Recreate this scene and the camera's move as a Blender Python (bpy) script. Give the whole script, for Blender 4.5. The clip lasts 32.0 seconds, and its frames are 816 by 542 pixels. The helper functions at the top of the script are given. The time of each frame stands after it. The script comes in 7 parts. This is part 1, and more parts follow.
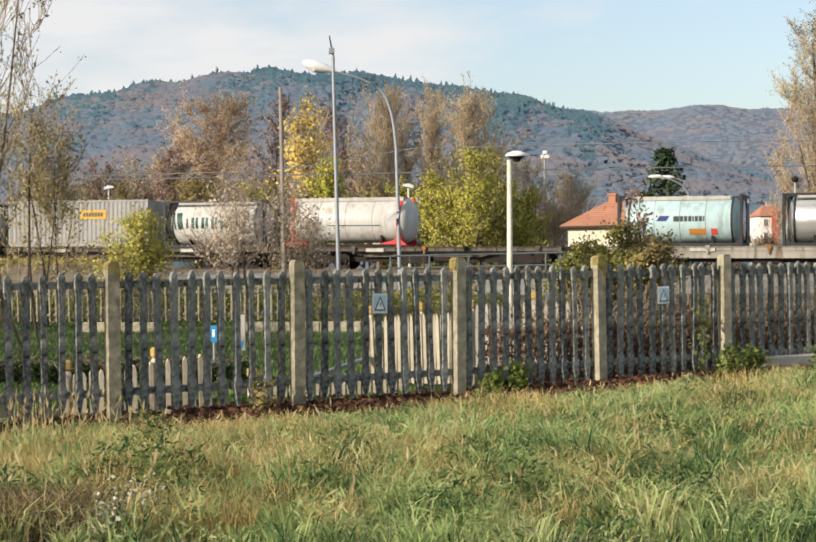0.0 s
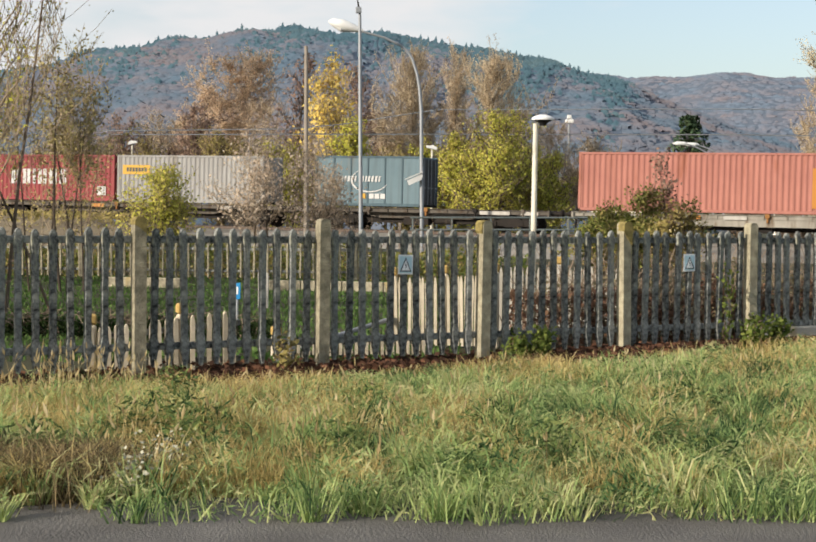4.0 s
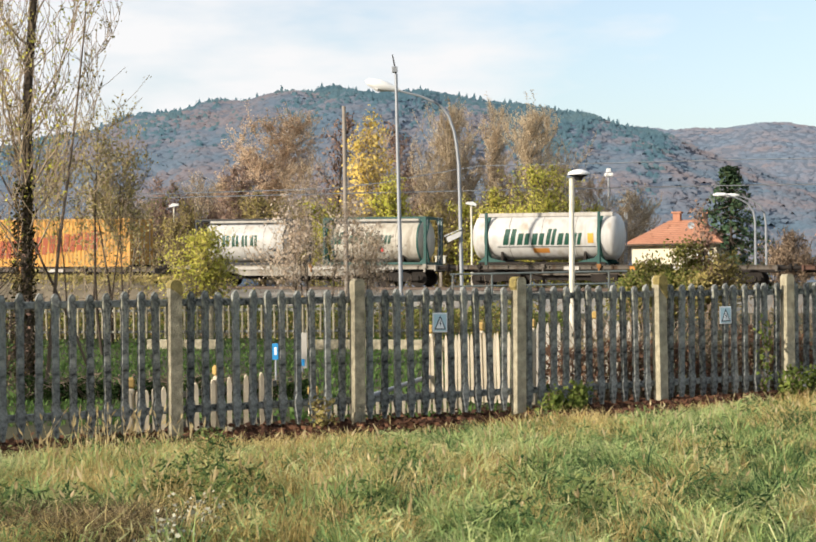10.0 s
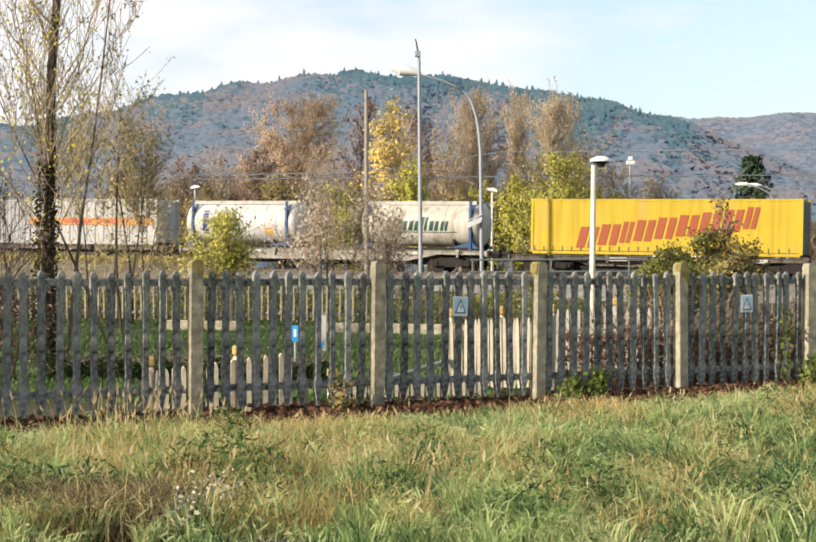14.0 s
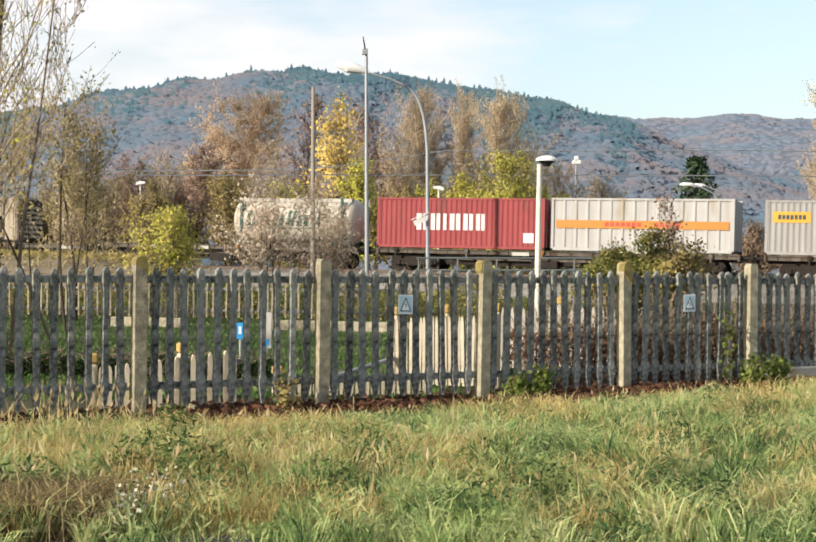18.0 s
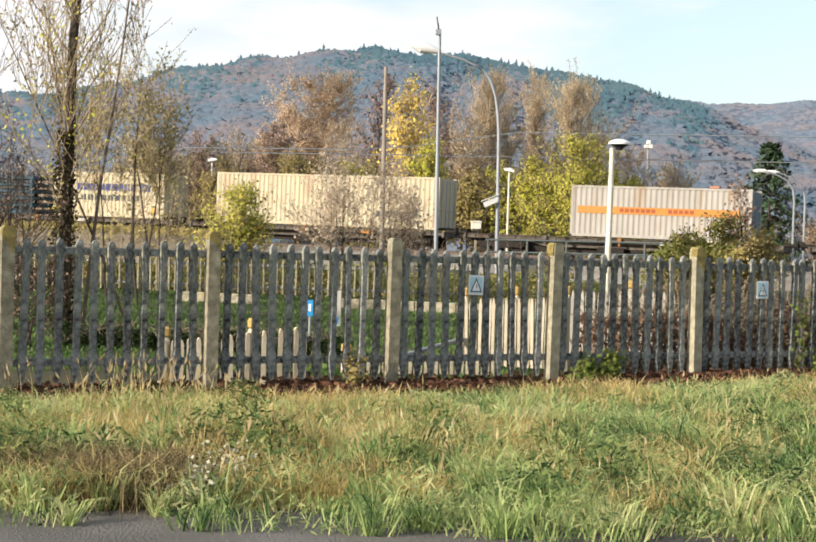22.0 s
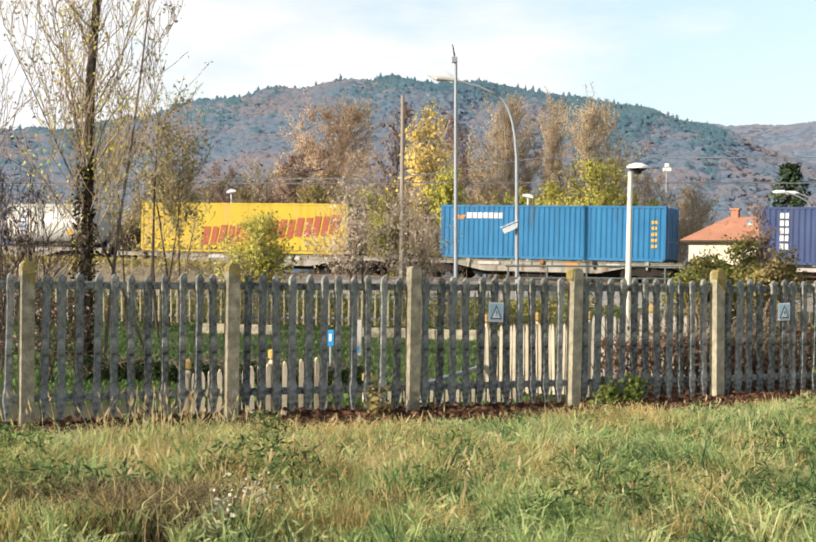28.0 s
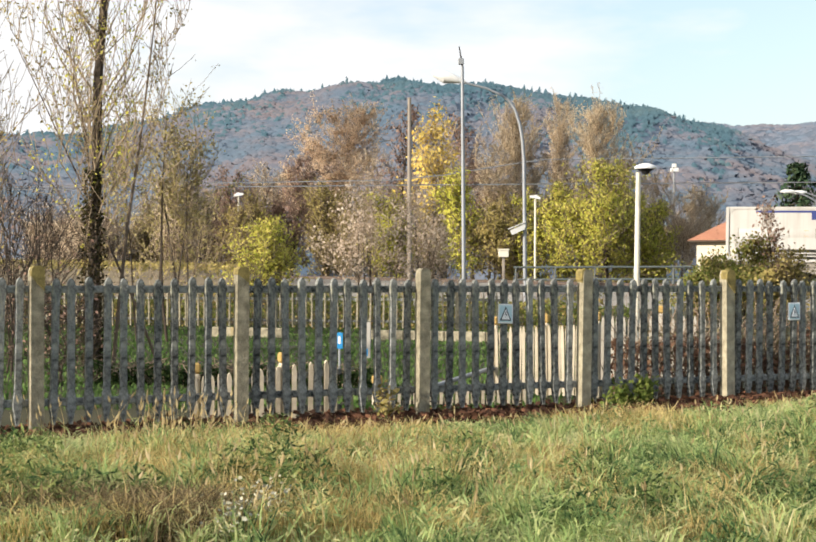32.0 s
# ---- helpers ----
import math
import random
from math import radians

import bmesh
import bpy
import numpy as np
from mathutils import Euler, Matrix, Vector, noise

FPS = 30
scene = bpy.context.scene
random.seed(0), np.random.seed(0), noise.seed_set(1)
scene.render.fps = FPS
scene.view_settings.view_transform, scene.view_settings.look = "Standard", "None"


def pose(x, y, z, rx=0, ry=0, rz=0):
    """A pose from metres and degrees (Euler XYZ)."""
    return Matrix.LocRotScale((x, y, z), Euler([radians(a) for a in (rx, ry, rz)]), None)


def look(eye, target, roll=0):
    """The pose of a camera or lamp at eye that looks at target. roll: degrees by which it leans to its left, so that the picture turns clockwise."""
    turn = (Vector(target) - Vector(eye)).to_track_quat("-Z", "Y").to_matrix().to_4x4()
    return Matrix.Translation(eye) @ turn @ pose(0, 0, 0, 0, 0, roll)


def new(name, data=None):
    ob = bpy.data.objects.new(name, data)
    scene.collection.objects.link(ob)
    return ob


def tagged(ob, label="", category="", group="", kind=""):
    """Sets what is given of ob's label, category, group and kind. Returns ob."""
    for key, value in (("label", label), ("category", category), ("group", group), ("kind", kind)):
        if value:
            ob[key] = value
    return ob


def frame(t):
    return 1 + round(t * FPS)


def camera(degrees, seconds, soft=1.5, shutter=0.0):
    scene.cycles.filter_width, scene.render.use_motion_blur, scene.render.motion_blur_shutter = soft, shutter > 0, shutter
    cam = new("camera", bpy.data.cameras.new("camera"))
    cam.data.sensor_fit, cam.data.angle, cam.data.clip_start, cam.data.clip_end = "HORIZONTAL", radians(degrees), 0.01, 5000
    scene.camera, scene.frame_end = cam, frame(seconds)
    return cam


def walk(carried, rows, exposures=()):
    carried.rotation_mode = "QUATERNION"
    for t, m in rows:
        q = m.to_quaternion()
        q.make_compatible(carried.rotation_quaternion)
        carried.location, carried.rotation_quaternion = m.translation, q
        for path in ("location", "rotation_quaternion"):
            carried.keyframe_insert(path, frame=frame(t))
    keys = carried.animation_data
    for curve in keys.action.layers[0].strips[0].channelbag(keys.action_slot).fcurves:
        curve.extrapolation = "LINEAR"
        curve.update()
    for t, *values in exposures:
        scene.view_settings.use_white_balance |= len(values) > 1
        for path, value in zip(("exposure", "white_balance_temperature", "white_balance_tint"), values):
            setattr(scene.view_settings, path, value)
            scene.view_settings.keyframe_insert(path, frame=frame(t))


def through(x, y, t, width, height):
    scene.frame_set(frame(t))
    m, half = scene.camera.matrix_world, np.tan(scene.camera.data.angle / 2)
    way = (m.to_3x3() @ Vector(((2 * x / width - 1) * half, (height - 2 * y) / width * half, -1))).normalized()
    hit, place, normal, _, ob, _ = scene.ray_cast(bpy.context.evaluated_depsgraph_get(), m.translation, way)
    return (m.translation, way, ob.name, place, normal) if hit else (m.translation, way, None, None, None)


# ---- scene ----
LENS = 30.60

# seconds, eye x, y, z, then degrees of turn to the left, tilt up and lean to the left
CAMERA_ROWS = [
    (0.0, 0.009, 0.039, 1.602, -4.51, -0.37, -0.79),
    (0.5, 0.012, 0.039, 1.602, -6.01, -0.16, -0.80),
    (1.0, 0.007, 0.051, 1.600, -6.35, 0.03, -0.85),
    (1.5, -0.017, 0.072, 1.605, -5.03, -0.09, -0.64),
    (2.0, -0.033, 0.086, 1.596, -3.14, -0.50, -0.07),
    (2.5, -0.036, 0.069, 1.596, 0.11, -1.61, -0.36),
    (4.5, -0.070, 0.052, 1.607, -5.50, -1.84, 0.52),
    (5.0, -0.123, 0.025, 1.631, -6.77, 0.31, -0.13),
    (5.5, -0.104, 0.013, 1.637, -6.37, 1.46, -1.81),
    (6.0, -0.041, 0.005, 1.627, -3.39, 1.53, -1.29),
    (6.5, -0.026, 0.016, 1.625, -0.67, 1.58, -0.77),
    (7.0, -0.025, 0.017, 1.617, 2.24, 1.32, -0.35),
    (7.5, -0.009, 0.021, 1.609, 1.86, 0.52, 0.03),
    (8.0, -0.005, 0.010, 1.612, 0.32, 0.39, -0.22),
    (8.5, 0.006, 0.005, 1.609, -0.67, 0.57, -0.35),
    (9.0, 0.013, -0.007, 1.612, -0.94, 0.53, -0.60),
    (9.5, 0.019, -0.013, 1.608, -0.97, 0.38, -0.83),
    (10.0, 0.040, -0.011, 1.617, -2.09, 0.34, -0.64),
    (10.5, 0.049, -0.020, 1.617, -5.11, 0.66, -0.58),
    (11.0, 0.041, -0.023, 1.610, -4.70, 1.01, 0.05),
    (11.5, 0.039, -0.021, 1.604, -4.41, 1.28, 0.40),
    (12.0, 0.006, -0.002, 1.596, -1.34, 1.21, 0.64),
    (12.5, 0.011, 0.003, 1.593, 0.71, 0.28, 1.06),
    (13.0, 0.020, 0.003, 1.595, 0.50, -1.02, 0.70),
    (13.5, 0.026, -0.010, 1.588, -0.44, -0.56, 0.29),
    (14.0, 0.024, -0.004, 1.593, -1.34, -0.22, 0.22),
    (14.5, 0.026, -0.024, 1.595, -1.66, -0.05, 0.05),
    (15.0, 0.026, -0.016, 1.592, -1.90, -0.17, 0.06),
    (15.5, 0.039, -0.014, 1.595, -3.09, -0.21, 0.11),
    (17.5, 0.042, -0.016, 1.597, -3.68, -0.40, 0.12),
    (18.0, 0.034, -0.019, 1.596, -3.40, -0.29, 0.56),
    (18.5, 0.018, -0.019, 1.597, -2.56, -0.31, 1.01),
    (19.0, 0.004, -0.004, 1.584, 0.85, -0.61, 0.90),
    (19.5, -0.000, -0.019, 1.586, 0.93, -1.29, 1.40),
    (20.0, 0.005, -0.020, 1.588, -0.02, -1.46, 1.57),
    (20.5, -0.001, -0.023, 1.584, -0.22, -1.49, 1.83),
    (21.0, 0.004, -0.022, 1.588, -0.18, -1.22, 1.94),
    (21.5, -0.000, -0.028, 1.583, -0.41, -1.03, 1.80),
    (22.0, -0.002, -0.031, 1.584, -0.81, -1.07, 1.72),
    (22.5, 0.002, -0.031, 1.591, -1.20, -0.72, 1.51),
    (23.0, 0.007, -0.026, 1.591, -1.08, -0.13, 0.68),
    (23.5, 0.010, -0.029, 1.594, -1.15, 0.12, -0.29),
    (24.0, 0.005, -0.014, 1.588, -1.19, -0.33, 0.20),
    (24.5, -0.008, -0.020, 1.594, -0.83, -0.58, 0.76),
    (25.0, -0.007, -0.022, 1.595, -0.48, -0.81, 1.51),
    (25.5, -0.007, -0.001, 1.597, 0.44, -0.67, 0.85),
    (27.5, 0.009, -0.023, 1.592, 0.03, 0.16, 0.41),
    (28.0, 0.011, -0.020, 1.591, 0.00, -0.02, 0.67),
    (28.5, 0.014, -0.006, 1.594, -0.49, -0.28, 0.86),
    (29.0, 0.017, -0.012, 1.595, -0.54, -0.34, 0.84),
    (29.5, 0.019, -0.012, 1.594, -0.70, -0.02, 0.68),
    (30.0, 0.014, -0.016, 1.591, -0.59, 0.11, 0.57),
    (30.5, 0.016, -0.021, 1.590, -0.48, -0.08, 0.59),
    (31.0, 0.018, -0.018, 1.593, -0.21, -0.01, 0.45),
    (31.5, 0.012, -0.003, 1.593, 0.05, 0.13, 0.36),
    (32.0, -0.005, 0.002, 1.590, 0.29, 0.06, 0.28),
]


def aim(x, y, z, turn, tilt, lean):
    a, b = radians(turn), radians(tilt)
    way = Vector((-math.sin(a) * math.cos(b), math.cos(a) * math.cos(b), math.sin(b)))
    eye = Vector((x, y, z))
    return look(eye, eye + way, lean)


cam = camera(LENS, 32.0, soft=1.85)
EXPOSURES = [(0, 0.66), (1, 0.68), (2, 0.76), (5, 0.56), (7, 0.74), (8, 0.82), (10, 0.82), (11, 0.74), (12, 0.74), (13, 0.93), (14, 0.92), (18, 0.90), (20, 0.96), (25, 0.96), (28, 0.96), (32, 0.96)]
walk(cam, [(r[0], aim(*r[1:])) for r in CAMERA_ROWS], EXPOSURES)

# ---- sky, sun, exposure ----
SUN_TO = Vector((-0.855, -0.51, 0.36)).normalized()   # towards the low autumn sun


def make_sky():
    world = bpy.data.worlds.new("sky")
    scene.world = world
    world.use_nodes = True
    nt = world.node_tree
    nt.nodes.clear()
    out = nt.nodes.new("ShaderNodeOutputWorld")
    bg = nt.nodes.new("ShaderNodeBackground")
    sky = nt.nodes.new("ShaderNodeTexSky")
    sky.sky_type = "NISHITA"
    sky.sun_disc = False
    sky.sun_elevation = math.asin(SUN_TO.z)
    sky.sun_rotation = math.atan2(SUN_TO.x, SUN_TO.y)
    sky.air_density, sky.dust_density, sky.ozone_density = 1.0, 2.2, 1.0
    co = nt.nodes.new("ShaderNodeTexCoord")
    mp = nt.nodes.new("ShaderNodeMapping")
    mp.inputs["Scale"].default_value = (1.0, 1.0, 3.2)
    mp.inputs["Location"].default_value = (0.35, 0.2, 0.1)
    n1 = nt.nodes.new("ShaderNodeTexNoise")
    n1.inputs["Scale"].default_value = 4.2
    n1.inputs["Detail"].default_value = 5.0
    n1.inputs["Roughness"].default_value = 0.52
    ramp = nt.nodes.new("ShaderNodeValToRGB")
    ramp.color_ramp.elements[0].position, ramp.color_ramp.elements[0].color = 0.57, (0.2, 0.2, 0.2, 1)
    ramp.color_ramp.elements[1].position, ramp.color_ramp.elements[1].color = 0.84, (1, 1, 1, 1)
    # more cloud towards the west
    sep = nt.nodes.new("ShaderNodeSeparateXYZ")
    west = nt.nodes.new("ShaderNodeMath")
    west.operation = "MULTIPLY_ADD"
    west.inputs[1].default_value = -0.6
    mix = nt.nodes.new("ShaderNodeMix")
    mix.data_type = "RGBA"
    nt.links.new(co.outputs["Generated"], mp.inputs["Vector"])
    nt.links.new(mp.outputs["Vector"], n1.inputs["Vector"])
    nt.links.new(co.outputs["Generated"], sep.inputs[0])
    nt.links.new(sep.outputs["X"], west.inputs[0])
    puff = nt.nodes.new("ShaderNodeTexNoise")
    puff.inputs["Scale"].default_value, puff.inputs["Detail"].default_value = 11.0, 4.0
    nt.links.new(mp.outputs["Vector"], puff.inputs["Vector"])
    both = nt.nodes.new("ShaderNodeMath")
    both.operation = "MULTIPLY_ADD"
    both.inputs[1].default_value = 0.45
    nt.links.new(puff.outputs["Fac"], both.inputs[0])
    nt.links.new(n1.outputs["Fac"], both.inputs[2])
    nt.links.new(both.outputs[0], west.inputs[2])
    nt.links.new(west.outputs[0], ramp.inputs["Fac"])
    nt.links.new(ramp.outputs["Color"], mix.inputs["Factor"])
    nt.links.new(sky.outputs["Color"], mix.inputs["A"])
    mix.inputs["B"].default_value = (4.3, 4.3, 4.34, 1)
    nt.links.new(mix.outputs["Result"], bg.inputs["Color"])
    bg.inputs["Strength"].default_value = 0.126
    nt.links.new(bg.outputs["Background"], out.inputs["Surface"])


make_sky()
sun = new("sun", bpy.data.lights.new("sun", "SUN"))
sun.data.energy, sun.data.angle, sun.data.color = 4.0, radians(0.8), (1.0, 0.895, 0.76)
sun.matrix_world = look((0, 0, 60), Vector((0, 0, 60)) - SUN_TO)

# ---- materials ----
MATS = {}


def surface(name, a, b, rough=0.8, metal=0.0, large=0.6, fine=30.0, bump=0.15, island=0.0, stain=None, stain_at=0.6, per_object=0.0, contrast=1.5, stain_scale=2.6, streak=None):
    """A surface that varies between the colours a and b at two scales, with fine relief, optional stains and upright streaks of dirt."""
    if name in MATS:
        return MATS[name]
    m = bpy.data.materials.new(name)
    MATS[name] = m
    m.use_nodes = True
    nt = m.node_tree
    L = nt.links.new
    bsdf = nt.nodes["Principled BSDF"]
    bsdf.inputs["Metallic"].default_value = metal
    bsdf.inputs["Specular IOR Level"].default_value = 0.22
    co = nt.nodes.new("ShaderNodeTexCoord")
    n1, n2 = nt.nodes.new("ShaderNodeTexNoise"), nt.nodes.new("ShaderNodeTexNoise")
    for n, s, d in ((n1, large, 4.0), (n2, fine, 3.0)):
        n.inputs["Scale"].default_value, n.inputs["Detail"].default_value = s, d
        L(co.outputs["Object"], n.inputs["Vector"])
    add = nt.nodes.new("ShaderNodeMath")
    add.operation = "MULTIPLY_ADD"
    L(n2.outputs["Fac"], add.inputs[0])
    add.inputs[1].default_value = 0.3 * contrast
    half = nt.nodes.new("ShaderNodeMath")
    half.operation = "MULTIPLY_ADD"
    L(n1.outputs["Fac"], half.inputs[0])
    half.inputs[1].default_value, half.inputs[2].default_value = contrast, 0.5 - 0.65 * contrast
    L(half.outputs[0], add.inputs[2])
    last = add
    if island or per_object:
        src = nt.nodes.new("ShaderNodeNewGeometry") if island else nt.nodes.new("ShaderNodeObjectInfo")
        rnd = src.outputs["Random Per Island"] if island else src.outputs["Random"]
        k = nt.nodes.new("ShaderNodeMath")
        k.operation = "MULTIPLY_ADD"
        L(rnd, k.inputs[0])
        k.inputs[1].default_value = island or per_object
        L(last.outputs[0], k.inputs[2])
        k2 = nt.nodes.new("ShaderNodeMath")
        k2.operation = "SUBTRACT"
        L(k.outputs[0], k2.inputs[0])
        k2.inputs[1].default_value = (island or per_object) * 0.5
        last = k2
    last.use_clamp = True
    mix = nt.nodes.new("ShaderNodeMix")
    mix.data_type = "RGBA"
    mix.inputs["A"].default_value, mix.inputs["B"].default_value = (*a, 1), (*b, 1)
    L(last.outputs[0], mix.inputs["Factor"])
    col = mix.outputs["Result"]
    if stain:
        n3 = nt.nodes.new("ShaderNodeTexNoise")
        mp = nt.nodes.new("ShaderNodeMapping")
        mp.inputs["Scale"].default_value = (1.0, 1.0, 0.28)
        L(co.outputs["Object"], mp.inputs["Vector"])
        L(mp.outputs["Vector"], n3.inputs["Vector"])
        n3.inputs["Scale"].default_value, n3.inputs["Detail"].default_value = stain_scale, 6.0
        rp = nt.nodes.new("ShaderNodeMapRange")
        rp.inputs["From Min"].default_value, rp.inputs["From Max"].default_value = stain_at, stain_at + 0.14
        L(n3.outputs["Fac"], rp.inputs["Value"])
        mx = nt.nodes.new("ShaderNodeMix")
        mx.data_type = "RGBA"
        L(rp.outputs["Result"], mx.inputs["Factor"])
        L(col, mx.inputs["A"])
        mx.inputs["B"].default_value = (*stain, 1)
        col = mx.outputs["Result"]
    if streak:
        n4 = nt.nodes.new("ShaderNodeTexNoise")
        mp = nt.nodes.new("ShaderNodeMapping")
        mp.inputs["Scale"].default_value = (4.2, 4.2, 0.24)
        L(co.outputs["Object"], mp.inputs["Vector"])
        L(mp.outputs["Vector"], n4.inputs["Vector"])
        n4.inputs["Scale"].default_value, n4.inputs["Detail"].default_value = 1.0, 5.0
        rp = nt.nodes.new("ShaderNodeMapRange")
        rp.inputs["From Min"].default_value, rp.inputs["From Max"].default_value, rp.inputs["To Max"].default_value = 0.44, 0.74, 0.45
        L(n4.outputs["Fac"], rp.inputs["Value"])
        mx = nt.nodes.new("ShaderNodeMix")
        mx.data_type = "RGBA"
        L(rp.outputs["Result"], mx.inputs["Factor"])
        L(col, mx.inputs["A"])
        mx.inputs["B"].default_value = (*streak, 1)
        col = mx.outputs["Result"]
    L(col, bsdf.inputs["Base Color"])
    r = nt.nodes.new("ShaderNodeMapRange")
    r.inputs["To Min"].default_value, r.inputs["To Max"].default_value = max(rough - 0.12, 0.05), min(rough + 0.1, 1.0)
    L(n1.outputs["Fac"], r.inputs["Value"])
    L(r.outputs["Result"], bsdf.inputs["Roughness"])
    if bump:
        bp = nt.nodes.new("ShaderNodeBump")
        bp.inputs["Strength"].default_value, bp.inputs["Distance"].default_value = bump, 0.02
        L(n2.outputs["Fac"], bp.inputs["Height"])
        L(bp.outputs["Normal"], bsdf.inputs["Normal"])
    return m


def foliage(name, stops, through=0.35, scale=0.5, single=0.75, drift=0.6):
    """Leaves: a colour for each leaf from the ramp, drifting from clump to clump; light comes through them."""
    if name in MATS:
        return MATS[name]
    m = bpy.data.materials.new(name)
    MATS[name] = m
    m.use_nodes = True
    nt = m.node_tree
    nt.nodes.clear()
    L = nt.links.new
    out = nt.nodes.new("ShaderNodeOutputMaterial")
    geo = nt.nodes.new("ShaderNodeNewGeometry")
    co = nt.nodes.new("ShaderNodeTexCoord")
    n = nt.nodes.new("ShaderNodeTexNoise")
    n.inputs["Scale"].default_value, n.inputs["Detail"].default_value = scale, 3.0
    L(co.outputs["Object"], n.inputs["Vector"])
    a = nt.nodes.new("ShaderNodeMath")
    a.operation = "MULTIPLY_ADD"
    L(n.outputs["Fac"], a.inputs[0])
    a.inputs[1].default_value, a.inputs[2].default_value = 2.2, -0.85
    b = nt.nodes.new("ShaderNodeMath")
    b.operation = "MULTIPLY_ADD"
    L(geo.outputs["Random Per Island"], b.inputs[0])
    b.inputs[1].default_value = single
    sub = nt.nodes.new("ShaderNodeMath")
    sub.operation = "MULTIPLY"
    sub.inputs[1].default_value = drift
    L(a.outputs[0], sub.inputs[0])
    L(sub.outputs[0], b.inputs[2])
    b.use_clamp = True
    ramp = nt.nodes.new("ShaderNodeValToRGB")
    els = ramp.color_ramp.elements
    while len(els) < len(stops):
        els.new(0.5)
    for i, c in enumerate(stops):
        els[i].position, els[i].color = i / (len(stops) - 1), (*c, 1)
    L(b.outputs[0], ramp.inputs["Fac"])
    d, t = nt.nodes.new("ShaderNodeBsdfDiffuse"), nt.nodes.new("ShaderNodeBsdfTranslucent")
    L(ramp.outputs["Color"], d.inputs["Color"])
    L(ramp.outputs["Color"], t.inputs["Color"])
    mx = nt.nodes.new("ShaderNodeMixShader")
    mx.inputs["Fac"].default_value = through
    L(d.outputs[0], mx.inputs[1])
    L(t.outputs[0], mx.inputs[2])
    L(mx.outputs[0], out.inputs["Surface"])
    return m


concrete = surface("weathered_concrete", (0.026, 0.029, 0.028), (0.330, 0.340, 0.315), 0.95, large=22.0, fine=90, bump=0.7, stain=(0.37, 0.36, 0.27), stain_at=0.57, per_object=0.45, contrast=2.4, stain_scale=17.0)
post_concrete = surface("lichen_concrete", (0.15, 0.135, 0.095), (0.44, 0.395, 0.28), 0.95, large=9, fine=60, contrast=2.2, bump=0.9, stain=(0.38, 0.28, 0.09), stain_at=0.60, per_object=0.3)
pale_concrete = surface("pale_concrete", (0.30, 0.275, 0.225), (0.47, 0.435, 0.37), 0.9, large=2.0, fine=40, bump=0.4, stain=(0.33, 0.25, 0.12), stain_at=0.58, per_object=0.5)
galvanised = surface("galvanised_steel", (0.22, 0.235, 0.25), (0.36, 0.375, 0.39), 0.55, 0.35, large=1.0, fine=25, bump=0.05)
white_paint = surface("white_paint", (0.66, 0.66, 0.63), (0.82, 0.82, 0.80), 0.5, large=1.2, fine=20, bump=0.05, stain=(0.5, 0.46, 0.38), stain_at=0.66)
dark_steel = surface("grimy_steel", (0.008, 0.007, 0.006), (0.032, 0.025, 0.020), 0.8, 0.0, large=2.0, fine=22, bump=0.2)
wagon_grey = surface("wagon_paint_grey", (0.065, 0.056, 0.046), (0.165, 0.145, 0.12), 0.8, large=1.2, fine=18, bump=0.1, stain=(0.07, 0.045, 0.028), stain_at=0.52, per_object=0.3, streak=(0.03, 0.024, 0.018))
wagon_pale = surface("wagon_paint_pale", (0.20, 0.185, 0.155), (0.36, 0.335, 0.285), 0.75, large=1.2, fine=18, bump=0.1, stain=(0.16, 0.12, 0.08), stain_at=0.55, streak=(0.09, 0.07, 0.05))
wagon_brown = surface("wagon_paint_brown", (0.06, 0.03, 0.022), (0.13, 0.07, 0.05), 0.75, large=1.2, fine=18, bump=0.1, stain=(0.04, 0.03, 0.025), stain_at=0.55, per_object=0.3)
rail_steel = surface("rail_steel", (0.07, 0.05, 0.04), (0.14, 0.11, 0.09), 0.6, 0.5, large=4, fine=60, bump=0.1)
ballast_stone = surface("ballast_stone", (0.12, 0.11, 0.092), (0.32, 0.30, 0.26), 0.95, large=0.8, fine=9, bump=0.9, island=0.6)
bark = surface("bark", (0.025, 0.019, 0.014), (0.10, 0.078, 0.058), 0.95, large=1.5, fine=28, bump=0.6)
twig_brown = surface("twig_bark", (0.09, 0.065, 0.045), (0.24, 0.185, 0.135), 0.95, large=0.8, fine=20, bump=0.2, island=0.5)
twig_pale = surface("pale_twig_bark", (0.20, 0.15, 0.10), (0.42, 0.33, 0.22), 0.95, large=0.8, fine=20, bump=0.2, island=0.5)
black_rubber = surface("black_plastic", (0.012, 0.012, 0.013), (0.03, 0.03, 0.03), 0.6, large=3, fine=30, bump=0.05)

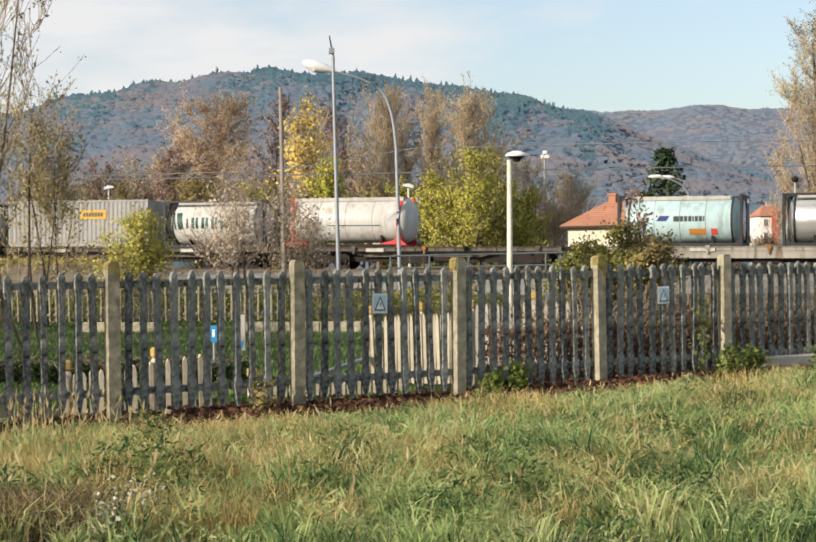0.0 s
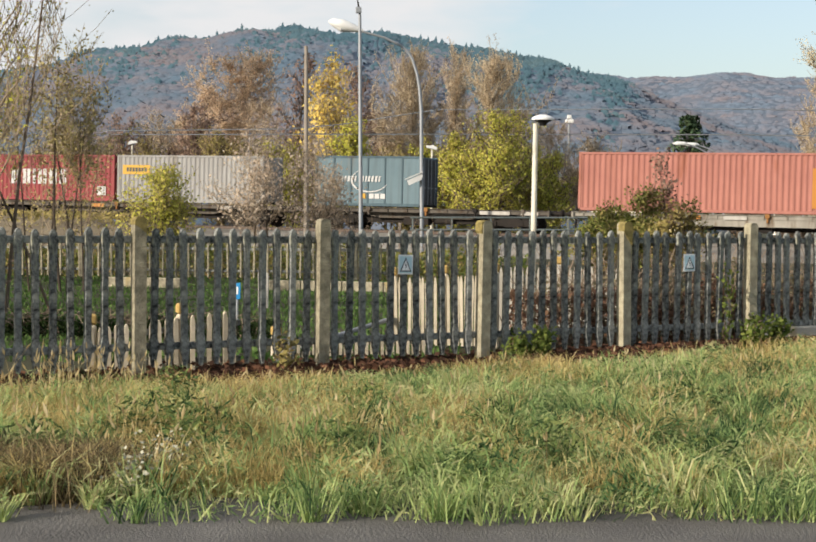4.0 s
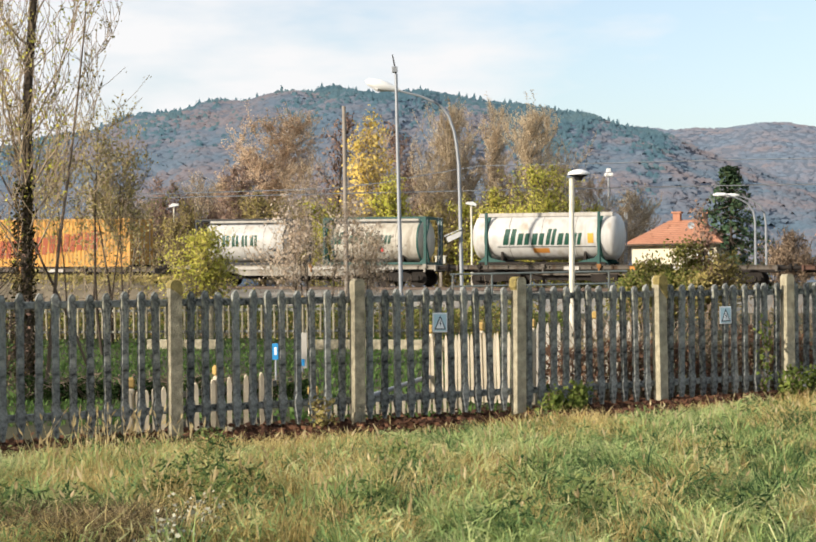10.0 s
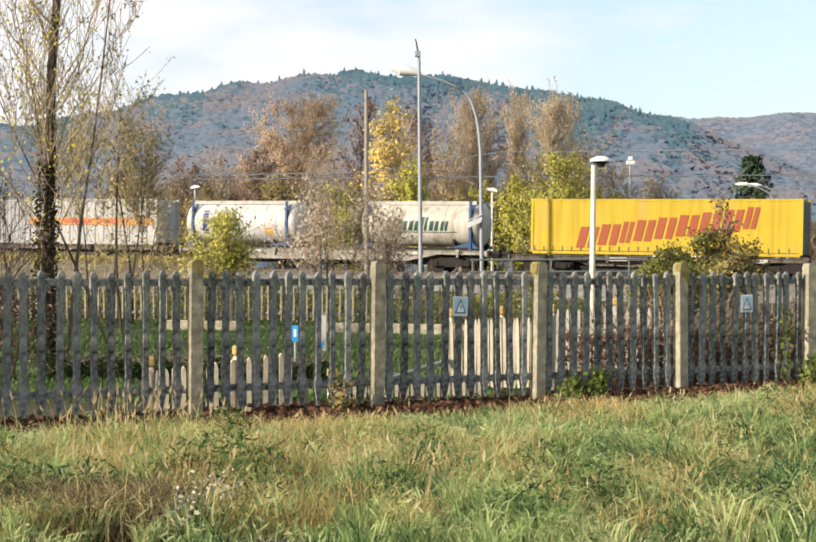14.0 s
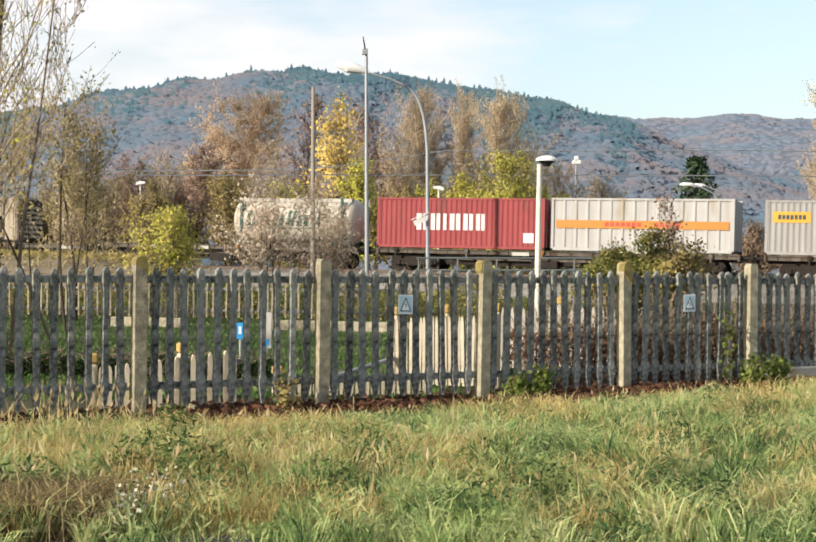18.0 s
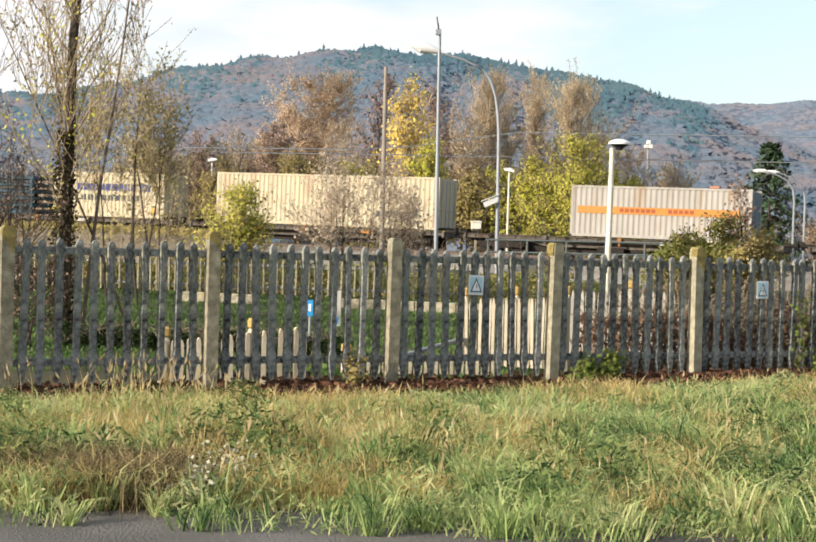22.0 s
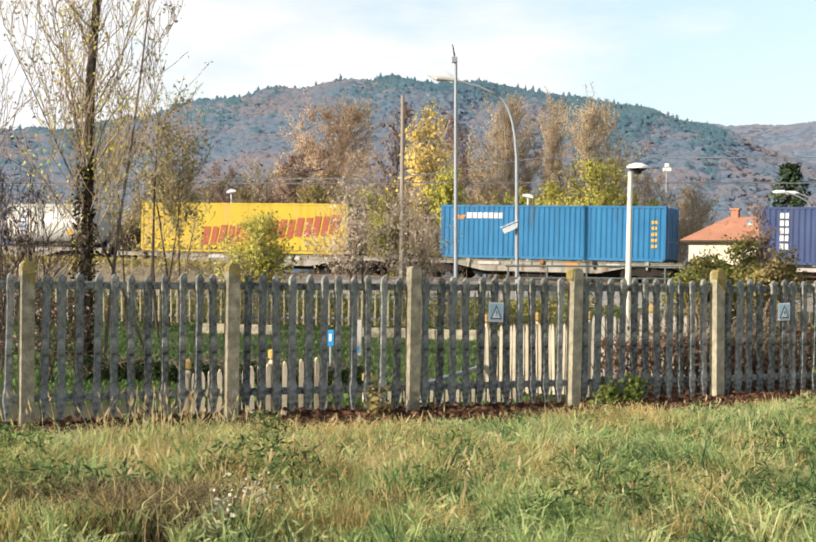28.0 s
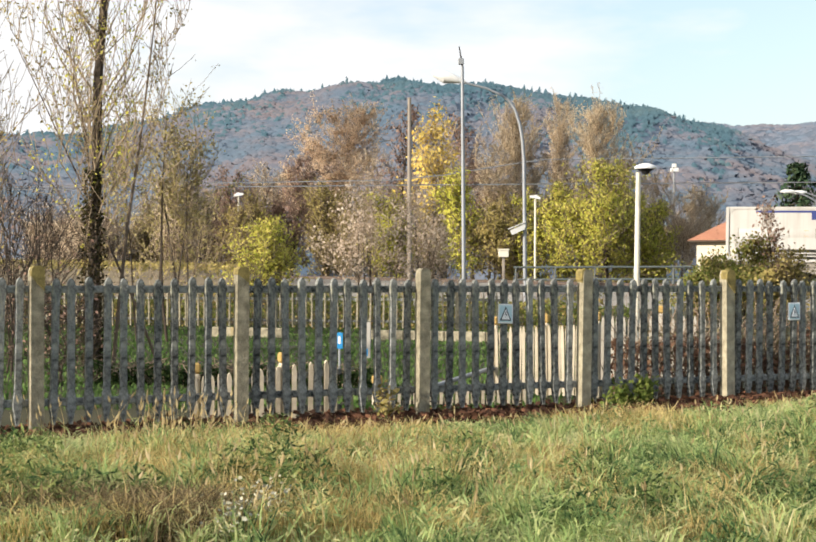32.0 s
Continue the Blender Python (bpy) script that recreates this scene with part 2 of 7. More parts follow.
# ---- tools ----
class Geo:
    """Collects simple solids into one mesh."""

    def __init__(self):
        self.v, self.f = [], []

    def add(self, verts, faces):
        k = len(self.v)
        self.v.extend(tuple(p) for p in verts)
        self.f.extend(tuple(i + k for i in f) for f in faces)
        return self

    def box(self, x0, y0, z0, x1, y1, z1, cut=0.0):
        if cut <= 0:
            vs = [(x, y, z) for x in (x0, x1) for y in (y0, y1) for z in (z0, z1)]
            return self.add(vs, [(0, 1, 3, 2), (4, 6, 7, 5), (0, 4, 5, 1), (2, 3, 7, 6), (0, 2, 6, 4), (1, 5, 7, 3)])
        c = cut
        ring = [(x0 + c, y0), (x1 - c, y0), (x1, y0 + c), (x1, y1 - c), (x1 - c, y1), (x0 + c, y1), (x0, y1 - c), (x0, y0 + c)]
        inner = [(min(max(x, x0 + c), x1 - c), min(max(y, y0 + c), y1 - c)) for x, y in ring]
        vs = [(x, y, z0) for x, y in inner] + [(x, y, z0 + c) for x, y in ring] + [(x, y, z1 - c) for x, y in ring] + [(x, y, z1) for x, y in inner]
        fs = [tuple(reversed(range(8))), tuple(range(24, 32))]
        for r in range(3):
            for i in range(8):
                j = (i + 1) % 8
                fs.append((r * 8 + i, r * 8 + j, r * 8 + 8 + j, r * 8 + 8 + i))
        return self.add(vs, fs)

    def prism(self, outline, axis, a, b):
        """The outline, in the two other axes in their order, drawn out along the axis from a to b."""
        def at(u, w, h):
            return {"x": (h, u, w), "y": (u, h, w), "z": (u, w, h)}[axis]
        n = len(outline)
        vs = [at(u, w, a) for u, w in outline] + [at(u, w, b) for u, w in outline]
        fs = [tuple(range(n)), tuple(range(2 * n - 1, n - 1, -1))]
        fs += [(i, n + i, n + (i + 1) % n, (i + 1) % n) for i in range(n)]
        return self.add(vs, fs)

    def tube(self, points, radii, sides=8, caps=True):
        pts = [Vector(p) for p in points]
        if not hasattr(radii, "__len__"):
            radii = [radii] * len(pts)
        vs, fs = [], []
        for i, p in enumerate(pts):
            way = (pts[min(i + 1, len(pts) - 1)] - pts[max(i - 1, 0)]).normalized()
            side = way.orthogonal().normalized() if i == 0 else (side - way * side.dot(way)).normalized()
            up = way.cross(side)
            for k in range(sides):
                a = 2 * math.pi * k / sides
                vs.append(p + (side * math.cos(a) + up * math.sin(a)) * radii[i])
        for i in range(len(pts) - 1):
            for k in range(sides):
                j = (k + 1) % sides
                fs.append((i * sides + k, i * sides + j, (i + 1) * sides + j, (i + 1) * sides + k))
        if caps:
            fs += [tuple(reversed(range(sides))), tuple(range((len(pts) - 1) * sides, len(pts) * sides))]
        return self.add(vs, fs)

    def lathe(self, profile, axis="z", sides=24, centre=(0, 0, 0)):
        """Turns (along, radius) pairs about the axis."""
        cx, cy, cz = centre
        vs, fs = [], []
        for h, r in profile:
            for k in range(sides):
                a = 2 * math.pi * k / sides
                u, w = r * math.cos(a), r * math.sin(a)
                vs.append({"z": (cx + u, cy + w, cz + h), "x": (cx + h, cy + u, cz + w), "y": (cx + w, cy + h, cz + u)}[axis])
        for i in range(len(profile) - 1):
            for k in range(sides):
                j = (k + 1) % sides
                fs.append((i * sides + k, i * sides + j, (i + 1) * sides + j, (i + 1) * sides + k))
        fs += [tuple(reversed(range(sides))), tuple(range((len(profile) - 1) * sides, len(profile) * sides))]
        return self.add(vs, fs)

    def mesh(self, name, material, smooth=False):
        me = bpy.data.meshes.new(name)
        me.from_pydata(self.v, [], self.f)
        me.materials.append(material)
        if smooth:
            me.polygons.foreach_set("use_smooth", [True] * len(me.polygons))
            me.set_sharp_from_angle(angle=radians(40))
        me.update()
        return me


def part(name, data, material=None, parent=None, label="", smooth=False, at=None):
    """One mesh object under a thing or a part."""
    me = data.mesh(name, material, smooth) if isinstance(data, Geo) else data
    ob = new(name, me)
    ob.parent = parent
    if at is not None:
        ob.matrix_local = at
    if label:
        tagged(ob, label)
    return ob


def thing(name, label, category, m=None, group="", kind=""):
    ob = new(name)
    ob.empty_display_size = 0.2
    if m is not None:
        ob.matrix_world = m
    return tagged(ob, label, category, group, kind)


def cloud(name, verts, tris, material, smooth=False, normals=None):
    """A mesh from whole arrays of corners and triangles."""
    me = bpy.data.meshes.new(name)
    verts, tris = np.asarray(verts, np.float32), np.array(tris, np.int32)
    if normals is not None:
        face = np.cross(verts[tris[:, 1]] - verts[tris[:, 0]], verts[tris[:, 2]] - verts[tris[:, 0]])
        back = (face * np.asarray(normals)[tris[:, 0]]).sum(1) < 0
        tris[back] = tris[back][:, ::-1]
    k = tris.shape[1]
    me.vertices.add(len(verts))
    me.vertices.foreach_set("co", verts.ravel())
    me.loops.add(tris.size)
    me.loops.foreach_set("vertex_index", tris.ravel())
    me.polygons.add(len(tris))
    me.polygons.foreach_set("loop_start", np.arange(0, tris.size, k, dtype=np.int32))
    me.polygons.foreach_set("loop_total", np.full(len(tris), k, np.int32))
    me.update(calc_edges=True)
    if smooth:
        me.polygons.foreach_set("use_smooth", [True] * len(me.polygons))
    me.materials.append(material)
    if normals is not None:
        # leaves take the light as the crown that they belong to
        me.polygons.foreach_set("use_smooth", [True] * len(me.polygons))
        me.normals_split_custom_set_from_vertices(np.asarray(normals, np.float32))
    return me


def around(rng, centres, middle, stretch=(1, 1, 1), rough=0.45, corners=4):
    """Directions outwards from the middle of a crown, one for each leaf corner."""
    d = (centres - middle) / np.asarray(stretch)
    d = d / (np.linalg.norm(d, axis=1)[:, None] + 1e-6) + rng.normal(size=d.shape) * rough
    d[:, 2] += 0.4
    d /= np.linalg.norm(d, axis=1)[:, None] + 1e-6
    return np.repeat(d, corners, 0)


def tufts(rng, centres, size, stretch=1.0, flat=0.0, facing=None):
    """Small leaves at the centres, randomly turned, or lying across the directions given by facing."""
    n = len(centres)
    a = rng.normal(size=(n, 3))
    if facing is not None:
        a = np.cross(facing, a)
    a /= np.linalg.norm(a, axis=1)[:, None]
    b = np.cross(a, rng.normal(size=(n, 3)) if facing is None else facing + rng.normal(size=(n, 3)) * 0.25)
    b /= np.linalg.norm(b, axis=1)[:, None]
    s = (np.asarray(size) * rng.uniform(0.6, 1.35, n))[:, None]
    a[:, 2] *= 1 - flat
    v = np.empty((n, 4, 3))
    v[:, 0] = centres - a * s * 0.5 * stretch
    v[:, 1] = centres + b * s * 0.34
    v[:, 2] = centres + a * s * 0.5 * stretch
    v[:, 3] = centres - b * s * 0.34
    return v.reshape(-1, 3), np.arange(4 * n).reshape(n, 4)

# ---- ground, hills and railway ----
TURN = -24.74                     # the railway's direction, degrees from the x axis
FALL = math.degrees(math.atan(0.01375))
RAIL_Z = 1.27                     # rail head abreast of the camera's axis
U = Vector((math.cos(radians(TURN)), math.sin(radians(TURN)), 0))
N = Vector((-U.y, U.x, 0))        # across the track, away from the camera
BASE = Vector((0, 79.7, 0)) + N * 1.22


def on_track(s, across=0.0, up=0.0):
    """A pose on the track: metres along it, across it and above the rails."""
    p = BASE + U * s + N * across
    return Matrix.Translation((p.x, p.y, RAIL_Z - 0.01375 * s + up)) @ pose(0, 0, 0, 0, FALL, TURN)


FENCE_A = Vector((-1.73, 14.66, 0))
FENCE_U = Vector((1.787, 0.916, 0)).normalized()
FENCE_N = Vector((-FENCE_U.y, FENCE_U.x, 0))   # away from the camera


def meadow_rise(x, y):
    """The meadow's gentle swell towards the fence's far end."""
    along = (x - FENCE_A.x) * FENCE_U.x + (y - FENCE_A.y) * FENCE_U.y
    away = (x - FENCE_A.x) * FENCE_N.x + (y - FENCE_A.y) * FENCE_N.y
    near = min(max((0.6 - away) / 1.2, 0.0), 1.0)
    return near * (0.12 / (1 + math.exp(-min(max((along - 5.5) / 1.2, -30), 30))) + 0.03 * noise.noise(Vector((x * 0.5, y * 0.5, 0))))


def build_ground():
    xs = sorted(set([-4000, -1500, -600, -200, -80, -40] + [i * 1.0 for i in range(-24, 31)] + [45, 80, 200, 600, 1500, 4000]))
    ys = sorted(set([-600, -150, -40, -10] + [i * 1.0 for i in range(-4, 46)] + [55, 70, 100, 200, 500, 1200, 4000]))
    vs = [(x, y, meadow_rise(x, y)) for y in ys for x in xs]
    nx = len(xs)
    fs = [(j * nx + i, j * nx + i + 1, (j + 1) * nx + i + 1, (j + 1) * nx + i) for j in range(len(ys) - 1) for i in range(nx - 1)]
    soil = surface("meadow_soil", (0.022, 0.030, 0.010), (0.075, 0.062, 0.03), 0.98, large=0.35, fine=6, bump=0.6)
    g = Geo().add(vs, fs)
    tagged(part("ground", g, soil), "grassy ground that reaches to the horizon", "ground", kind="structure")


build_ground()


def build_track():
    g = Geo()
    # the ballast bed, in slices so that its shoulders look uneven
    rng = np.random.default_rng(3)
    rows = []
    for i in range(0, 121):
        s = -240 + i * 4.0
        row = []
        for across, up in ((-9.0, -1.6), (-4.6, -0.42), (-2.9, -0.30), (-1.6, -0.17), (1.6, -0.17), (3.2, -0.30), (7.5, -0.30), (12.0, -1.8)):
            p = on_track(s, across, up).translation
            p.z = max(p.z + rng.uniform(-0.05, 0.05), -0.3) if up > -1 else -0.3
            row.append(p)
        rows.append(row)
    for a, b in zip(rows, rows[1:]):
        for k in range(7):
            g.add([a[k], a[k + 1], b[k + 1], b[k]], [(0, 3, 2, 1)])
    bed = tagged(part("track_bed", g, ballast_stone), "raised railway bed of grey-brown crushed stone", "railway track", kind="structure")
    for across in (-0.755, 0.755):
        r = Geo()
        r.prism([(-0.075, -0.16), (0.075, -0.16), (0.075, -0.145), (0.012, -0.12), (0.012, -0.045), (0.036, -0.03), (0.036, 0.0), (-0.036, 0.0), (-0.036, -0.03), (-0.012, -0.045), (-0.012, -0.12), (-0.075, -0.145)], "x", -190, 190)
        part("rail", r, rail_steel, bed, "worn steel rail", at=on_track(0, across))
    sl = Geo()
    sl.box(-0.13, -1.25, -0.30, 0.13, 1.25, -0.162, 0.02)
    me = sl.mesh("sleeper", concrete)
    for i in range(-55, 56):
        part("sleeper", me, None, bed, at=on_track(i * 0.65 + 2))
    # the low bank in front of the track
    g = Geo()
    rows = []
    for i in range(0, 41):
        s = -90 + i * 2.15
        end = min(1.0, (40 - i) / 4.0)
        row = []
        for across, up in ((-16.0, -2.5), (-11.2, 0.30), (-10.0, 0.46), (-8.6, 0.44), (-7.6, -0.4)):
            p = on_track(s, across, up * end if up > 0 else up).translation
            p.z = p.z + rng.uniform(-0.05, 0.05) if up > -1 else -0.3
            row.append(p)
        rows.append(row)
    for a, b in zip(rows, rows[1:]):
        for k in range(4):
            g.add([a[k], a[k + 1], b[k + 1], b[k]], [(0, 3, 2, 1)])
    tagged(part("bank", g, surface("bank_soil", (0.09, 0.075, 0.05), (0.23, 0.19, 0.13), 0.98, large=0.9, fine=9, bump=0.9)), "low stony bank along the railway", "bank", kind="structure")


build_track()


def hill_profile(az):
    """Height in metres of the wooded ridge, by the bearing in degrees to the right."""
    pts = ((-30, 65), (-20, 75), (-17.5, 78), (-14.3, 80), (-12.3, 79), (-9, 95), (-5.9, 104), (-3.1, 112), (-0.5, 115), (1.5, 113), (3.1, 110), (5.1, 106), (7.05, 101.5), (9.0, 95), (10.9, 88.6), (11.84, 84.6), (12.4, 80.5), (13.0, 76), (14, 70), (16, 58), (18, 48), (24, 35), (32, 30))
    return float(np.interp(az, [p[0] for p in pts], [p[1] for p in pts]))


def woodland(name, stops):
    """Distant crowns: a tone for each crown, drifting over the slope, mottled by boughs and gaps."""
    m = bpy.data.materials.new(name)
    m.use_nodes = True
    nt = m.node_tree
    L = nt.links.new
    bsdf = nt.nodes["Principled BSDF"]
    bsdf.inputs["Roughness"].default_value, bsdf.inputs["Specular IOR Level"].default_value = 1.0, 0.0
    geo, co = nt.nodes.new("ShaderNodeNewGeometry"), nt.nodes.new("ShaderNodeTexCoord")
    big, fine = nt.nodes.new("ShaderNodeTexNoise"), nt.nodes.new("ShaderNodeTexNoise")
    for n, k, d in ((big, 0.022, 3.0), (fine, 0.75, 4.0)):
        n.inputs["Scale"].default_value, n.inputs["Detail"].default_value = k, d
        L(co.outputs["Object"], n.inputs["Vector"])
    a = nt.nodes.new("ShaderNodeMath")
    a.operation = "MULTIPLY_ADD"
    a.inputs[1].default_value, a.inputs[2].default_value = 2.4, -0.95
    L(big.outputs["Fac"], a.inputs[0])
    b = nt.nodes.new("ShaderNodeMath")
    b.operation = "MULTIPLY_ADD"
    b.inputs[1].default_value, b.use_clamp = 0.22, True
    L(geo.outputs["Random Per Island"], b.inputs[0])
    L(a.outputs[0], b.inputs[2])
    ramp = nt.nodes.new("ShaderNodeValToRGB")
    els = ramp.color_ramp.elements
    while len(els) < len(stops):
        els.new(0.5)
    for i, c in enumerate(stops):
        els[i].position, els[i].color = i / (len(stops) - 1), (*c, 1)
    L(b.outputs[0], ramp.inputs["Fac"])
    k = nt.nodes.new("ShaderNodeMapRange")
    k.inputs["From Min"].default_value, k.inputs["From Max"].default_value = 0.3, 0.7
    k.inputs["To Min"].default_value, k.inputs["To Max"].default_value = 0.88, 1.11
    L(fine.outputs["Fac"], k.inputs["Value"])
    mul = nt.nodes.new("ShaderNodeMix")
    mul.data_type, mul.blend_type = "RGBA", "MULTIPLY"
    mul.inputs["Factor"].default_value = 1.0
    L(ramp.outputs["Color"], mul.inputs["A"])
    L(k.outputs["Result"], mul.inputs["B"])
    L(mul.outputs["Result"], bsdf.inputs["Base Color"])
    return m


def build_hills():
    # bluish distance haze is mixed into all of these wood colours
    conifer = woodland("hazy_conifer_woods", ((0.060, 0.110, 0.140), (0.070, 0.120, 0.145), (0.090, 0.136, 0.148)))
    bare = woodland("hazy_bare_woods", ((0.096, 0.138, 0.180), (0.114, 0.141, 0.178), (0.138, 0.144, 0.170), (0.164, 0.145, 0.155), (0.118, 0.138, 0.164)))
    far_bare = woodland("hazy_far_woods", ((0.126, 0.164, 0.212), (0.142, 0.166, 0.208), (0.160, 0.167, 0.198), (0.180, 0.166, 0.182), (0.142, 0.162, 0.194)))
    # floor colours lightened to offset the shadows between the crowns
    near_floor = woodland("lightened_wood_floor", ((0.112, 0.152, 0.196), (0.128, 0.154, 0.192), (0.146, 0.156, 0.184)))
    far_floor = woodland("lightened_far_wood_floor", ((0.132, 0.168, 0.212), (0.146, 0.169, 0.206), (0.160, 0.170, 0.198)))

    def face(r0, r1, top, a0, a1, name, label, mat):
        g = Geo()
        az, rr = np.arange(a0, a1 + 0.1, 0.5), np.linspace(0, 1, 28)
        for k in rr:
            r = r0 + (r1 - r0) * k
            for a in az:
                h = top(a) * (k * k * (3 - 2 * k)) + 4 * noise.noise(Vector((a * 0.6, r * 0.01, 2)))
                g.v.append((r * math.sin(radians(a)), r * math.cos(radians(a)), h - 1 + (r / 1000 + 0.5) * 1.2 * k))
        n = len(az)
        g.f = [(j * n + i, j * n + i + 1, (j + 1) * n + i + 1, (j + 1) * n + i) for j in range(len(rr) - 1) for i in range(n - 1)]
        return tagged(part(name, g, mat, smooth=True), label, "hill", kind="structure")

    ball = bmesh.new()
    bmesh.ops.create_icosphere(ball, subdivisions=1, radius=1.0)
    unit = np.array([v.co for v in ball.verts])
    faces = np.array([[v.index for v in f.verts] for f in ball.faces])
    ball.free()

    def woods(seed, r0, r1, top, a0, a1, count, near, kinds, lean):
        """Single crowns with lumpy, uneven outlines, standing close on the slope."""
        rng = np.random.default_rng(seed)
        lists = {kind: [] for kind in kinds}
        for _ in range(count):
            a, k = rng.uniform(a0, a1), rng.uniform(near, 1.0) ** 0.8
            r = r0 + (r1 - r0) * k
            patch = noise.noise(Vector((a * 0.35, k * 3.0, seed))) * 0.35 + k + lean(a)
            kind = "conifer" if patch + rng.normal() * 0.09 > 0.80 and "conifer" in kinds else "bare"
            h0 = top(a) * (k * k * (3 - 2 * k)) - 1 + 4 * noise.noise(Vector((a * 0.6, r * 0.01, 2)))
            lists[kind].append((r * math.sin(radians(a)), r * math.cos(radians(a)), h0, r, top(a) * 6 * k * (1 - k) / (r1 - r0)))
        for kind, (name, mat, label) in kinds.items():
            p = np.array(lists[kind])
            n = len(p)
            big = p[:, 3] / 1000 + 0.5
            if kind == "conifer":
                spire = rng.uniform(0, 1, n) < 0.05
                W = np.where(spire, rng.uniform(0.8, 1.2, n), rng.uniform(1.2, 2.1, n)) * big
                H = np.where(spire, rng.uniform(2.5, 3.3, n), rng.uniform(1.2, 2.0, n)) * big
                narrow = 0.28
            else:
                W, H = rng.uniform(1.5, 3.2, n) * big, rng.uniform(0.7, 1.5, n) * big
                narrow = 0.12
            # a lumpy heart, and loose sprays of boughs all over it
            form = unit * 0.92 + rng.normal(size=(n, len(unit), 3)) * 0.13
            c = rng.normal(size=(n, 6, 3))
            c[:, :, 2] = np.abs(c[:, :, 2]) - 0.2
            c = c / np.linalg.norm(c, axis=2)[:, :, None] * rng.uniform(0.75, 1.04, (n, 6, 1))

            def shape(q):
                wide = np.clip(1.0 - narrow * (q[:, :, 2:3] + 0.4), 0.15, 1.4)
                q = np.concatenate([q[:, :, :2] * wide * W[:, None, None], q[:, :, 2:3] * H[:, None, None]], 2)
                # each crown follows the slope that it stands on
                q[:, :, 2] += (p[:, 4] / p[:, 3])[:, None] * (q[:, :, 0] * p[:, 0:1] + q[:, :, 1] * p[:, 1:2])
                return (q + (p[:, :3] + np.stack([0 * H, 0 * H, H * 0.4], 1))[:, None, :]).reshape(-1, 3)

            v = shape(form)
            f = (np.arange(n)[:, None, None] * len(unit) + faces[None]).reshape(-1, 3)
            to = np.array([-0.25, -0.5, 0.6]) + rng.normal(size=(n * 6, 3)) * 0.22
            sv, sf = tufts(rng, shape(c), np.repeat(0.8 * big, 6), 1.2, 0.0, to / np.linalg.norm(to, axis=1)[:, None])
            sf = np.concatenate([sf[:, [0, 1, 2]], sf[:, [0, 2, 3]]])
            # the normals lean one way: the low contrast of haze on the crowns
            out = np.concatenate([np.tile(unit, (n, 1)), np.repeat(c.reshape(-1, 3), 4, 0)])
            out = out * 0.22 + np.array([-0.25, -0.5, 0.75]) + rng.normal(size=out.shape) * 0.09
            out /= np.linalg.norm(out, axis=1)[:, None]
            tagged(new(name, cloud(name, np.concatenate([v, sv]), np.concatenate([f, sf + len(v)]), mat, True, out)), label, "woods", kind="stuff")

    ridge = lambda a: hill_profile(a)
    far = lambda a: 158 + 4 * math.sin(a * 0.21 + 0.6) + 3 * math.sin(a * 0.9)
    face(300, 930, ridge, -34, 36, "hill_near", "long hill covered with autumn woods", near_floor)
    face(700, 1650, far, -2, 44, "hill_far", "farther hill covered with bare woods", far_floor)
    woods(5, 300, 930, ridge, -21, 21, 19000, 0.12, {"conifer": ("conifer_wood", conifer, "dark conifers along the hill's ridge, tinted blue for haze"), "bare": ("hillside_wood", bare, "brown autumn woods on the hillside, tinted blue for haze")}, lambda a: float(np.interp(a, (2, 5, 9, 11.6, 12.6), (0.04, 0.20, 0.26, 0.24, -0.4))))
    woods(8, 700, 1650, far, 4, 28, 7500, 0.15, {"bare": ("far_wood", far_bare, "bare woods on the far hill, tinted greyish for haze")}, lambda a: -0.6)


build_hills()

# ---- the concrete picket fence ----
def picket_mesh(h, mat, name, seed):
    """A cast picket with worn edges: a blunt pointed head, and thicker where the two rails pass through it."""
    rng = random.Random(seed)
    w, g = 0.0315, Geo()
    form = ((0.0, 0.45), (0.075, 1.0), (0.125, 1.5), (0.17, 1.5), (0.225, 1.04), (0.83, 1.04), (0.885, 1.35), (0.92, 1.42), (0.948, 1.25), (0.974, 0.98), (0.992, 0.6))
    zs = sorted(set([k for k, _ in form] + [0.27 + 0.04 * i for i in range(14)]))
    half = [float(np.interp(z, [k for k, _ in form], [u for _, u in form])) * w for z in zs]
    out = [(u + rng.uniform(-0.0022, 0.002), z * h) for z, u in zip(zs, half)]
    left = [(-u - rng.uniform(-0.0022, 0.002), z * h) for z, u in reversed(list(zip(zs, half)))]
    outline = out + [(rng.uniform(-0.006, 0.006), h)] + left
    front = [(u * 0.84, z) for u, z in outline]
    n = len(outline)
    vs = [(u, -0.024, z) for u, z in front] + [(u, -0.016, z) for u, z in outline] + [(u, 0.022, z) for u, z in outline]
    fs = [tuple(range(n)), tuple(range(3 * n - 1, 2 * n - 1, -1))]
    fs += [(r * n + i, (r + 1) * n + i, (r + 1) * n + (i + 1) % n, r * n + (i + 1) % n) for r in range(2) for i in range(n)]
    g.add(vs, fs)
    return g.mesh(name, mat)


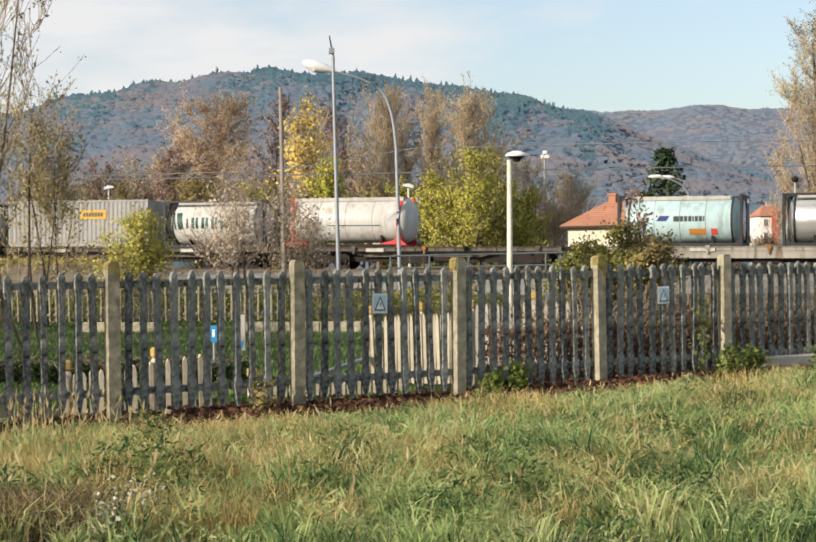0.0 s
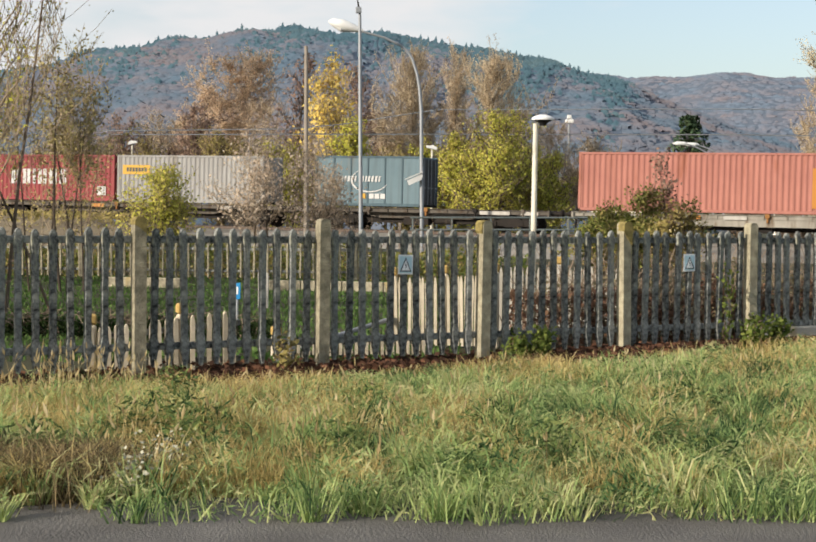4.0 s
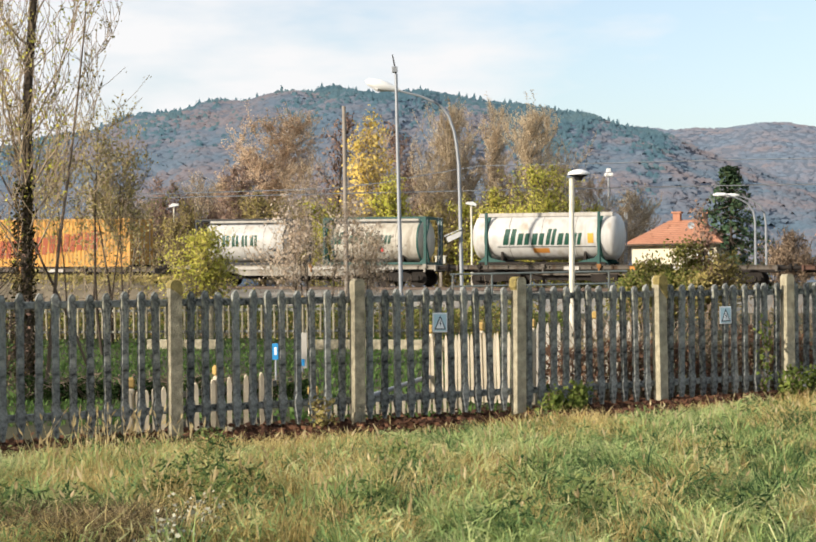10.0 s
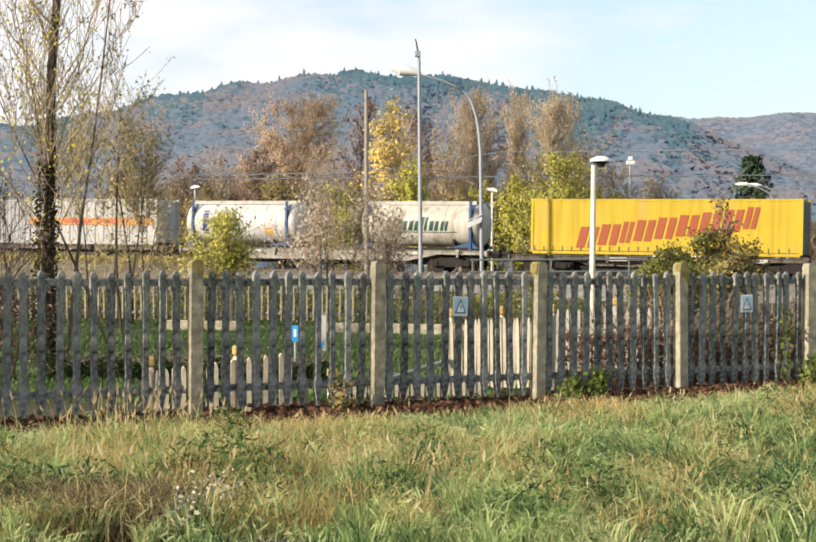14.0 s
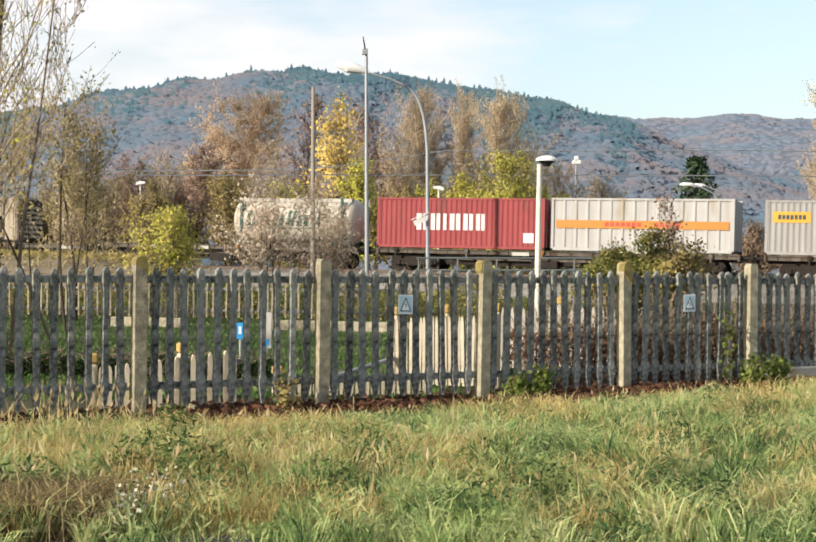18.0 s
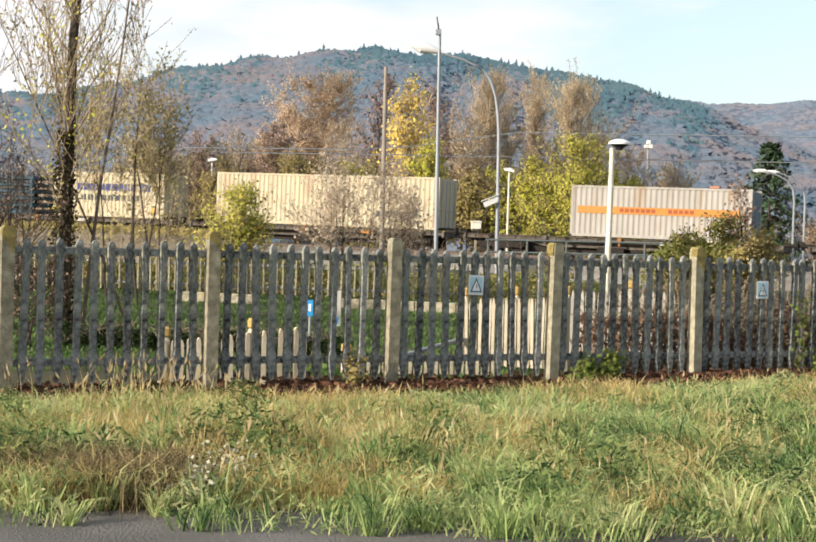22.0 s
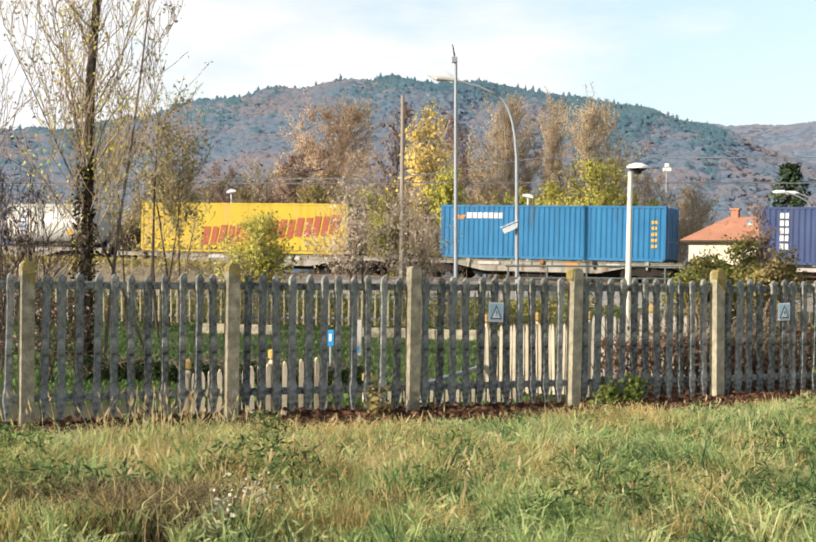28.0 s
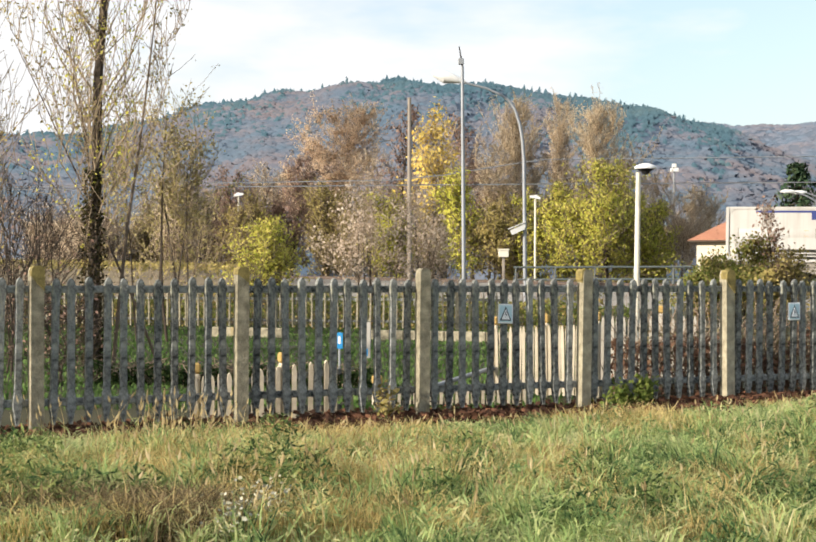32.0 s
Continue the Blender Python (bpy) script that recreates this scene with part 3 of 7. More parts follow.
def build_fence():
    m = Matrix(((FENCE_U.x, FENCE_N.x, 0, FENCE_A.x), (FENCE_U.y, FENCE_N.y, 0, FENCE_A.y), (0, 0, 1, 0), (0, 0, 0, 1)))
    fence = thing("fence", "weathered grey concrete picket fence with ochre-tinted posts", "fence", m)
    post = Geo()
    post.prism([(-0.060, 0.0), (0.060, 0.0), (0.060, 1.575), (0.052, 1.615), (0.028, 1.635), (-0.028, 1.635), (-0.052, 1.615), (-0.060, 1.575)], "y", -0.10, 0.02)
    post_me = post.mesh("post", post_concrete)
    rail = Geo()
    rail.box(0.05, -0.028, -0.035, 1.95, 0.028, 0.035, 0.008)
    rail_me = rail.mesh("rail", concrete)
    picks = [picket_mesh(1.36, concrete, "picket", 50 + k) for k in range(6)]
    rng = random.Random(4)
    moss_mat = surface("ochre_moss", (0.12, 0.10, 0.04), (0.33, 0.26, 0.09), 0.95, large=14, fine=70, bump=0.8, contrast=2.2)
    for i in range(-4, 10):
        lift = 0.0
        part("post", post_me, None, fence, "ochre lichen-tinted concrete post" if i == -4 else "", at=pose(2.0 * i, 0, lift, rng.uniform(-0.6, 0.6), rng.uniform(-0.5, 0.5), rng.uniform(-3, 3)))
        if i % 3 != 1:
            moss = Geo()
            d = rng.uniform(0.08, 0.20)
            moss.prism([(-0.02, 1.63 - d), (0.063, 1.59 - d * 1.3), (0.063, 1.577), (0.054, 1.618), (0.029, 1.638), (-0.029, 1.638), (-0.054, 1.618), (-0.063, 1.58), (-0.063, 1.60 - d * 0.4)], "y", -0.103, 0.023)
            part("moss", moss, moss_mat, fence, "ochre moss on a post top", at=pose(2.0 * i, 0, 0))
        if i == 9:
            break
        for z in (0.368, 1.418):
            part("rail", rail_me, None, fence, at=pose(2.0 * i, 0.03, z))
        for k in range(1, 12):
            part("picket", rng.choice(picks), None, fence, at=pose(2.0 * i + k / 6, -0.005 + rng.uniform(-0.006, 0.006), 0.165 + rng.uniform(-0.012, 0.012), rng.uniform(-0.8, 0.8), rng.uniform(-1.2, 1.2), rng.uniform(-4, 4)))
    # concrete plinth under the far bays
    pl = Geo()
    pl.box(8.1, -0.10, -0.05, 18.0, 0.07, 0.33, 0.02)
    part("plinth", pl, pale_concrete, fence, "pale concrete plinth")
    # warning signs
    plate_mat = surface("sign_white", (0.70, 0.72, 0.74), (0.84, 0.85, 0.86), 0.4, large=3, fine=30, bump=0.02)
    ink = surface("sign_ink", (0.02, 0.03, 0.05), (0.05, 0.06, 0.08), 0.5, large=5, fine=30, bump=0.0)
    sky_blue = surface("sign_blue_field", (0.42, 0.60, 0.68), (0.52, 0.68, 0.74), 0.45, large=5, fine=30, bump=0.0)
    for along, z in ((3.00, 1.155), (6.99, 1.15)):
        s = thing("warning_sign", "white rectangular sign with a lightning bolt in a triangle", "sign", m @ pose(along, -0.046, z, rng.uniform(-1, 1), rng.uniform(-1.5, 1.5), 0), group="warning signs on the fence")
        g = Geo()
        g.box(-0.092, -0.003, -0.105, 0.092, 0.003, 0.105, 0.002)
        part("plate", g, plate_mat, s)
        g = Geo()
        g.box(-0.076, -0.005, -0.088, 0.076, -0.0035, 0.088)
        part("field", g, sky_blue, s, "pale blue field")
        g = Geo()
        g.prism([(-0.072, -0.075), (0.072, -0.075), (0.0, 0.078)], "y", -0.0075, -0.0055)
        part("triangle", g, ink, s, "black warning triangle")
        g = Geo()
        g.prism([(-0.052, -0.063), (0.052, -0.063), (0.0, 0.052)], "y", -0.0095, -0.0080)
        part("triangle_field", g, plate_mat, s)
        g = Geo()
        g.prism([(0.004, 0.03), (-0.012, -0.012), (0.0, -0.010), (-0.004, -0.045), (0.014, -0.002), (0.002, -0.004)], "y", -0.0115, -0.0100)
        part("bolt", g, ink, s, "black lightning bolt")


build_fence()

# ---- the freight train ----
MOVING = []          # (thing, metres along the track at the clip's start)


def paint(name, a, b, rough=0.5, stain=None, at=0.62, metal=0.0):
    worn = tuple(0.45 * (p + q) * k for p, q, k in zip(a, b, (0.62, 0.54, 0.48))) if stain else None
    return surface(name, a, b, rough, metal, large=0.7, fine=14, bump=0.04, stain=stain, stain_at=at, stain_scale=1.4, streak=worn)


GRIME = (0.16, 0.12, 0.085)
cream = paint("container_cream", (0.42, 0.365, 0.245), (0.53, 0.465, 0.325), 0.65, (0.42, 0.31, 0.21), 0.56)
grey_beige = paint("container_grey", (0.245, 0.24, 0.23), (0.33, 0.325, 0.31), 0.6, (0.23, 0.21, 0.18), 0.60)
salmon = paint("container_salmon", (0.31, 0.125, 0.10), (0.40, 0.175, 0.135), 0.65, (0.27, 0.10, 0.065), 0.6)
signal_red = paint("container_red", (0.215, 0.038, 0.042), (0.29, 0.062, 0.062), 0.6, (0.17, 0.05, 0.045), 0.58)
slate_dark = paint("container_slate_frame", (0.045, 0.08, 0.10), (0.075, 0.12, 0.14), 0.55, (0.08, 0.08, 0.08), 0.6)
slate_teal = paint("container_slate", (0.085, 0.14, 0.165), (0.13, 0.19, 0.215), 0.5, (0.13, 0.15, 0.15), 0.62)
dull_white = paint("container_dull_white", (0.30, 0.28, 0.25), (0.40, 0.375, 0.335), 0.65, (0.32, 0.25, 0.18), 0.56)
orange_yellow = paint("container_orange", (0.45, 0.23, 0.05), (0.54, 0.29, 0.075), 0.6, (0.36, 0.17, 0.05), 0.6)
curtain_yellow = paint("curtain_yellow", (0.38, 0.265, 0.014), (0.46, 0.33, 0.025), 0.6, (0.44, 0.28, 0.06), 0.6)
bottle_green = paint("bottle_green", (0.012, 0.06, 0.04), (0.025, 0.10, 0.065), 0.5, (0.02, 0.03, 0.025), 0.62)
navy = paint("container_navy", (0.035, 0.055, 0.135), (0.07, 0.095, 0.19), 0.36, (0.10, 0.11, 0.17), 0.60)
bright_blue = paint("container_blue", (0.012, 0.115, 0.25), (0.025, 0.165, 0.33), 0.5, (0.03, 0.10, 0.18), 0.6)
ribbed_white = paint("container_white", (0.33, 0.325, 0.31), (0.42, 0.415, 0.40), 0.55, (0.30, 0.26, 0.20), 0.58)
tank_white = paint("tank_white", (0.45, 0.44, 0.41), (0.56, 0.55, 0.52), 0.38, (0.36, 0.31, 0.24), 0.58)
tank_dirty = paint("tank_dirty_white", (0.40, 0.37, 0.30), (0.54, 0.51, 0.44), 0.45, (0.22, 0.18, 0.13), 0.56)
tank_silver = surface("tank_steel", (0.48, 0.48, 0.46), (0.66, 0.66, 0.65), 0.32, 0.75, large=0.8, fine=12, bump=0.03, stain=(0.22, 0.18, 0.14), stain_at=0.60)
tank_aqua = paint("tank_aqua", (0.34, 0.47, 0.48), (0.46, 0.60, 0.60), 0.45, (0.20, 0.22, 0.20), 0.58)
frame_black = paint("frame_black", (0.014, 0.016, 0.018), (0.04, 0.04, 0.042), 0.5)
frame_red = paint("frame_red", (0.46, 0.03, 0.035), (0.58, 0.06, 0.06), 0.5)
frame_green = paint("frame_dark_green", (0.015, 0.05, 0.045), (0.03, 0.09, 0.075), 0.5)
frame_blue = paint("frame_blue", (0.018, 0.045, 0.10), (0.03, 0.075, 0.16), 0.45)
frame_white = paint("frame_white", (0.38, 0.37, 0.34), (0.48, 0.47, 0.445), 0.5, GRIME, 0.62)
ink_green = paint("ink_green", (0.010, 0.05, 0.035), (0.018, 0.075, 0.05), 0.5)
ink_dark = paint("ink_dark", (0.03, 0.035, 0.04), (0.06, 0.07, 0.075), 0.5)
ink_white = paint("ink_white", (0.46, 0.455, 0.44), (0.56, 0.555, 0.54), 0.5)
ink_red = paint("ink_red", (0.52, 0.05, 0.045), (0.60, 0.08, 0.06), 0.5)
ink_magenta = paint("ink_magenta", (0.25, 0.055, 0.022), (0.30, 0.075, 0.03), 0.6)
ink_orange = paint("ink_orange", (0.40, 0.165, 0.03), (0.47, 0.21, 0.05), 0.5)
ink_yellow = paint("ink_yellow", (0.48, 0.27, 0.03), (0.55, 0.33, 0.05), 0.5)
ink_lime = paint("ink_lime", (0.07, 0.22, 0.05), (0.13, 0.30, 0.10), 0.8, (0.26, 0.28, 0.22), 0.46)
ink_blue = paint("ink_blue", (0.02, 0.03, 0.13), (0.03, 0.05, 0.19), 0.5)
tarp_brown = paint("tarp_brown", (0.24, 0.20, 0.15), (0.42, 0.36, 0.275), 0.75, (0.08, 0.065, 0.05), 0.56)
rack_blue = paint("rack_blue", (0.010, 0.035, 0.055), (0.03, 0.10, 0.15), 0.5, (0.015, 0.02, 0.025), 0.50)
plate_paint = paint("plate_paint", (0.34, 0.32, 0.28), (0.48, 0.46, 0.42), 0.6, (0.2, 0.15, 0.1), 0.55)
INK = {"plate": plate_paint, "green": ink_green, "dark": ink_dark, "white": ink_white, "red": ink_red, "magenta": ink_magenta, "orange": ink_orange, "yellow": ink_yellow, "lime": ink_lime, "blue": ink_blue}


def bars(parent, name, ink, x0, z0, widths, h, y=-1.243, slant=0.0, rise=0.0, gap=0.05, barrel=None, label="", heights=(1.0,), split=True):
    """Lettering as a row of plain bars on a near side; widths below nought are spaces. barrel: (radius, axis height).
    heights: shares of h for the bars in turn; split: a wide bar is two strokes with a gap."""
    x, count, last = x0, 0, None
    for w in widths:
        if w > 0:
            g = Geo()
            zb, hh = z0 + rise * (x - x0), h * heights[count % len(heights)]
            count += 1
            n = 5 if barrel else 1
            strokes = ((x, w),) if not split or name != "lettering" or w < 0.3 else ((x, w * 0.45), (x + w * 0.60, w * 0.40))
            for sx, sw in strokes:
                vs, fs = [], []
                for i in range(n + 1):
                    z = zb + hh * i / n
                    if barrel:
                        r, zc = barrel
                        y = -math.sqrt(max(r * r - (z - zc) ** 2, 0.01)) - 0.008
                    off = sx + slant * hh * i / n
                    vs += [(off, y, z), (off + sw, y, z), (off, y + 0.005, z), (off + sw, y + 0.005, z)]
                for i in range(n):
                    k = i * 4
                    fs += [(k, k + 1, k + 5, k + 4), (k, k + 4, k + 6, k + 2), (k + 1, k + 3, k + 7, k + 5)]
                g.add(vs, fs)
            last = part(name, g, INK[ink], parent, label or (ink + " bar of lettering"))
        x += abs(w) + gap
    return last


seam_grey = paint("seam_grey", (0.12, 0.105, 0.085), (0.22, 0.20, 0.17), 0.7)

WALLS = {}


def wall_mesh(L, H, mat, kind):
    """A container's side: corrugated, smooth with posts, or a laced curtain. x along, the outside at y = -1.2."""
    key = (L, H, mat.name, kind)
    if key in WALLS:
        return WALLS[key]
    g = Geo()
    x0, x1, z0, z1 = -L / 2 + 0.13, L / 2 - 0.13, 0.16, H - 0.11
    if kind in ("corrugated", "ribbed"):
        pitch, depth = (0.278, 0.036) if kind == "corrugated" else (0.58, 0.05)
        n = max(1, round((x1 - x0) / pitch))
        p = (x1 - x0) / n
        xs, ys = [], []
        for i in range(n):
            a = x0 + i * p
            if kind == "corrugated":
                xs += [a, a + p * 0.26, a + p * 0.5, a + p * 0.76]
                ys += [0.0, 0.0, depth, depth]
            else:
                xs += [a, a + p * 0.10, a + p * 0.78, a + p * 0.88]
                ys += [0.0, depth, depth, 0.0]
        xs.append(x1)
        ys.append(0.0)
        vs = [(x, -1.2 + d, z) for z in (z0, z1) for x, d in zip(xs, ys)]
        k = len(xs)
        g.add(vs, [(i, i + 1, k + i + 1, k + i) for i in range(k - 1)])
    elif kind == "panel":
        g.box(x0, -1.18, z0, x1, -1.13, z1)
    else:
        n = int((x1 - x0) / 0.3)
        rng = random.Random(int(L * 100))
        xs = [x0 + (x1 - x0) * i / n for i in range(n + 1)]
        ys = [-1.2 + rng.uniform(-0.004, 0.012) for _ in xs]
        zs = (z0 + 0.04, z0 + 0.9, H * 0.6, z1)
        vs = [(x, y + (0.012 if 0 < j < 3 else 0), z) for j, z in enumerate(zs) for x, y in zip(xs, ys)]
        k = len(xs)
        g.add(vs, [(j * k + i, j * k + i + 1, (j + 1) * k + i + 1, (j + 1) * k + i) for j in range(3) for i in range(k - 1)])
    WALLS[key] = g.mesh("side_wall", mat)
    return WALLS[key]


FLIP = pose(0, 0, 0, 0, 0, 180)


def box_container(s, L, H, mat, label, kind="corrugated", frame=None, roof=None, floor=1.17, end=None):
    """A box container whose middle is s metres along the train."""
    frame = frame or mat
    c = thing("container", label, "container", group="containers on the train")
    w = wall_mesh(L, H, mat, kind)
    part("side_wall", w, None, c)
    part("side_wall", w, None, c, at=FLIP)
    if kind == "panel":
        n = max(2, round((L - 0.26) / 0.9))
        g = Geo()
        g.box(-0.045, -1.215, 0.16, 0.045, -1.17, H - 0.11, 0.01)
        me = g.mesh("side_post", frame)
        for i in range(1, n):
            x = -L / 2 + 0.13 + (L - 0.26) * i / n
            part("side_post", me, None, c, at=pose(x, 0, 0))
            part("side_post", me, None, c, at=pose(x, 0, 0) @ FLIP)
    g = Geo()
    n = max(2, int(L / 0.3))
    out = [(-L / 2 + 0.1, H - 0.12), (L / 2 - 0.1, H - 0.12)]
    for i in range(n, -1, -1):
        out.append((-L / 2 + 0.1 + (L - 0.2) * i / n, H - (0.03 if i % 2 else 0.055)))
    g.prism(out, "y", -1.15, 1.15)
    part("roof", g, roof or mat, c)
    g = Geo()
    g.box(-L / 2 + 0.06, -1.16, 0.03, L / 2 - 0.06, 1.16, 0.15)
    part("floor", g, dark_steel, c)
    for y in (-1, 1):
        g = Geo()
        g.box(-L / 2 + 0.1, y * 1.185 - 0.035, 0.02, L / 2 - 0.1, y * 1.185 + 0.035, 0.17, 0.01)
        part("bottom_rail", g, frame, c)
        g = Geo()
        g.box(-L / 2 + 0.1, y * 1.185 - 0.032, H - 0.12, L / 2 - 0.1, y * 1.185 + 0.032, H - 0.01, 0.01)
        part("top_rail", g, frame, c)
        for x in (-1, 1):
            g = Geo()
            g.box(x * (L / 2 - 0.075) - 0.075, y * 1.15 - 0.07, 0.11, x * (L / 2 - 0.075) + 0.075, y * 1.15 + 0.07, H - 0.11, 0.015)
            part("corner_post", g, frame, c)
            for z in (0.0, H - 0.118):
                g = Geo()
                g.box(x * (L / 2 - 0.089) - 0.089, y * 1.138 - 0.081, z, x * (L / 2 - 0.089) + 0.089, y * 1.138 + 0.081, z + 0.118, 0.012)
                part("corner_casting", g, dark_steel if z == 0 else frame, c)
    # front end wall and a pair of doors with locking bars
    for x, doors in ((1, True), (-1, False)):
        if doors:
            for y in (-0.535, 0.535):
                g = Geo()
                g.box(x * (L / 2 - 0.06) - 0.025, y - 0.525, 0.16, x * (L / 2 - 0.06) + 0.025, y + 0.525, H - 0.12, 0.01)
                for z in (0.5, 1.0, 1.5, 2.0):
                    g.box(L / 2 - 0.04, y - 0.42, z - 0.16, L / 2 - 0.022, y + 0.42, z + 0.16, 0.008)
                d = part("door", g, end or mat, c)
                for k in (-0.3, 0.3):
                    r = Geo()
                    r.tube([(L / 2 + 0.005, y + k, 0.14), (L / 2 + 0.005, y + k, H - 0.12)], 0.018, 6)
                    r.box(L / 2 - 0.012, y + k - 0.05, 1.0, L / 2 + 0.02, y + k + 0.22, 1.06)
                    part("locking_bar", r, galvanised, d)
        else:
            g = Geo()
            for i in range(8):
                y = -1.06 + i * 0.265
                g.box(x * (L / 2 - 0.06) - 0.02, y, 0.16, x * (L / 2 - 0.06) + 0.02, y + 0.235, H - 0.12, 0.008)
            g.box(x * (L / 2 - 0.1) - 0.01, -1.08, 0.16, x * (L / 2 - 0.1) + 0.01, 1.08, H - 0.12)
            part("end_wall", g, end or mat, c)
    MOVING.append((c, s, floor))
    return c


def tank_container(s, L, H, mat, frame, label, floor=1.17, full=True, hoop=None, sides=True):
    """A tank in a frame. full: a box frame with rails from end to end; otherwise two collars hold the tank and its dished ends stand out beyond them."""
    c = thing("tank_container", label, "tank container", group="containers on the train")
    R = min((H - 0.22) / 2 if full else (H - 0.14) / 2, 1.18)
    zc = H - R - (0.09 if full else 0.04)
    half = L / 2 - 0.20 if full else L / 2 + 0.52
    dome = 0.34 if full else 0.50
    prof = [(-half, 0.05)] + [(-half + dome * (1 - math.cos(t)), R * math.sin(t)) for t in (0.45, 0.8, 1.1, 1.35, 1.5708)]
    prof += [(-x, r) for x, r in reversed(prof)]
    g = Geo()
    g.lathe(prof, "x", 40, (0, 0, zc))
    barrel = part("barrel", g, mat, c, smooth=True)
    for k in range(1, 4):
        x = -half + dome + (2 * half - 2 * dome) * k / 4
        g = Geo()
        g.lathe([(x - 0.012, R - 0.01), (x - 0.012, R + 0.005), (x + 0.012, R + 0.005), (x + 0.012, R - 0.01)], "x", 40, (0, 0, zc))
        part("seam", g, hoop or seam_grey, barrel, "thin dirty seam")
    g = Geo()
    g.lathe([(0, 0.28), (0.10, 0.28), (0.12, 0.24), (0.16, 0.22)], "z", 16, (0.2, 0, zc + R - 0.09))
    part("manhole", g, galvanised, barrel)
    top = zc + R
    g = Geo()
    g.box(-half + 0.45, -0.66, top - 0.16, half - 0.45, -0.60, top + 0.02)
    g.box(-half + 0.45, -0.62, top - 0.01, half - 0.45, -0.22, top + 0.03)
    part("walkway", g, plate_paint, c)
    b = 0.075 if full else 0.07
    for x in (-1, 1):
        e = x * (L / 2 - b) if full else x * 2.98
        for y in (-1, 1):
            g = Geo()
            g.box(e - b, y * 1.17 - b * 0.8, 0.0, e + b, y * 1.17 + b * 0.8, H, 0.012)
            part("corner_post", g, frame, c)
            if full:
                g = Geo()
                g.tube([(e, y * 1.10, H * 0.52), (e, y * 0.55, H - 0.08)], 0.06, 6)
                g.tube([(e, y * 1.10, H * 0.52), (e, y * 0.55, 0.10)], 0.06, 6)
                # gussets in the corners of the long side
                for z0, z1 in ((0.12, 0.46), (H - 0.1, H - 0.42)):
                    g.prism([(e, z0), (e - x * 0.36, z0), (e, z1)], "y", y * 1.17 - 0.02, y * 1.17 + 0.02)
                part("brace", g, frame, c)
            else:
                # a tapering foot that runs inwards along the underside
                g = Geo()
                g.prism([(e, 0.10), (e - x * 1.05, 0.10), (e - x * 1.05, 0.17), (e - x * 0.25, 0.36), (e, 0.62)], "y", y * 1.12 - 0.03, y * 1.12 + 0.03)
                g.prism([(e, 0.10), (e + x * 0.48, 0.10), (e, 0.52)], "y", y * 1.12 - 0.03, y * 1.12 + 0.03)
                part("foot", g, frame, c)
        for z in (0.07, H - 0.07) if full else (0.07,):
            g = Geo()
            g.box(e - b * 0.8, -1.09, z - b * 0.9, e + b * 0.8, 1.09, z + b * 0.9, 0.01)
            part("end_rail", g, frame, c)
        g = Geo()
        at, w = (x * (half - dome), 0.05) if full else (e, 0.10)
        g.lathe([(at - w, R - 0.01), (at - w, R + 0.03), (at + w, R + 0.03), (at + w, R - 0.01)], "x", 40, (0, 0, zc))
        part("collar", g, frame, c)
    g = Geo()
    lx = L / 2 if full else half - 0.12
    for z in np.arange(0.25, H - 0.1, 0.28):
        g.box(lx - 0.02, 0.55, z, lx + 0.01, 0.95, z + 0.025)
    g.box(lx - 0.02, 0.52, 0.1, lx + 0.015, 0.56, H)
    g.box(lx - 0.02, 0.94, 0.1, lx + 0.015, 0.98, H)
    part("ladder", g, galvanised, c)
    for y in (-1, 1):
        g = Geo()
        g.box(-L / 2 + 0.13, y * 1.16 - 0.05, 0.02, L / 2 - 0.13, y * 1.16 + 0.05, 0.15, 0.01)
        part("bottom_rail", g, frame if full else dark_steel, c)
        if full and sides:
            g = Geo()
            g.box(-L / 2 + 0.13, y * 1.16 - 0.05, H - 0.11, L / 2 - 0.13, y * 1.16 + 0.05, H, 0.01)
            part("top_rail", g, frame, c)
    for x in (-half * 0.55, half * 0.55):
        g = Geo()
        g.prism([(-0.98, 0.10), (0.98, 0.10), (0.9, zc - R * 0.66), (0.62, zc - R * 0.88), (0, zc - R * 1.0), (-0.62, zc - R * 0.88), (-0.9, zc - R * 0.66)], "x", x - 0.06, x + 0.06)
        part("saddle", g, dark_steel, c)
    c["barrel_radius"], c["barrel_axis"] = R, zc
    MOVING.append((c, s, floor))
    return c


def placard(parent, ink, x, z, w, h, y=-1.245, barrel=None, name="placard", label=""):
    return bars(parent, name, ink, x, z, (w,), h, y=y, barrel=barrel, label=label or ink + " placard")


def round_of(c):
    return (c["barrel_radius"], c["barrel_axis"])


WHEEL = Geo().lathe([(-0.07, 0.38), (-0.07, 0.45), (-0.055, 0.47), (-0.03, 0.46), (0.065, 0.45), (0.065, 0.40), (0.02, 0.37), (0.015, 0.14), (0.06, 0.12), (0.06, 0.05)], "y", 20).mesh("wheel", rail_steel)
WHEEL.materials[0] = dark_steel


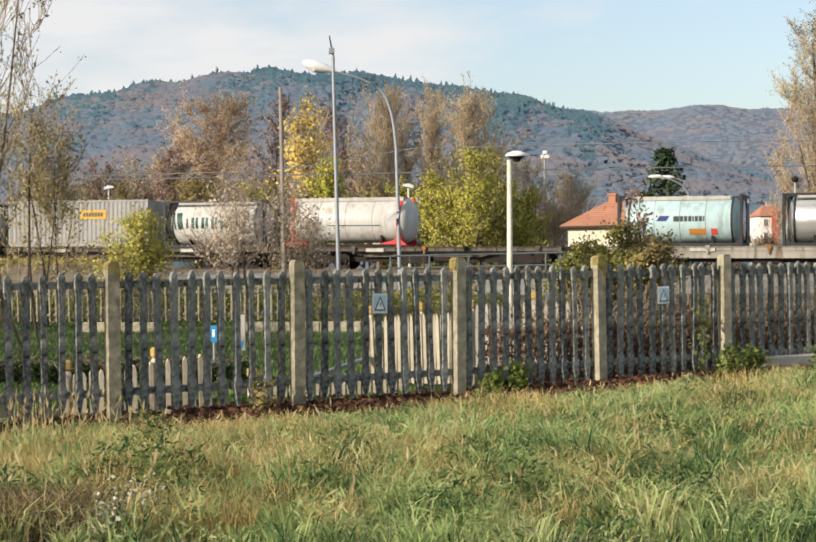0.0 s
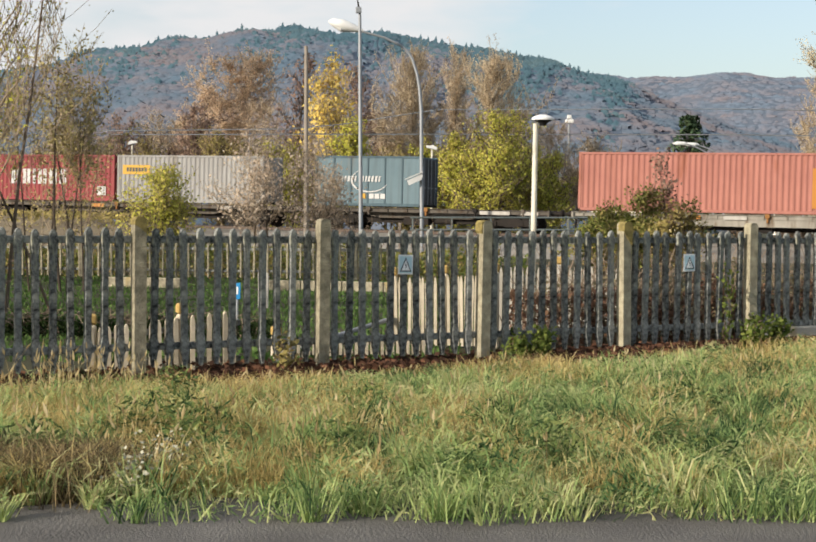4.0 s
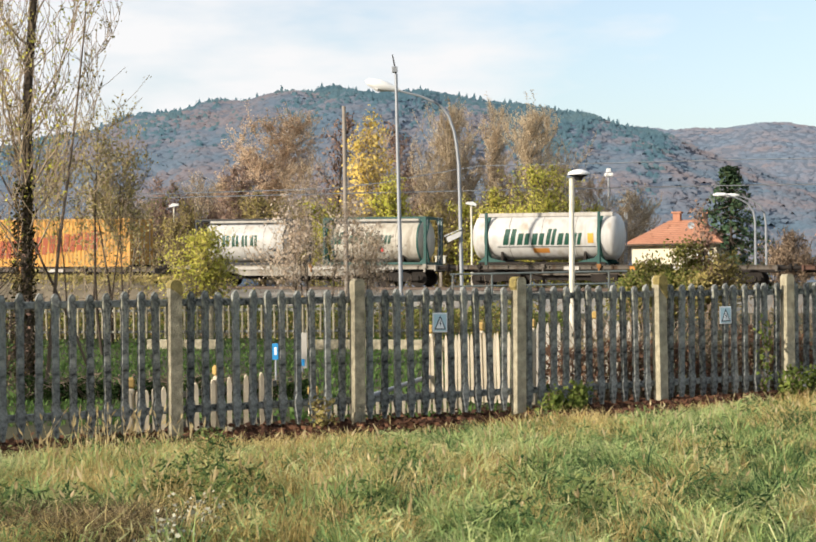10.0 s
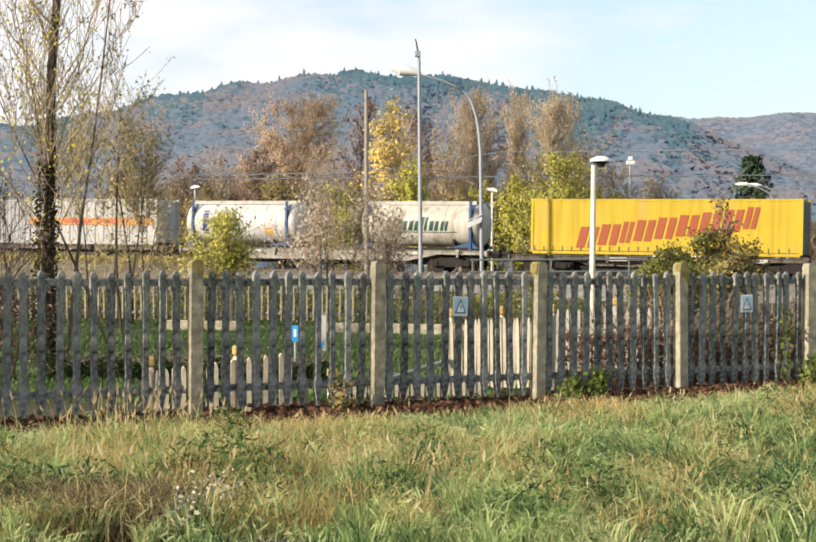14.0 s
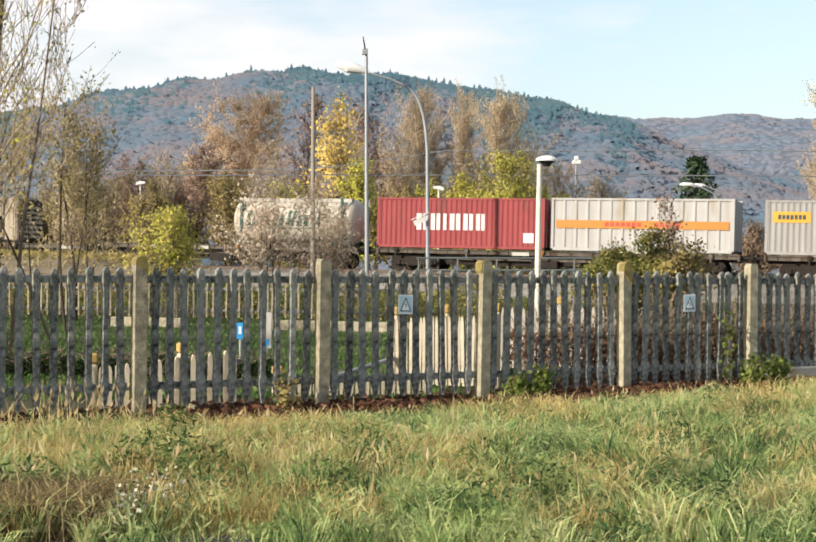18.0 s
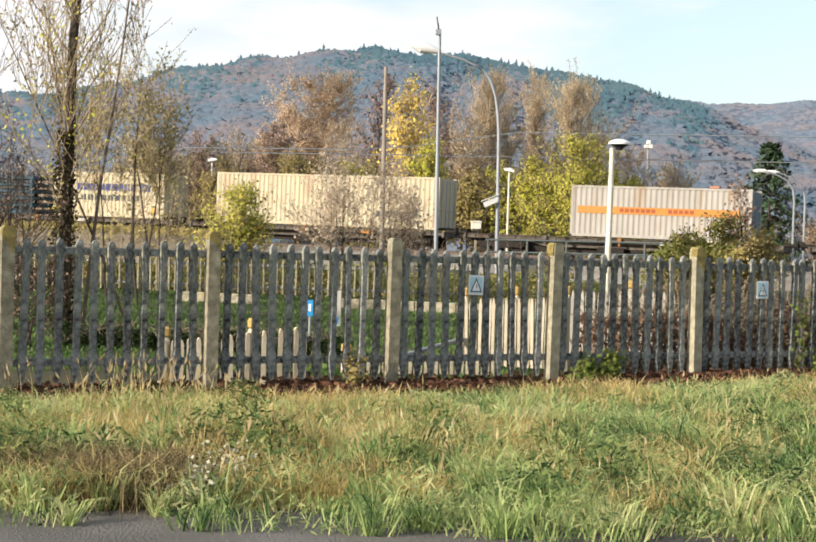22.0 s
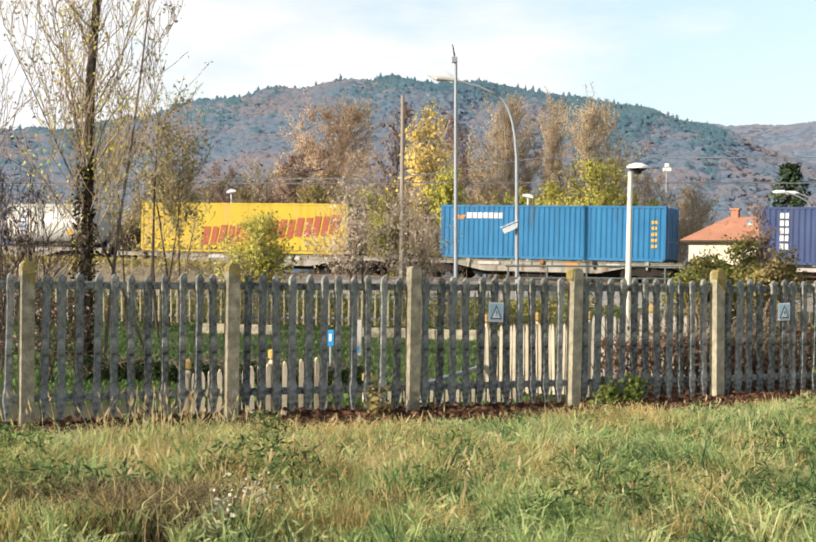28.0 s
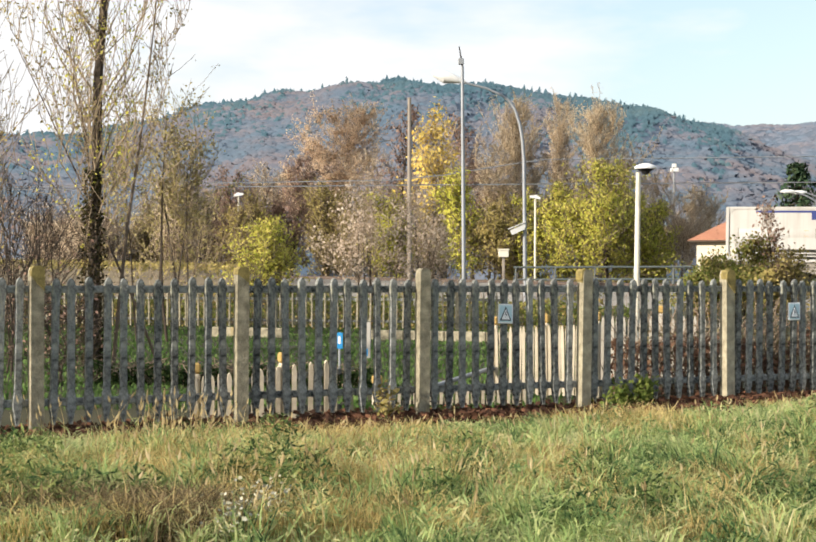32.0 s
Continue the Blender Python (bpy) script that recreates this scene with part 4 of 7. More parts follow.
def wagon_masters():
    bogie = Geo()
    for y in (-1.0, 1.0):
        bogie.prism([(-1.25, 0.42), (-1.25, 0.60), (-0.6, 0.66), (-0.35, 0.78), (0.35, 0.78), (0.6, 0.66), (1.25, 0.60), (1.25, 0.42), (0.95, 0.36), (0.45, 0.36), (0.3, 0.30), (-0.3, 0.30), (-0.45, 0.36), (-0.95, 0.36)], "y", y - 0.05, y + 0.05)
        for x in (-0.9, 0.9):
            bogie.box(x - 0.16, y - 0.12, 0.33, x + 0.16, y + 0.12, 0.60, 0.03)
            for k in (-0.26, 0.26):
                bogie.tube([(x + k, y, 0.40), (x + k, y, 0.62)], 0.07, 8)
    bogie.box(-0.22, -1.0, 0.55, 0.22, 1.0, 0.80, 0.03)
    for x in (-0.9, 0.9):
        bogie.tube([(x, -0.98, 0.46), (x, 0.98, 0.46)], 0.08, 10)
    buf = Geo().lathe([(0, 0.10), (0.34, 0.10), (0.34, 0.085), (0.56, 0.085), (0.56, 0.22), (0.60, 0.225), (0.62, 0.20)], "x", 16)
    return bogie.mesh("bogie", dark_steel), buf.mesh("buffer", dark_steel)


BOGIE, BUFFER = wagon_masters()


rust_orange = paint("rust_orange", (0.16, 0.07, 0.025), (0.30, 0.15, 0.05), 0.8)


def wagon(s0, s1, deck, mat, label, plates=(), belly=False):
    """A flat container wagon between the couplings at s0 and s1; deck: the height on which containers stand."""
    L = s1 - s0 - 1.24
    h = L / 2
    w = thing("container_wagon", label, "freight wagon", group="wagons of the train")
    for y in (-1, 1):
        g = Geo()
        zt, zb = deck - 0.05, deck - 0.27
        k = h - 3.6
        yy = y * 1.10
        if belly:
            # fish-bellied side sill: deeper between the bogies
            out = [(-h, zt), (h, zt), (h, zb), (k + 0.9, zb), (k - 0.9, zb - 0.36), (-k + 0.9, zb - 0.36), (-k - 0.9, zb), (-h, zb)]
            g.prism(out, "y", yy - 0.012, yy + 0.012)
            g.box(-k + 0.9, min(yy, yy + y * 0.07), zb - 0.36, k - 0.9, max(yy, yy + y * 0.07), zb - 0.34)
        else:
            g.box(-h, yy - 0.012, zb, h, yy + 0.012, zt)
            # the deep web stands back in the shade
            out = [(-k - 0.6, zb), (k + 0.6, zb), (k - 0.7, zb - 0.30), (-k + 0.7, zb - 0.30)]
            g.prism(out, "y", y * 0.72 - 0.012, y * 0.72 + 0.012)
        g.box(-h, min(yy, yy + y * 0.09), zt - 0.03, h, max(yy, yy + y * 0.09), zt)
        g.box(-h, min(yy, yy + y * 0.06), zb, h, max(yy, yy + y * 0.06), zb + 0.02)
        for i in range(int(2 * h / 1.1)):
            x = -h + 0.55 + i * 1.1
            g.box(x - 0.012, min(yy, yy + y * 0.07), zb, x + 0.012, max(yy, yy + y * 0.07), zt - 0.02)
        part("side_sill", g, mat, w)
    # container spigots and lashing brackets along the sill
    rng = random.Random(int(abs(s0) * 10))
    for i in range(5):
        x = -h + 1.2 + (L - 2.4) * (i + rng.uniform(-0.25, 0.25)) / 4
        g = Geo().box(x - 0.11, -1.25, deck - 0.20, x + 0.11, -1.11, deck - 0.0, 0.015).box(x - 0.05, -1.23, deck - 0.42, x + 0.05, -1.12, deck - 0.20, 0.01)
        part("bracket", g, (dark_steel, mat, rust_orange)[i % 3], w, "rusty lashing bracket" if i % 3 == 2 else "")
    g = Geo()
    g.box(-h, -0.28, deck - 0.42, h, 0.28, deck - 0.16)
    # this dark box is added to fill in the shadow under the deck
    g.box(-k - 0.3, -0.45, deck - 0.82, k + 0.3, 0.45, deck - 0.40)
    part("centre_sill", g, dark_steel, w)
    n = max(4, int(L / 2.2))
    for i in range(n + 1):
        x = -h + 0.15 + (L - 0.3) * i / n
        g = Geo()
        g.box(x - 0.09, -1.09, deck - 0.22, x + 0.09, 1.09, deck - 0.065, 0.01)
        part("cross_beam", g, mat, w)
    for x in (-1, 1):
        g = Geo()
        g.box(x * h - 0.06, -1.22, deck - 0.36, x * h + 0.06, 1.22, deck - 0.05, 0.02)
        part("headstock", g, mat, w)
        for y in (-0.875, 0.875):
            part("buffer", BUFFER, None, w, at=pose(x * h, y, 1.03, 0, 0, 0 if x > 0 else 180))
        b = part("bogie", BOGIE, None, w, at=pose(x * (h - 2.0), 0, 0))
        for bx in (-0.9, 0.9):
            for y in (-0.75, 0.75):
                part("wheel", WHEEL, None, b, at=pose(bx, y, 0.46, 0, 0, 0 if y < 0 else 180))
    g = Geo()
    g.box(-1.1, -0.85, deck - 0.92, 0.3, -0.35, deck - 0.5, 0.03)
    g.lathe([(0.6, 0.16), (1.5, 0.16)], "x", 12, (0, -0.6, deck - 0.7))
    part("brake_gear", g, dark_steel, w)
    for x, ww, ink in plates:
        bars(w, "plate", "plate" if ink == "white" else ink, x, deck - 0.30, (ww,), 0.18, y=-1.196, label="small marking panel")
    MOVING.append((w, (s0 + s1) / 2, 0.0))
    return w


def build_train():
    low, high = 1.06, 1.22
    wag = lambda a, b, deck, mat, label, plates=(): wagon(a, b, deck, mat, label, plates, mat is wagon_pale)
    G, B, P = wagon_grey, wagon_brown, wagon_pale
    wag(15.4, 35.0, high, P, "dusty grey flat wagon carrying pale tank containers", ((-4, 1.2, "white"), (2, 0.8, "dark")))
    wag(-0.75, 15.4, high, G, "dusty grey flat wagon, half empty behind a white tank", ((-3, 1.0, "white"),))
    wag(-18.45, -0.75, high, G, "dusty grey flat wagon with a tank and a grey container", ((-5, 0.8, "white"), (3, 1.0, "white")))
    wag(-38.6, -18.45, high, P, "dusty grey flat wagon under a salmon container and a tank", ((-2.0, 1.1, "white"), (-4.0, 0.9, "orange")))
    wag(-53.5, -38.6, high, G, "dusty grey flat wagon with one slate-blue container", ((3.2, 1.6, "white"), (5.4, 0.9, "white")))
    wag(-74.4, -53.5, high, G, "dusty grey flat wagon under a red and a grey container", ((-2, 0.8, "orange"), (6.2, 0.7, "white")))
    wag(-90.5, -74.4, high, G, "grimy grey flat wagon under a tank and a slate container", ((3, 0.9, "orange"),))
    wag(-110.9, -90.5, high, B, "grimy brown flat wagon under a silver tank and a grey box", ((-4, 0.9, "white"),))
    wag(-128.4, -110.9, high, G, "dusty grey flat wagon, half empty beside a white tank", ((-2.4, 0.8, "white"), (1.0, 0.6, "orange"), (3.0, 0.6, "white")))
    wag(-145.5, -128.4, high, P, "pale grey flat wagon under two white tank containers", ((-4, 2.2, "white"), (0.5, 2.4, "white"), (4.4, 1.2, "white")))
    wag(-163.7, -145.5, low, G, "grey flat wagon under a long orange container", ((-4, 0.9, "white"), (1.2, 1.1, "white")))
    wag(-181.4, -163.7, low, G, "grey flat wagon under a long yellow curtain-sided unit", ((-3, 1.0, "white"), (4.0, 0.9, "white")))
    wag(-201.1, -181.4, high, P, "dusty grey flat wagon under two white tanks", ((-5, 1.0, "white"), (4, 1.4, "white")))
    wag(-220.6, -201.1, high, G, "grimy grey flat wagon under a ribbed and a grey container", ((0, 0.8, "white"),))
    wag(-240.6, -220.6, high, G, "grimy grey flat wagon under a red and a white container", ((-2, 0.9, "white"),))
    wag(-257.5, -240.6, high, G, "grey flat wagon, half empty behind a stained tank", ((-4.6, 0.7, "white"), (-2.0, 1.0, "white")))
    wag(-276.6, -257.5, low, G, "grimy grey flat wagon under a brown ribbed unit", ((-6, 1.4, "white"), (7.2, 0.9, "white")))
    wag(-294.2, -276.6, low, G, "grey flat wagon with one white container", ((2.2, 1.4, "white"), (5.6, 0.8, "white")))
    wag(-311.0, -294.2, low, G, "grey flat wagon under a long cream container", ((-4, 0.9, "orange"), (3, 0.7, "orange")))
    wag(-329.6, -311.0, low, G, "grey flat wagon under a cream container and stacked frames", ((2, 0.9, "white"),))
    wag(-347.2, -329.6, high, B, "brown flat wagon, half empty behind a white tank", ((-5.2, 0.9, "white"), (-2.0, 0.8, "white"), (2.4, 1.2, "white")))
    wag(-363.2, -347.2, low, B, "brown flat wagon under a long navy container", ((-3.2, 1.2, "white"), (0.6, 1.0, "white"), (4.0, 0.8, "white")))
    wag(-379.6, -363.2, low, P, "grey flat wagon under a long blue container", ((-3.4, 1.2, "white"), (1.4, 0.7, "orange"), (3.6, 0.7, "white")))
    wag(-398.2, -379.6, low, P, "grey flat wagon under a long yellow curtain-sided unit", ((-2.4, 1.0, "white"), (2.6, 0.9, "white")))
    wag(-417.0, -398.2, high, P, "dusty grey flat wagon at the end of the train", ((-6.6, 1.0, "dark"), (4, 0.9, "white")))

    # front to back
    c = tank_container(28.6, 6.06, 2.50, tank_silver, frame_black, "grey steel tank container in a dark frame")
    c = tank_container(20.7, 6.06, 2.50, tank_aqua, frame_black, "pale blue-green tank container in a dark frame", sides=False)
    r = round_of(c)
    bars(c, "lettering", "dark", -0.3, 1.20, (0.28, 0.16, 0.16, 0.16, 0.07, 0.16, 0.16, 0.07), 0.26, barrel=r, gap=0.04)
    bars(c, "emblem", "blue", -1.15, 1.22, (0.5,), 0.26, slant=0.7, barrel=r)
    placard(c, "orange", 0.45, 0.55, 0.8, 0.30, barrel=r)
    placard(c, "red", 1.5, 0.55, 0.3, 0.3, barrel=r)
    c = tank_container(3.15, 6.06, 2.62, tank_white, frame_red, "white tank container with red end frames", full=False)
    placard(c, "dark", -1.0, 1.10, 3.0, 0.05, barrel=round_of(c), name="stripe", label="dark stripe")
    for s, label in ((-4.6, "white tank container in a black frame with dark green lettering"), (-22.3, "white tank container in a black frame with dark green lettering"), (-140.4, "white tank container in a black frame with dark green lettering")):
        c = tank_container(s, 6.06, 2.55, tank_white, frame_black, label)
        r = round_of(c)
        bars(c, "emblem", "green", -2.35, 0.98, (0.10, 0.34), 0.92, slant=-0.15, barrel=r, gap=0.10)
        bars(c, "lettering", "green", -1.65, 1.02, (0.12, 0.42, 0.42, 0.36, 0.42), 0.62, barrel=r, gap=0.19)
        placard(c, "dark", 1.5, 0.75, 0.7, 0.16, barrel=r, name="small_print", label="small dark print")
    greys = ((-13.15, 0.15), (-59.7, -4.2), (-215.45, -4.2))
    for s, px in greys:
        c = box_container(s, 9.125, 2.62, grey_beige, "light grey corrugated container with an orange-yellow plate", floor=high)
        placard(c, "yellow", px, 1.55, 1.75, 0.52, y=-1.214, label="orange-yellow plate")
        bars(c, "lettering", "dark", px + 0.25, 1.70, (0.14,) * 7, 0.22, y=-1.221, gap=0.05)
    c = box_container(-31.6, 12.19, 2.92, salmon, "faded salmon-red corrugated container", floor=high)
    placard(c, "orange", 5.2, 0.3, 0.5, 1.9, y=-1.214)
    for s in (-49.05, -86.4):
        c = box_container(s, 6.06, 2.66, slate_teal, "slate-blue panelled container with white swoosh", kind="panel", frame=slate_dark, floor=high, end=frame_black)
        bars(c, "lettering", "white", -1.75, 1.30, (0.14, 0.10, 0.10, 0.12, 0.12, 0.08, -0.14, 0.12, 0.08, 0.10, 0.12, 0.12, 0.08), 0.30, y=-1.226, gap=0.085, slant=0.15)
        g, ring = Geo(), []
        for k in range(17):
            a = 2.2 + k * 0.235
            fat = 0.02 + 0.10 * math.sin(math.pi * k / 16)
            ring.append((1.05 * math.cos(a), 0.62 * math.sin(a), fat))
        vs = [(0.1 + x * (1 - m * f), y, 1.36 + z * (1 - m * f)) for x, z, f in ring for m in (0, 1) for y in (-1.230, -1.224)]
        g.add(vs, [(4 * k, 4 * k + 4, 4 * k + 6, 4 * k + 2) for k in range(16)])
        part("swoosh", g, ink_white, c, "white crescent swoosh")
        bars(c, "placards", "white", 0.1, 0.42, (0.26, 0.26, 0.26), 0.26, y=-1.222, gap=0.06)
        placard(c, "yellow", -0.4, 0.42, 0.3, 0.26, y=-1.222)
    for s in (-69.0, -235.45):
        c = box_container(s, 9.125, 2.62, signal_red, "red corrugated container with large white lettering", floor=high)
        bars(c, "lettering", "white", -2.35, 0.95, (0.62, 0.52, 0.18, 0.58, 0.52, 0.46), 0.85, y=-1.214, gap=0.17)
        placard(c, "white", 3.45, 0.35, 0.55, 0.5, y=-1.214)
    c = tank_container(-79.1, 6.2, 2.66, tank_white, frame_red, "white tank container with red end frames and red lettering", full=False)
    r = round_of(c)
    bars(c, "lettering", "red", -2.4, 1.34, (0.34, 0.30, 0.34, -0.14, 0.36, 0.36, 0.34, 0.32, 0.36, 0.36, 0.36), 0.56, barrel=r, gap=0.07)
    placard(c, "dark", -2.2, 1.05, 4.4, 0.05, barrel=r, name="stripe", label="dark stripe")
    c = tank_container(-95.4, 6.1, 2.60, tank_silver, wagon_brown, "silver tank container with a yellow stripe", full=False)
    r = round_of(c)
    placard(c, "orange", -2.5, 1.18, 5.0, 0.46, barrel=r, name="stripe", label="yellow-orange stripe")
    bars(c, "lettering", "dark", -1.6, 1.32, (0.18,) * 6 + (-0.5,) + (0.18,) * 6, 0.2, barrel=(r[0] + 0.006, r[1]), gap=0.06)
    c = box_container(-104.8, 9.125, 2.85, grey_beige, "light grey corrugated container with a green disc", floor=high)
    disc = Geo()
    disc.lathe([(-1.222, 0.80), (-1.212, 0.80)], "y", 36, (0.0, 0, 1.55))
    part("disc", disc, ink_lime, c, "bright green disc")
    bars(c, "lettering", "dark", -1.75, 1.2, (0.2, 0.2, 0.25), 0.75, y=-1.214, gap=0.10)
    bars(c, "lettering", "dark", 0.9, 1.2, (0.5,), 0.75, y=-1.214, slant=0.1)
    bars(c, "lettering", "lime", 1.65, 1.2, (0.5,), 0.75, y=-1.214)
    c = tank_container(-123.2, 6.95, 2.68, tank_white, frame_green, "white tank container with green end frames and green lettering", full=False)
    r = round_of(c)
    bars(c, "lettering", "green", -2.1, 1.02, (0.62, 0.62, 0.62, 0.46, 0.62, 0.46), 0.82, barrel=r, gap=0.14, slant=0.2, heights=(1, 0.72, 0.72, 1, 0.72, 0.72))
    placard(c, "dark", -2.4, 0.90, 5.2, 0.045, barrel=r, name="stripe", label="dark stripe")
    placard(c, "orange", -0.5, 0.62, 0.85, 0.24, barrel=r)
    placard(c, "yellow", 2.4, 1.1, 0.3, 0.5, barrel=r)
    c = tank_container(-132.5, 6.0, 2.55, tank_dirty, frame_green, "stained white tank container with green lettering")
    r = round_of(c)
    bars(c, "lettering", "green", -2.45, 1.12, (0.50, 0.50, 0.50, 0.38, 0.50, 0.38), 0.64, barrel=r, gap=0.12, slant=0.2, heights=(1, 0.72, 0.72, 1, 0.72, 0.72))
    placard(c, "red", 0.1, 0.72, 0.4, 0.2, barrel=r)
    c = box_container(-154.5, 13.6, 2.80, orange_yellow, "long orange-yellow corrugated container with red lettering", floor=low)
    bars(c, "lettering", "magenta", -3.4, 0.42, (0.9, 0.85, 0.5, 0.8, 0.85, 0.85, 0.8, 0.8, 0.5), 1.02, y=-1.214, rise=0.085, gap=0.14, slant=0.12)
    c = box_container(-172.8, 13.6, 2.80, curtain_yellow, "long yellow curtain-sided unit with red lettering and green ends", kind="curtain", frame=curtain_yellow, roof=curtain_yellow, floor=low, end=bottle_green)
    bars(c, "lettering", "magenta", -4.4, 0.35, (0.95, 0.95, 0.55, 0.9, 0.9, 0.95, 0.95, 0.9, 0.6), 1.05, y=-1.214, rise=0.12, gap=0.16, slant=0.25)
    bars(c, "strap", "dark", -6.6, 0.16, (0.05,) * 27, 0.26, y=-1.214, gap=0.44, label="dark curtain strap")
    c = tank_container(-185.9, 6.1, 2.60, tank_dirty, frame_blue, "white tank container with blue end frames and dark green lettering", full=False)
    r = round_of(c)
    bars(c, "lettering", "green", -1.85, 1.02, (0.52, 0.52, 0.52, 0.38, 0.52, 0.40), 0.72, barrel=r, gap=0.13, slant=0.2, heights=(1, 0.72, 0.72, 1, 0.72, 0.72))
    placard(c, "dark", -2.2, 0.92, 4.4, 0.045, barrel=r, name="stripe", label="dark stripe")
    c = tank_container(-196.7, 6.4, 2.62, tank_white, frame_blue, "white tank container with blue end frames", full=False)
    r = round_of(c)
    placard(c, "blue", -2.35, 0.75, 0.38, 1.30, barrel=r)
    placard(c, "yellow", 1.6, 0.75, 0.5, 0.35, barrel=r)
    bars(c, "emblem", "blue", -1.2, 1.15, (0.35,), 0.35, slant=0.6, barrel=r)
    for s in (-206.6, -226.0):
        c = box_container(s, 9.125, 2.66, ribbed_white, "white ribbed bulk container with an orange stripe", kind="ribbed", floor=high)
        placard(c, "orange", -4.3, 1.15, 8.6, 0.40, y=-1.216, name="stripe", label="orange stripe")
        bars(c, "lettering", "red", -1.8, 1.26, (0.2,) * 7 + (-0.5,) + (0.2,) * 5, 0.2, y=-1.223, gap=0.07)
    c = tank_container(-245.05, 6.5, 2.60, tank_dirty, frame_green, "stained white tank container with large green lettering", full=False)
    r = round_of(c)
    bars(c, "lettering", "green", -2.75, 1.08, (0.64, 0.64, 0.64, 0.48, 0.64, 0.48), 0.84, barrel=r, gap=0.17, slant=0.2, heights=(1, 0.72, 0.72, 1, 0.72, 0.72))
    placard(c, "dark", -2.7, 0.95, 5.4, 0.05, barrel=r, name="stripe", label="dark stripe")
    ribbed_unit(-266.95, 9.1, 2.52, low)
    c = box_container(-283.3, 9.125, 2.60, dull_white, "off-white corrugated container with an orange stripe", floor=low, end=slate_teal)
    placard(c, "orange", -4.2, 1.20, 8.2, 0.36, y=-1.214, name="stripe", label="orange stripe")
    bars(c, "lettering", "magenta", -2.0, 1.30, (0.2,) * 7 + (-0.5,) + (0.2,) * 5, 0.18, y=-1.221, gap=0.07)
    c = box_container(-301.9, 13.6, 2.80, cream, "long cream corrugated container with dark graffiti", floor=low)
    # plain dark bars stand for the graffiti low on the side
    bars(c, "stain", "dark", 3.1, 0.62, (0.5, 0.35, 0.4, 0.6, 0.25), 0.32, y=-1.214, gap=0.08, slant=0.3, label="dark bar of graffiti")
    c = box_container(-316.05, 7.75, 2.60, cream, "cream corrugated container with dark blue lettering", floor=low)
    bars(c, "lettering", "blue", -2.2, 1.55, (0.36, 0.34, 0.12, 0.36, 0.36, 0.34, 0.36, 0.34, 0.36, 0.34, -0.08, 0.32, 0.34), 0.40, y=-1.214, gap=0.09, slant=0.1)
    bars(c, "lettering", "dark", -1.9, 0.98, (0.34, 0.34, 0.34, 0.34, 0.3, 0.34, 0.3, 0.34, 0.3), 0.32, y=-1.214, gap=0.14)
    bars(c, "emblem", "blue", -3.3, 1.55, (0.4,), 0.36, y=-1.214, slant=0.6)
    bars(c, "placard", "yellow", -3.6, 0.3, (0.3, -6.2, 0.3), 0.3, y=-1.214)
    stacked_frames(-324.5, 6.06, low)
    c = tank_container(-334.35, 6.25, 2.62, tank_white, frame_red, "white tank container with red end frames", full=False)
    r = round_of(c)
    bars(c, "emblem", "blue", 1.4, 1.2, (0.3,), 0.4, slant=0.8, barrel=r)
    placard(c, "dark", -2.4, 0.82, 3.8, 0.04, barrel=r, name="stripe", label="dark stripe")
    c = box_container(-354.1, 12.19, 2.80, navy, "long navy-blue corrugated container", floor=low)
    bars(c, "lettering", "white", -5.1, 0.75, (0.42,), 0.28, y=-1.214)
    for k in range(4):
        placard(c, "white", -5.1, 1.15 + k * 0.36, 0.42, 0.27, y=-1.214, name="lettering", label="white lettering as plain bars")
    c = box_container(-370.85, 12.19, 2.80, bright_blue, "long bright blue corrugated container", floor=low)
    bars(c, "lettering", "white", -4.6, 2.10, (0.28, 0.24, 0.24, 0.24, 0.24, 0.2, 0.2), 0.30, y=-1.214, gap=0.06)
    bars(c, "emblem", "orange", -5.4, 2.05, (0.28, 0.28), 0.22, y=-1.214, slant=0.8)
    for k in range(5):
        placard(c, "yellow", 5.35, 0.7 + k * 0.3, 0.3, 0.16, y=-1.214, name="lettering", label="small yellow print as plain bars")
    c = box_container(-389.2, 13.5, 2.82, curtain_yellow, "long yellow curtain-sided unit with red lettering and dark ends", kind="curtain", frame=curtain_yellow, roof=frame_black, floor=low, end=bottle_green)
    bars(c, "lettering", "magenta", -2.6, 0.42, (0.95, 0.95, 0.55, 0.9, 0.9, 0.95, 0.95, 0.9, 0.6), 1.05, y=-1.214, rise=0.09, gap=0.14, slant=0.2)
    bars(c, "strap", "dark", -6.5, 0.16, (0.05,) * 27, 0.26, y=-1.214, gap=0.44, label="dark curtain strap")
    c = tank_container(-403.1, 6.2, 2.60, tank_white, frame_blue, "white tank container with violet-blue end frames", full=False)
    r = round_of(c)
    placard(c, "blue", -1.75, 0.62, 0.5, 1.5, barrel=r)
    for k in range(5):
        placard(c, "white", -1.65, 0.72 + k * 0.27, 0.28, 0.17, barrel=(r[0] + 0.006, r[1]), name="lettering", label="white lettering as plain bars")
    placard(c, "yellow", 1.7, 0.75, 0.45, 0.3, barrel=r)
    c = tank_container(-413.2, 6.06, 2.66, frame_white, frame_white, "white tank container with flat side panels and pipes")
    framed_side(c, 6.06, 2.66)


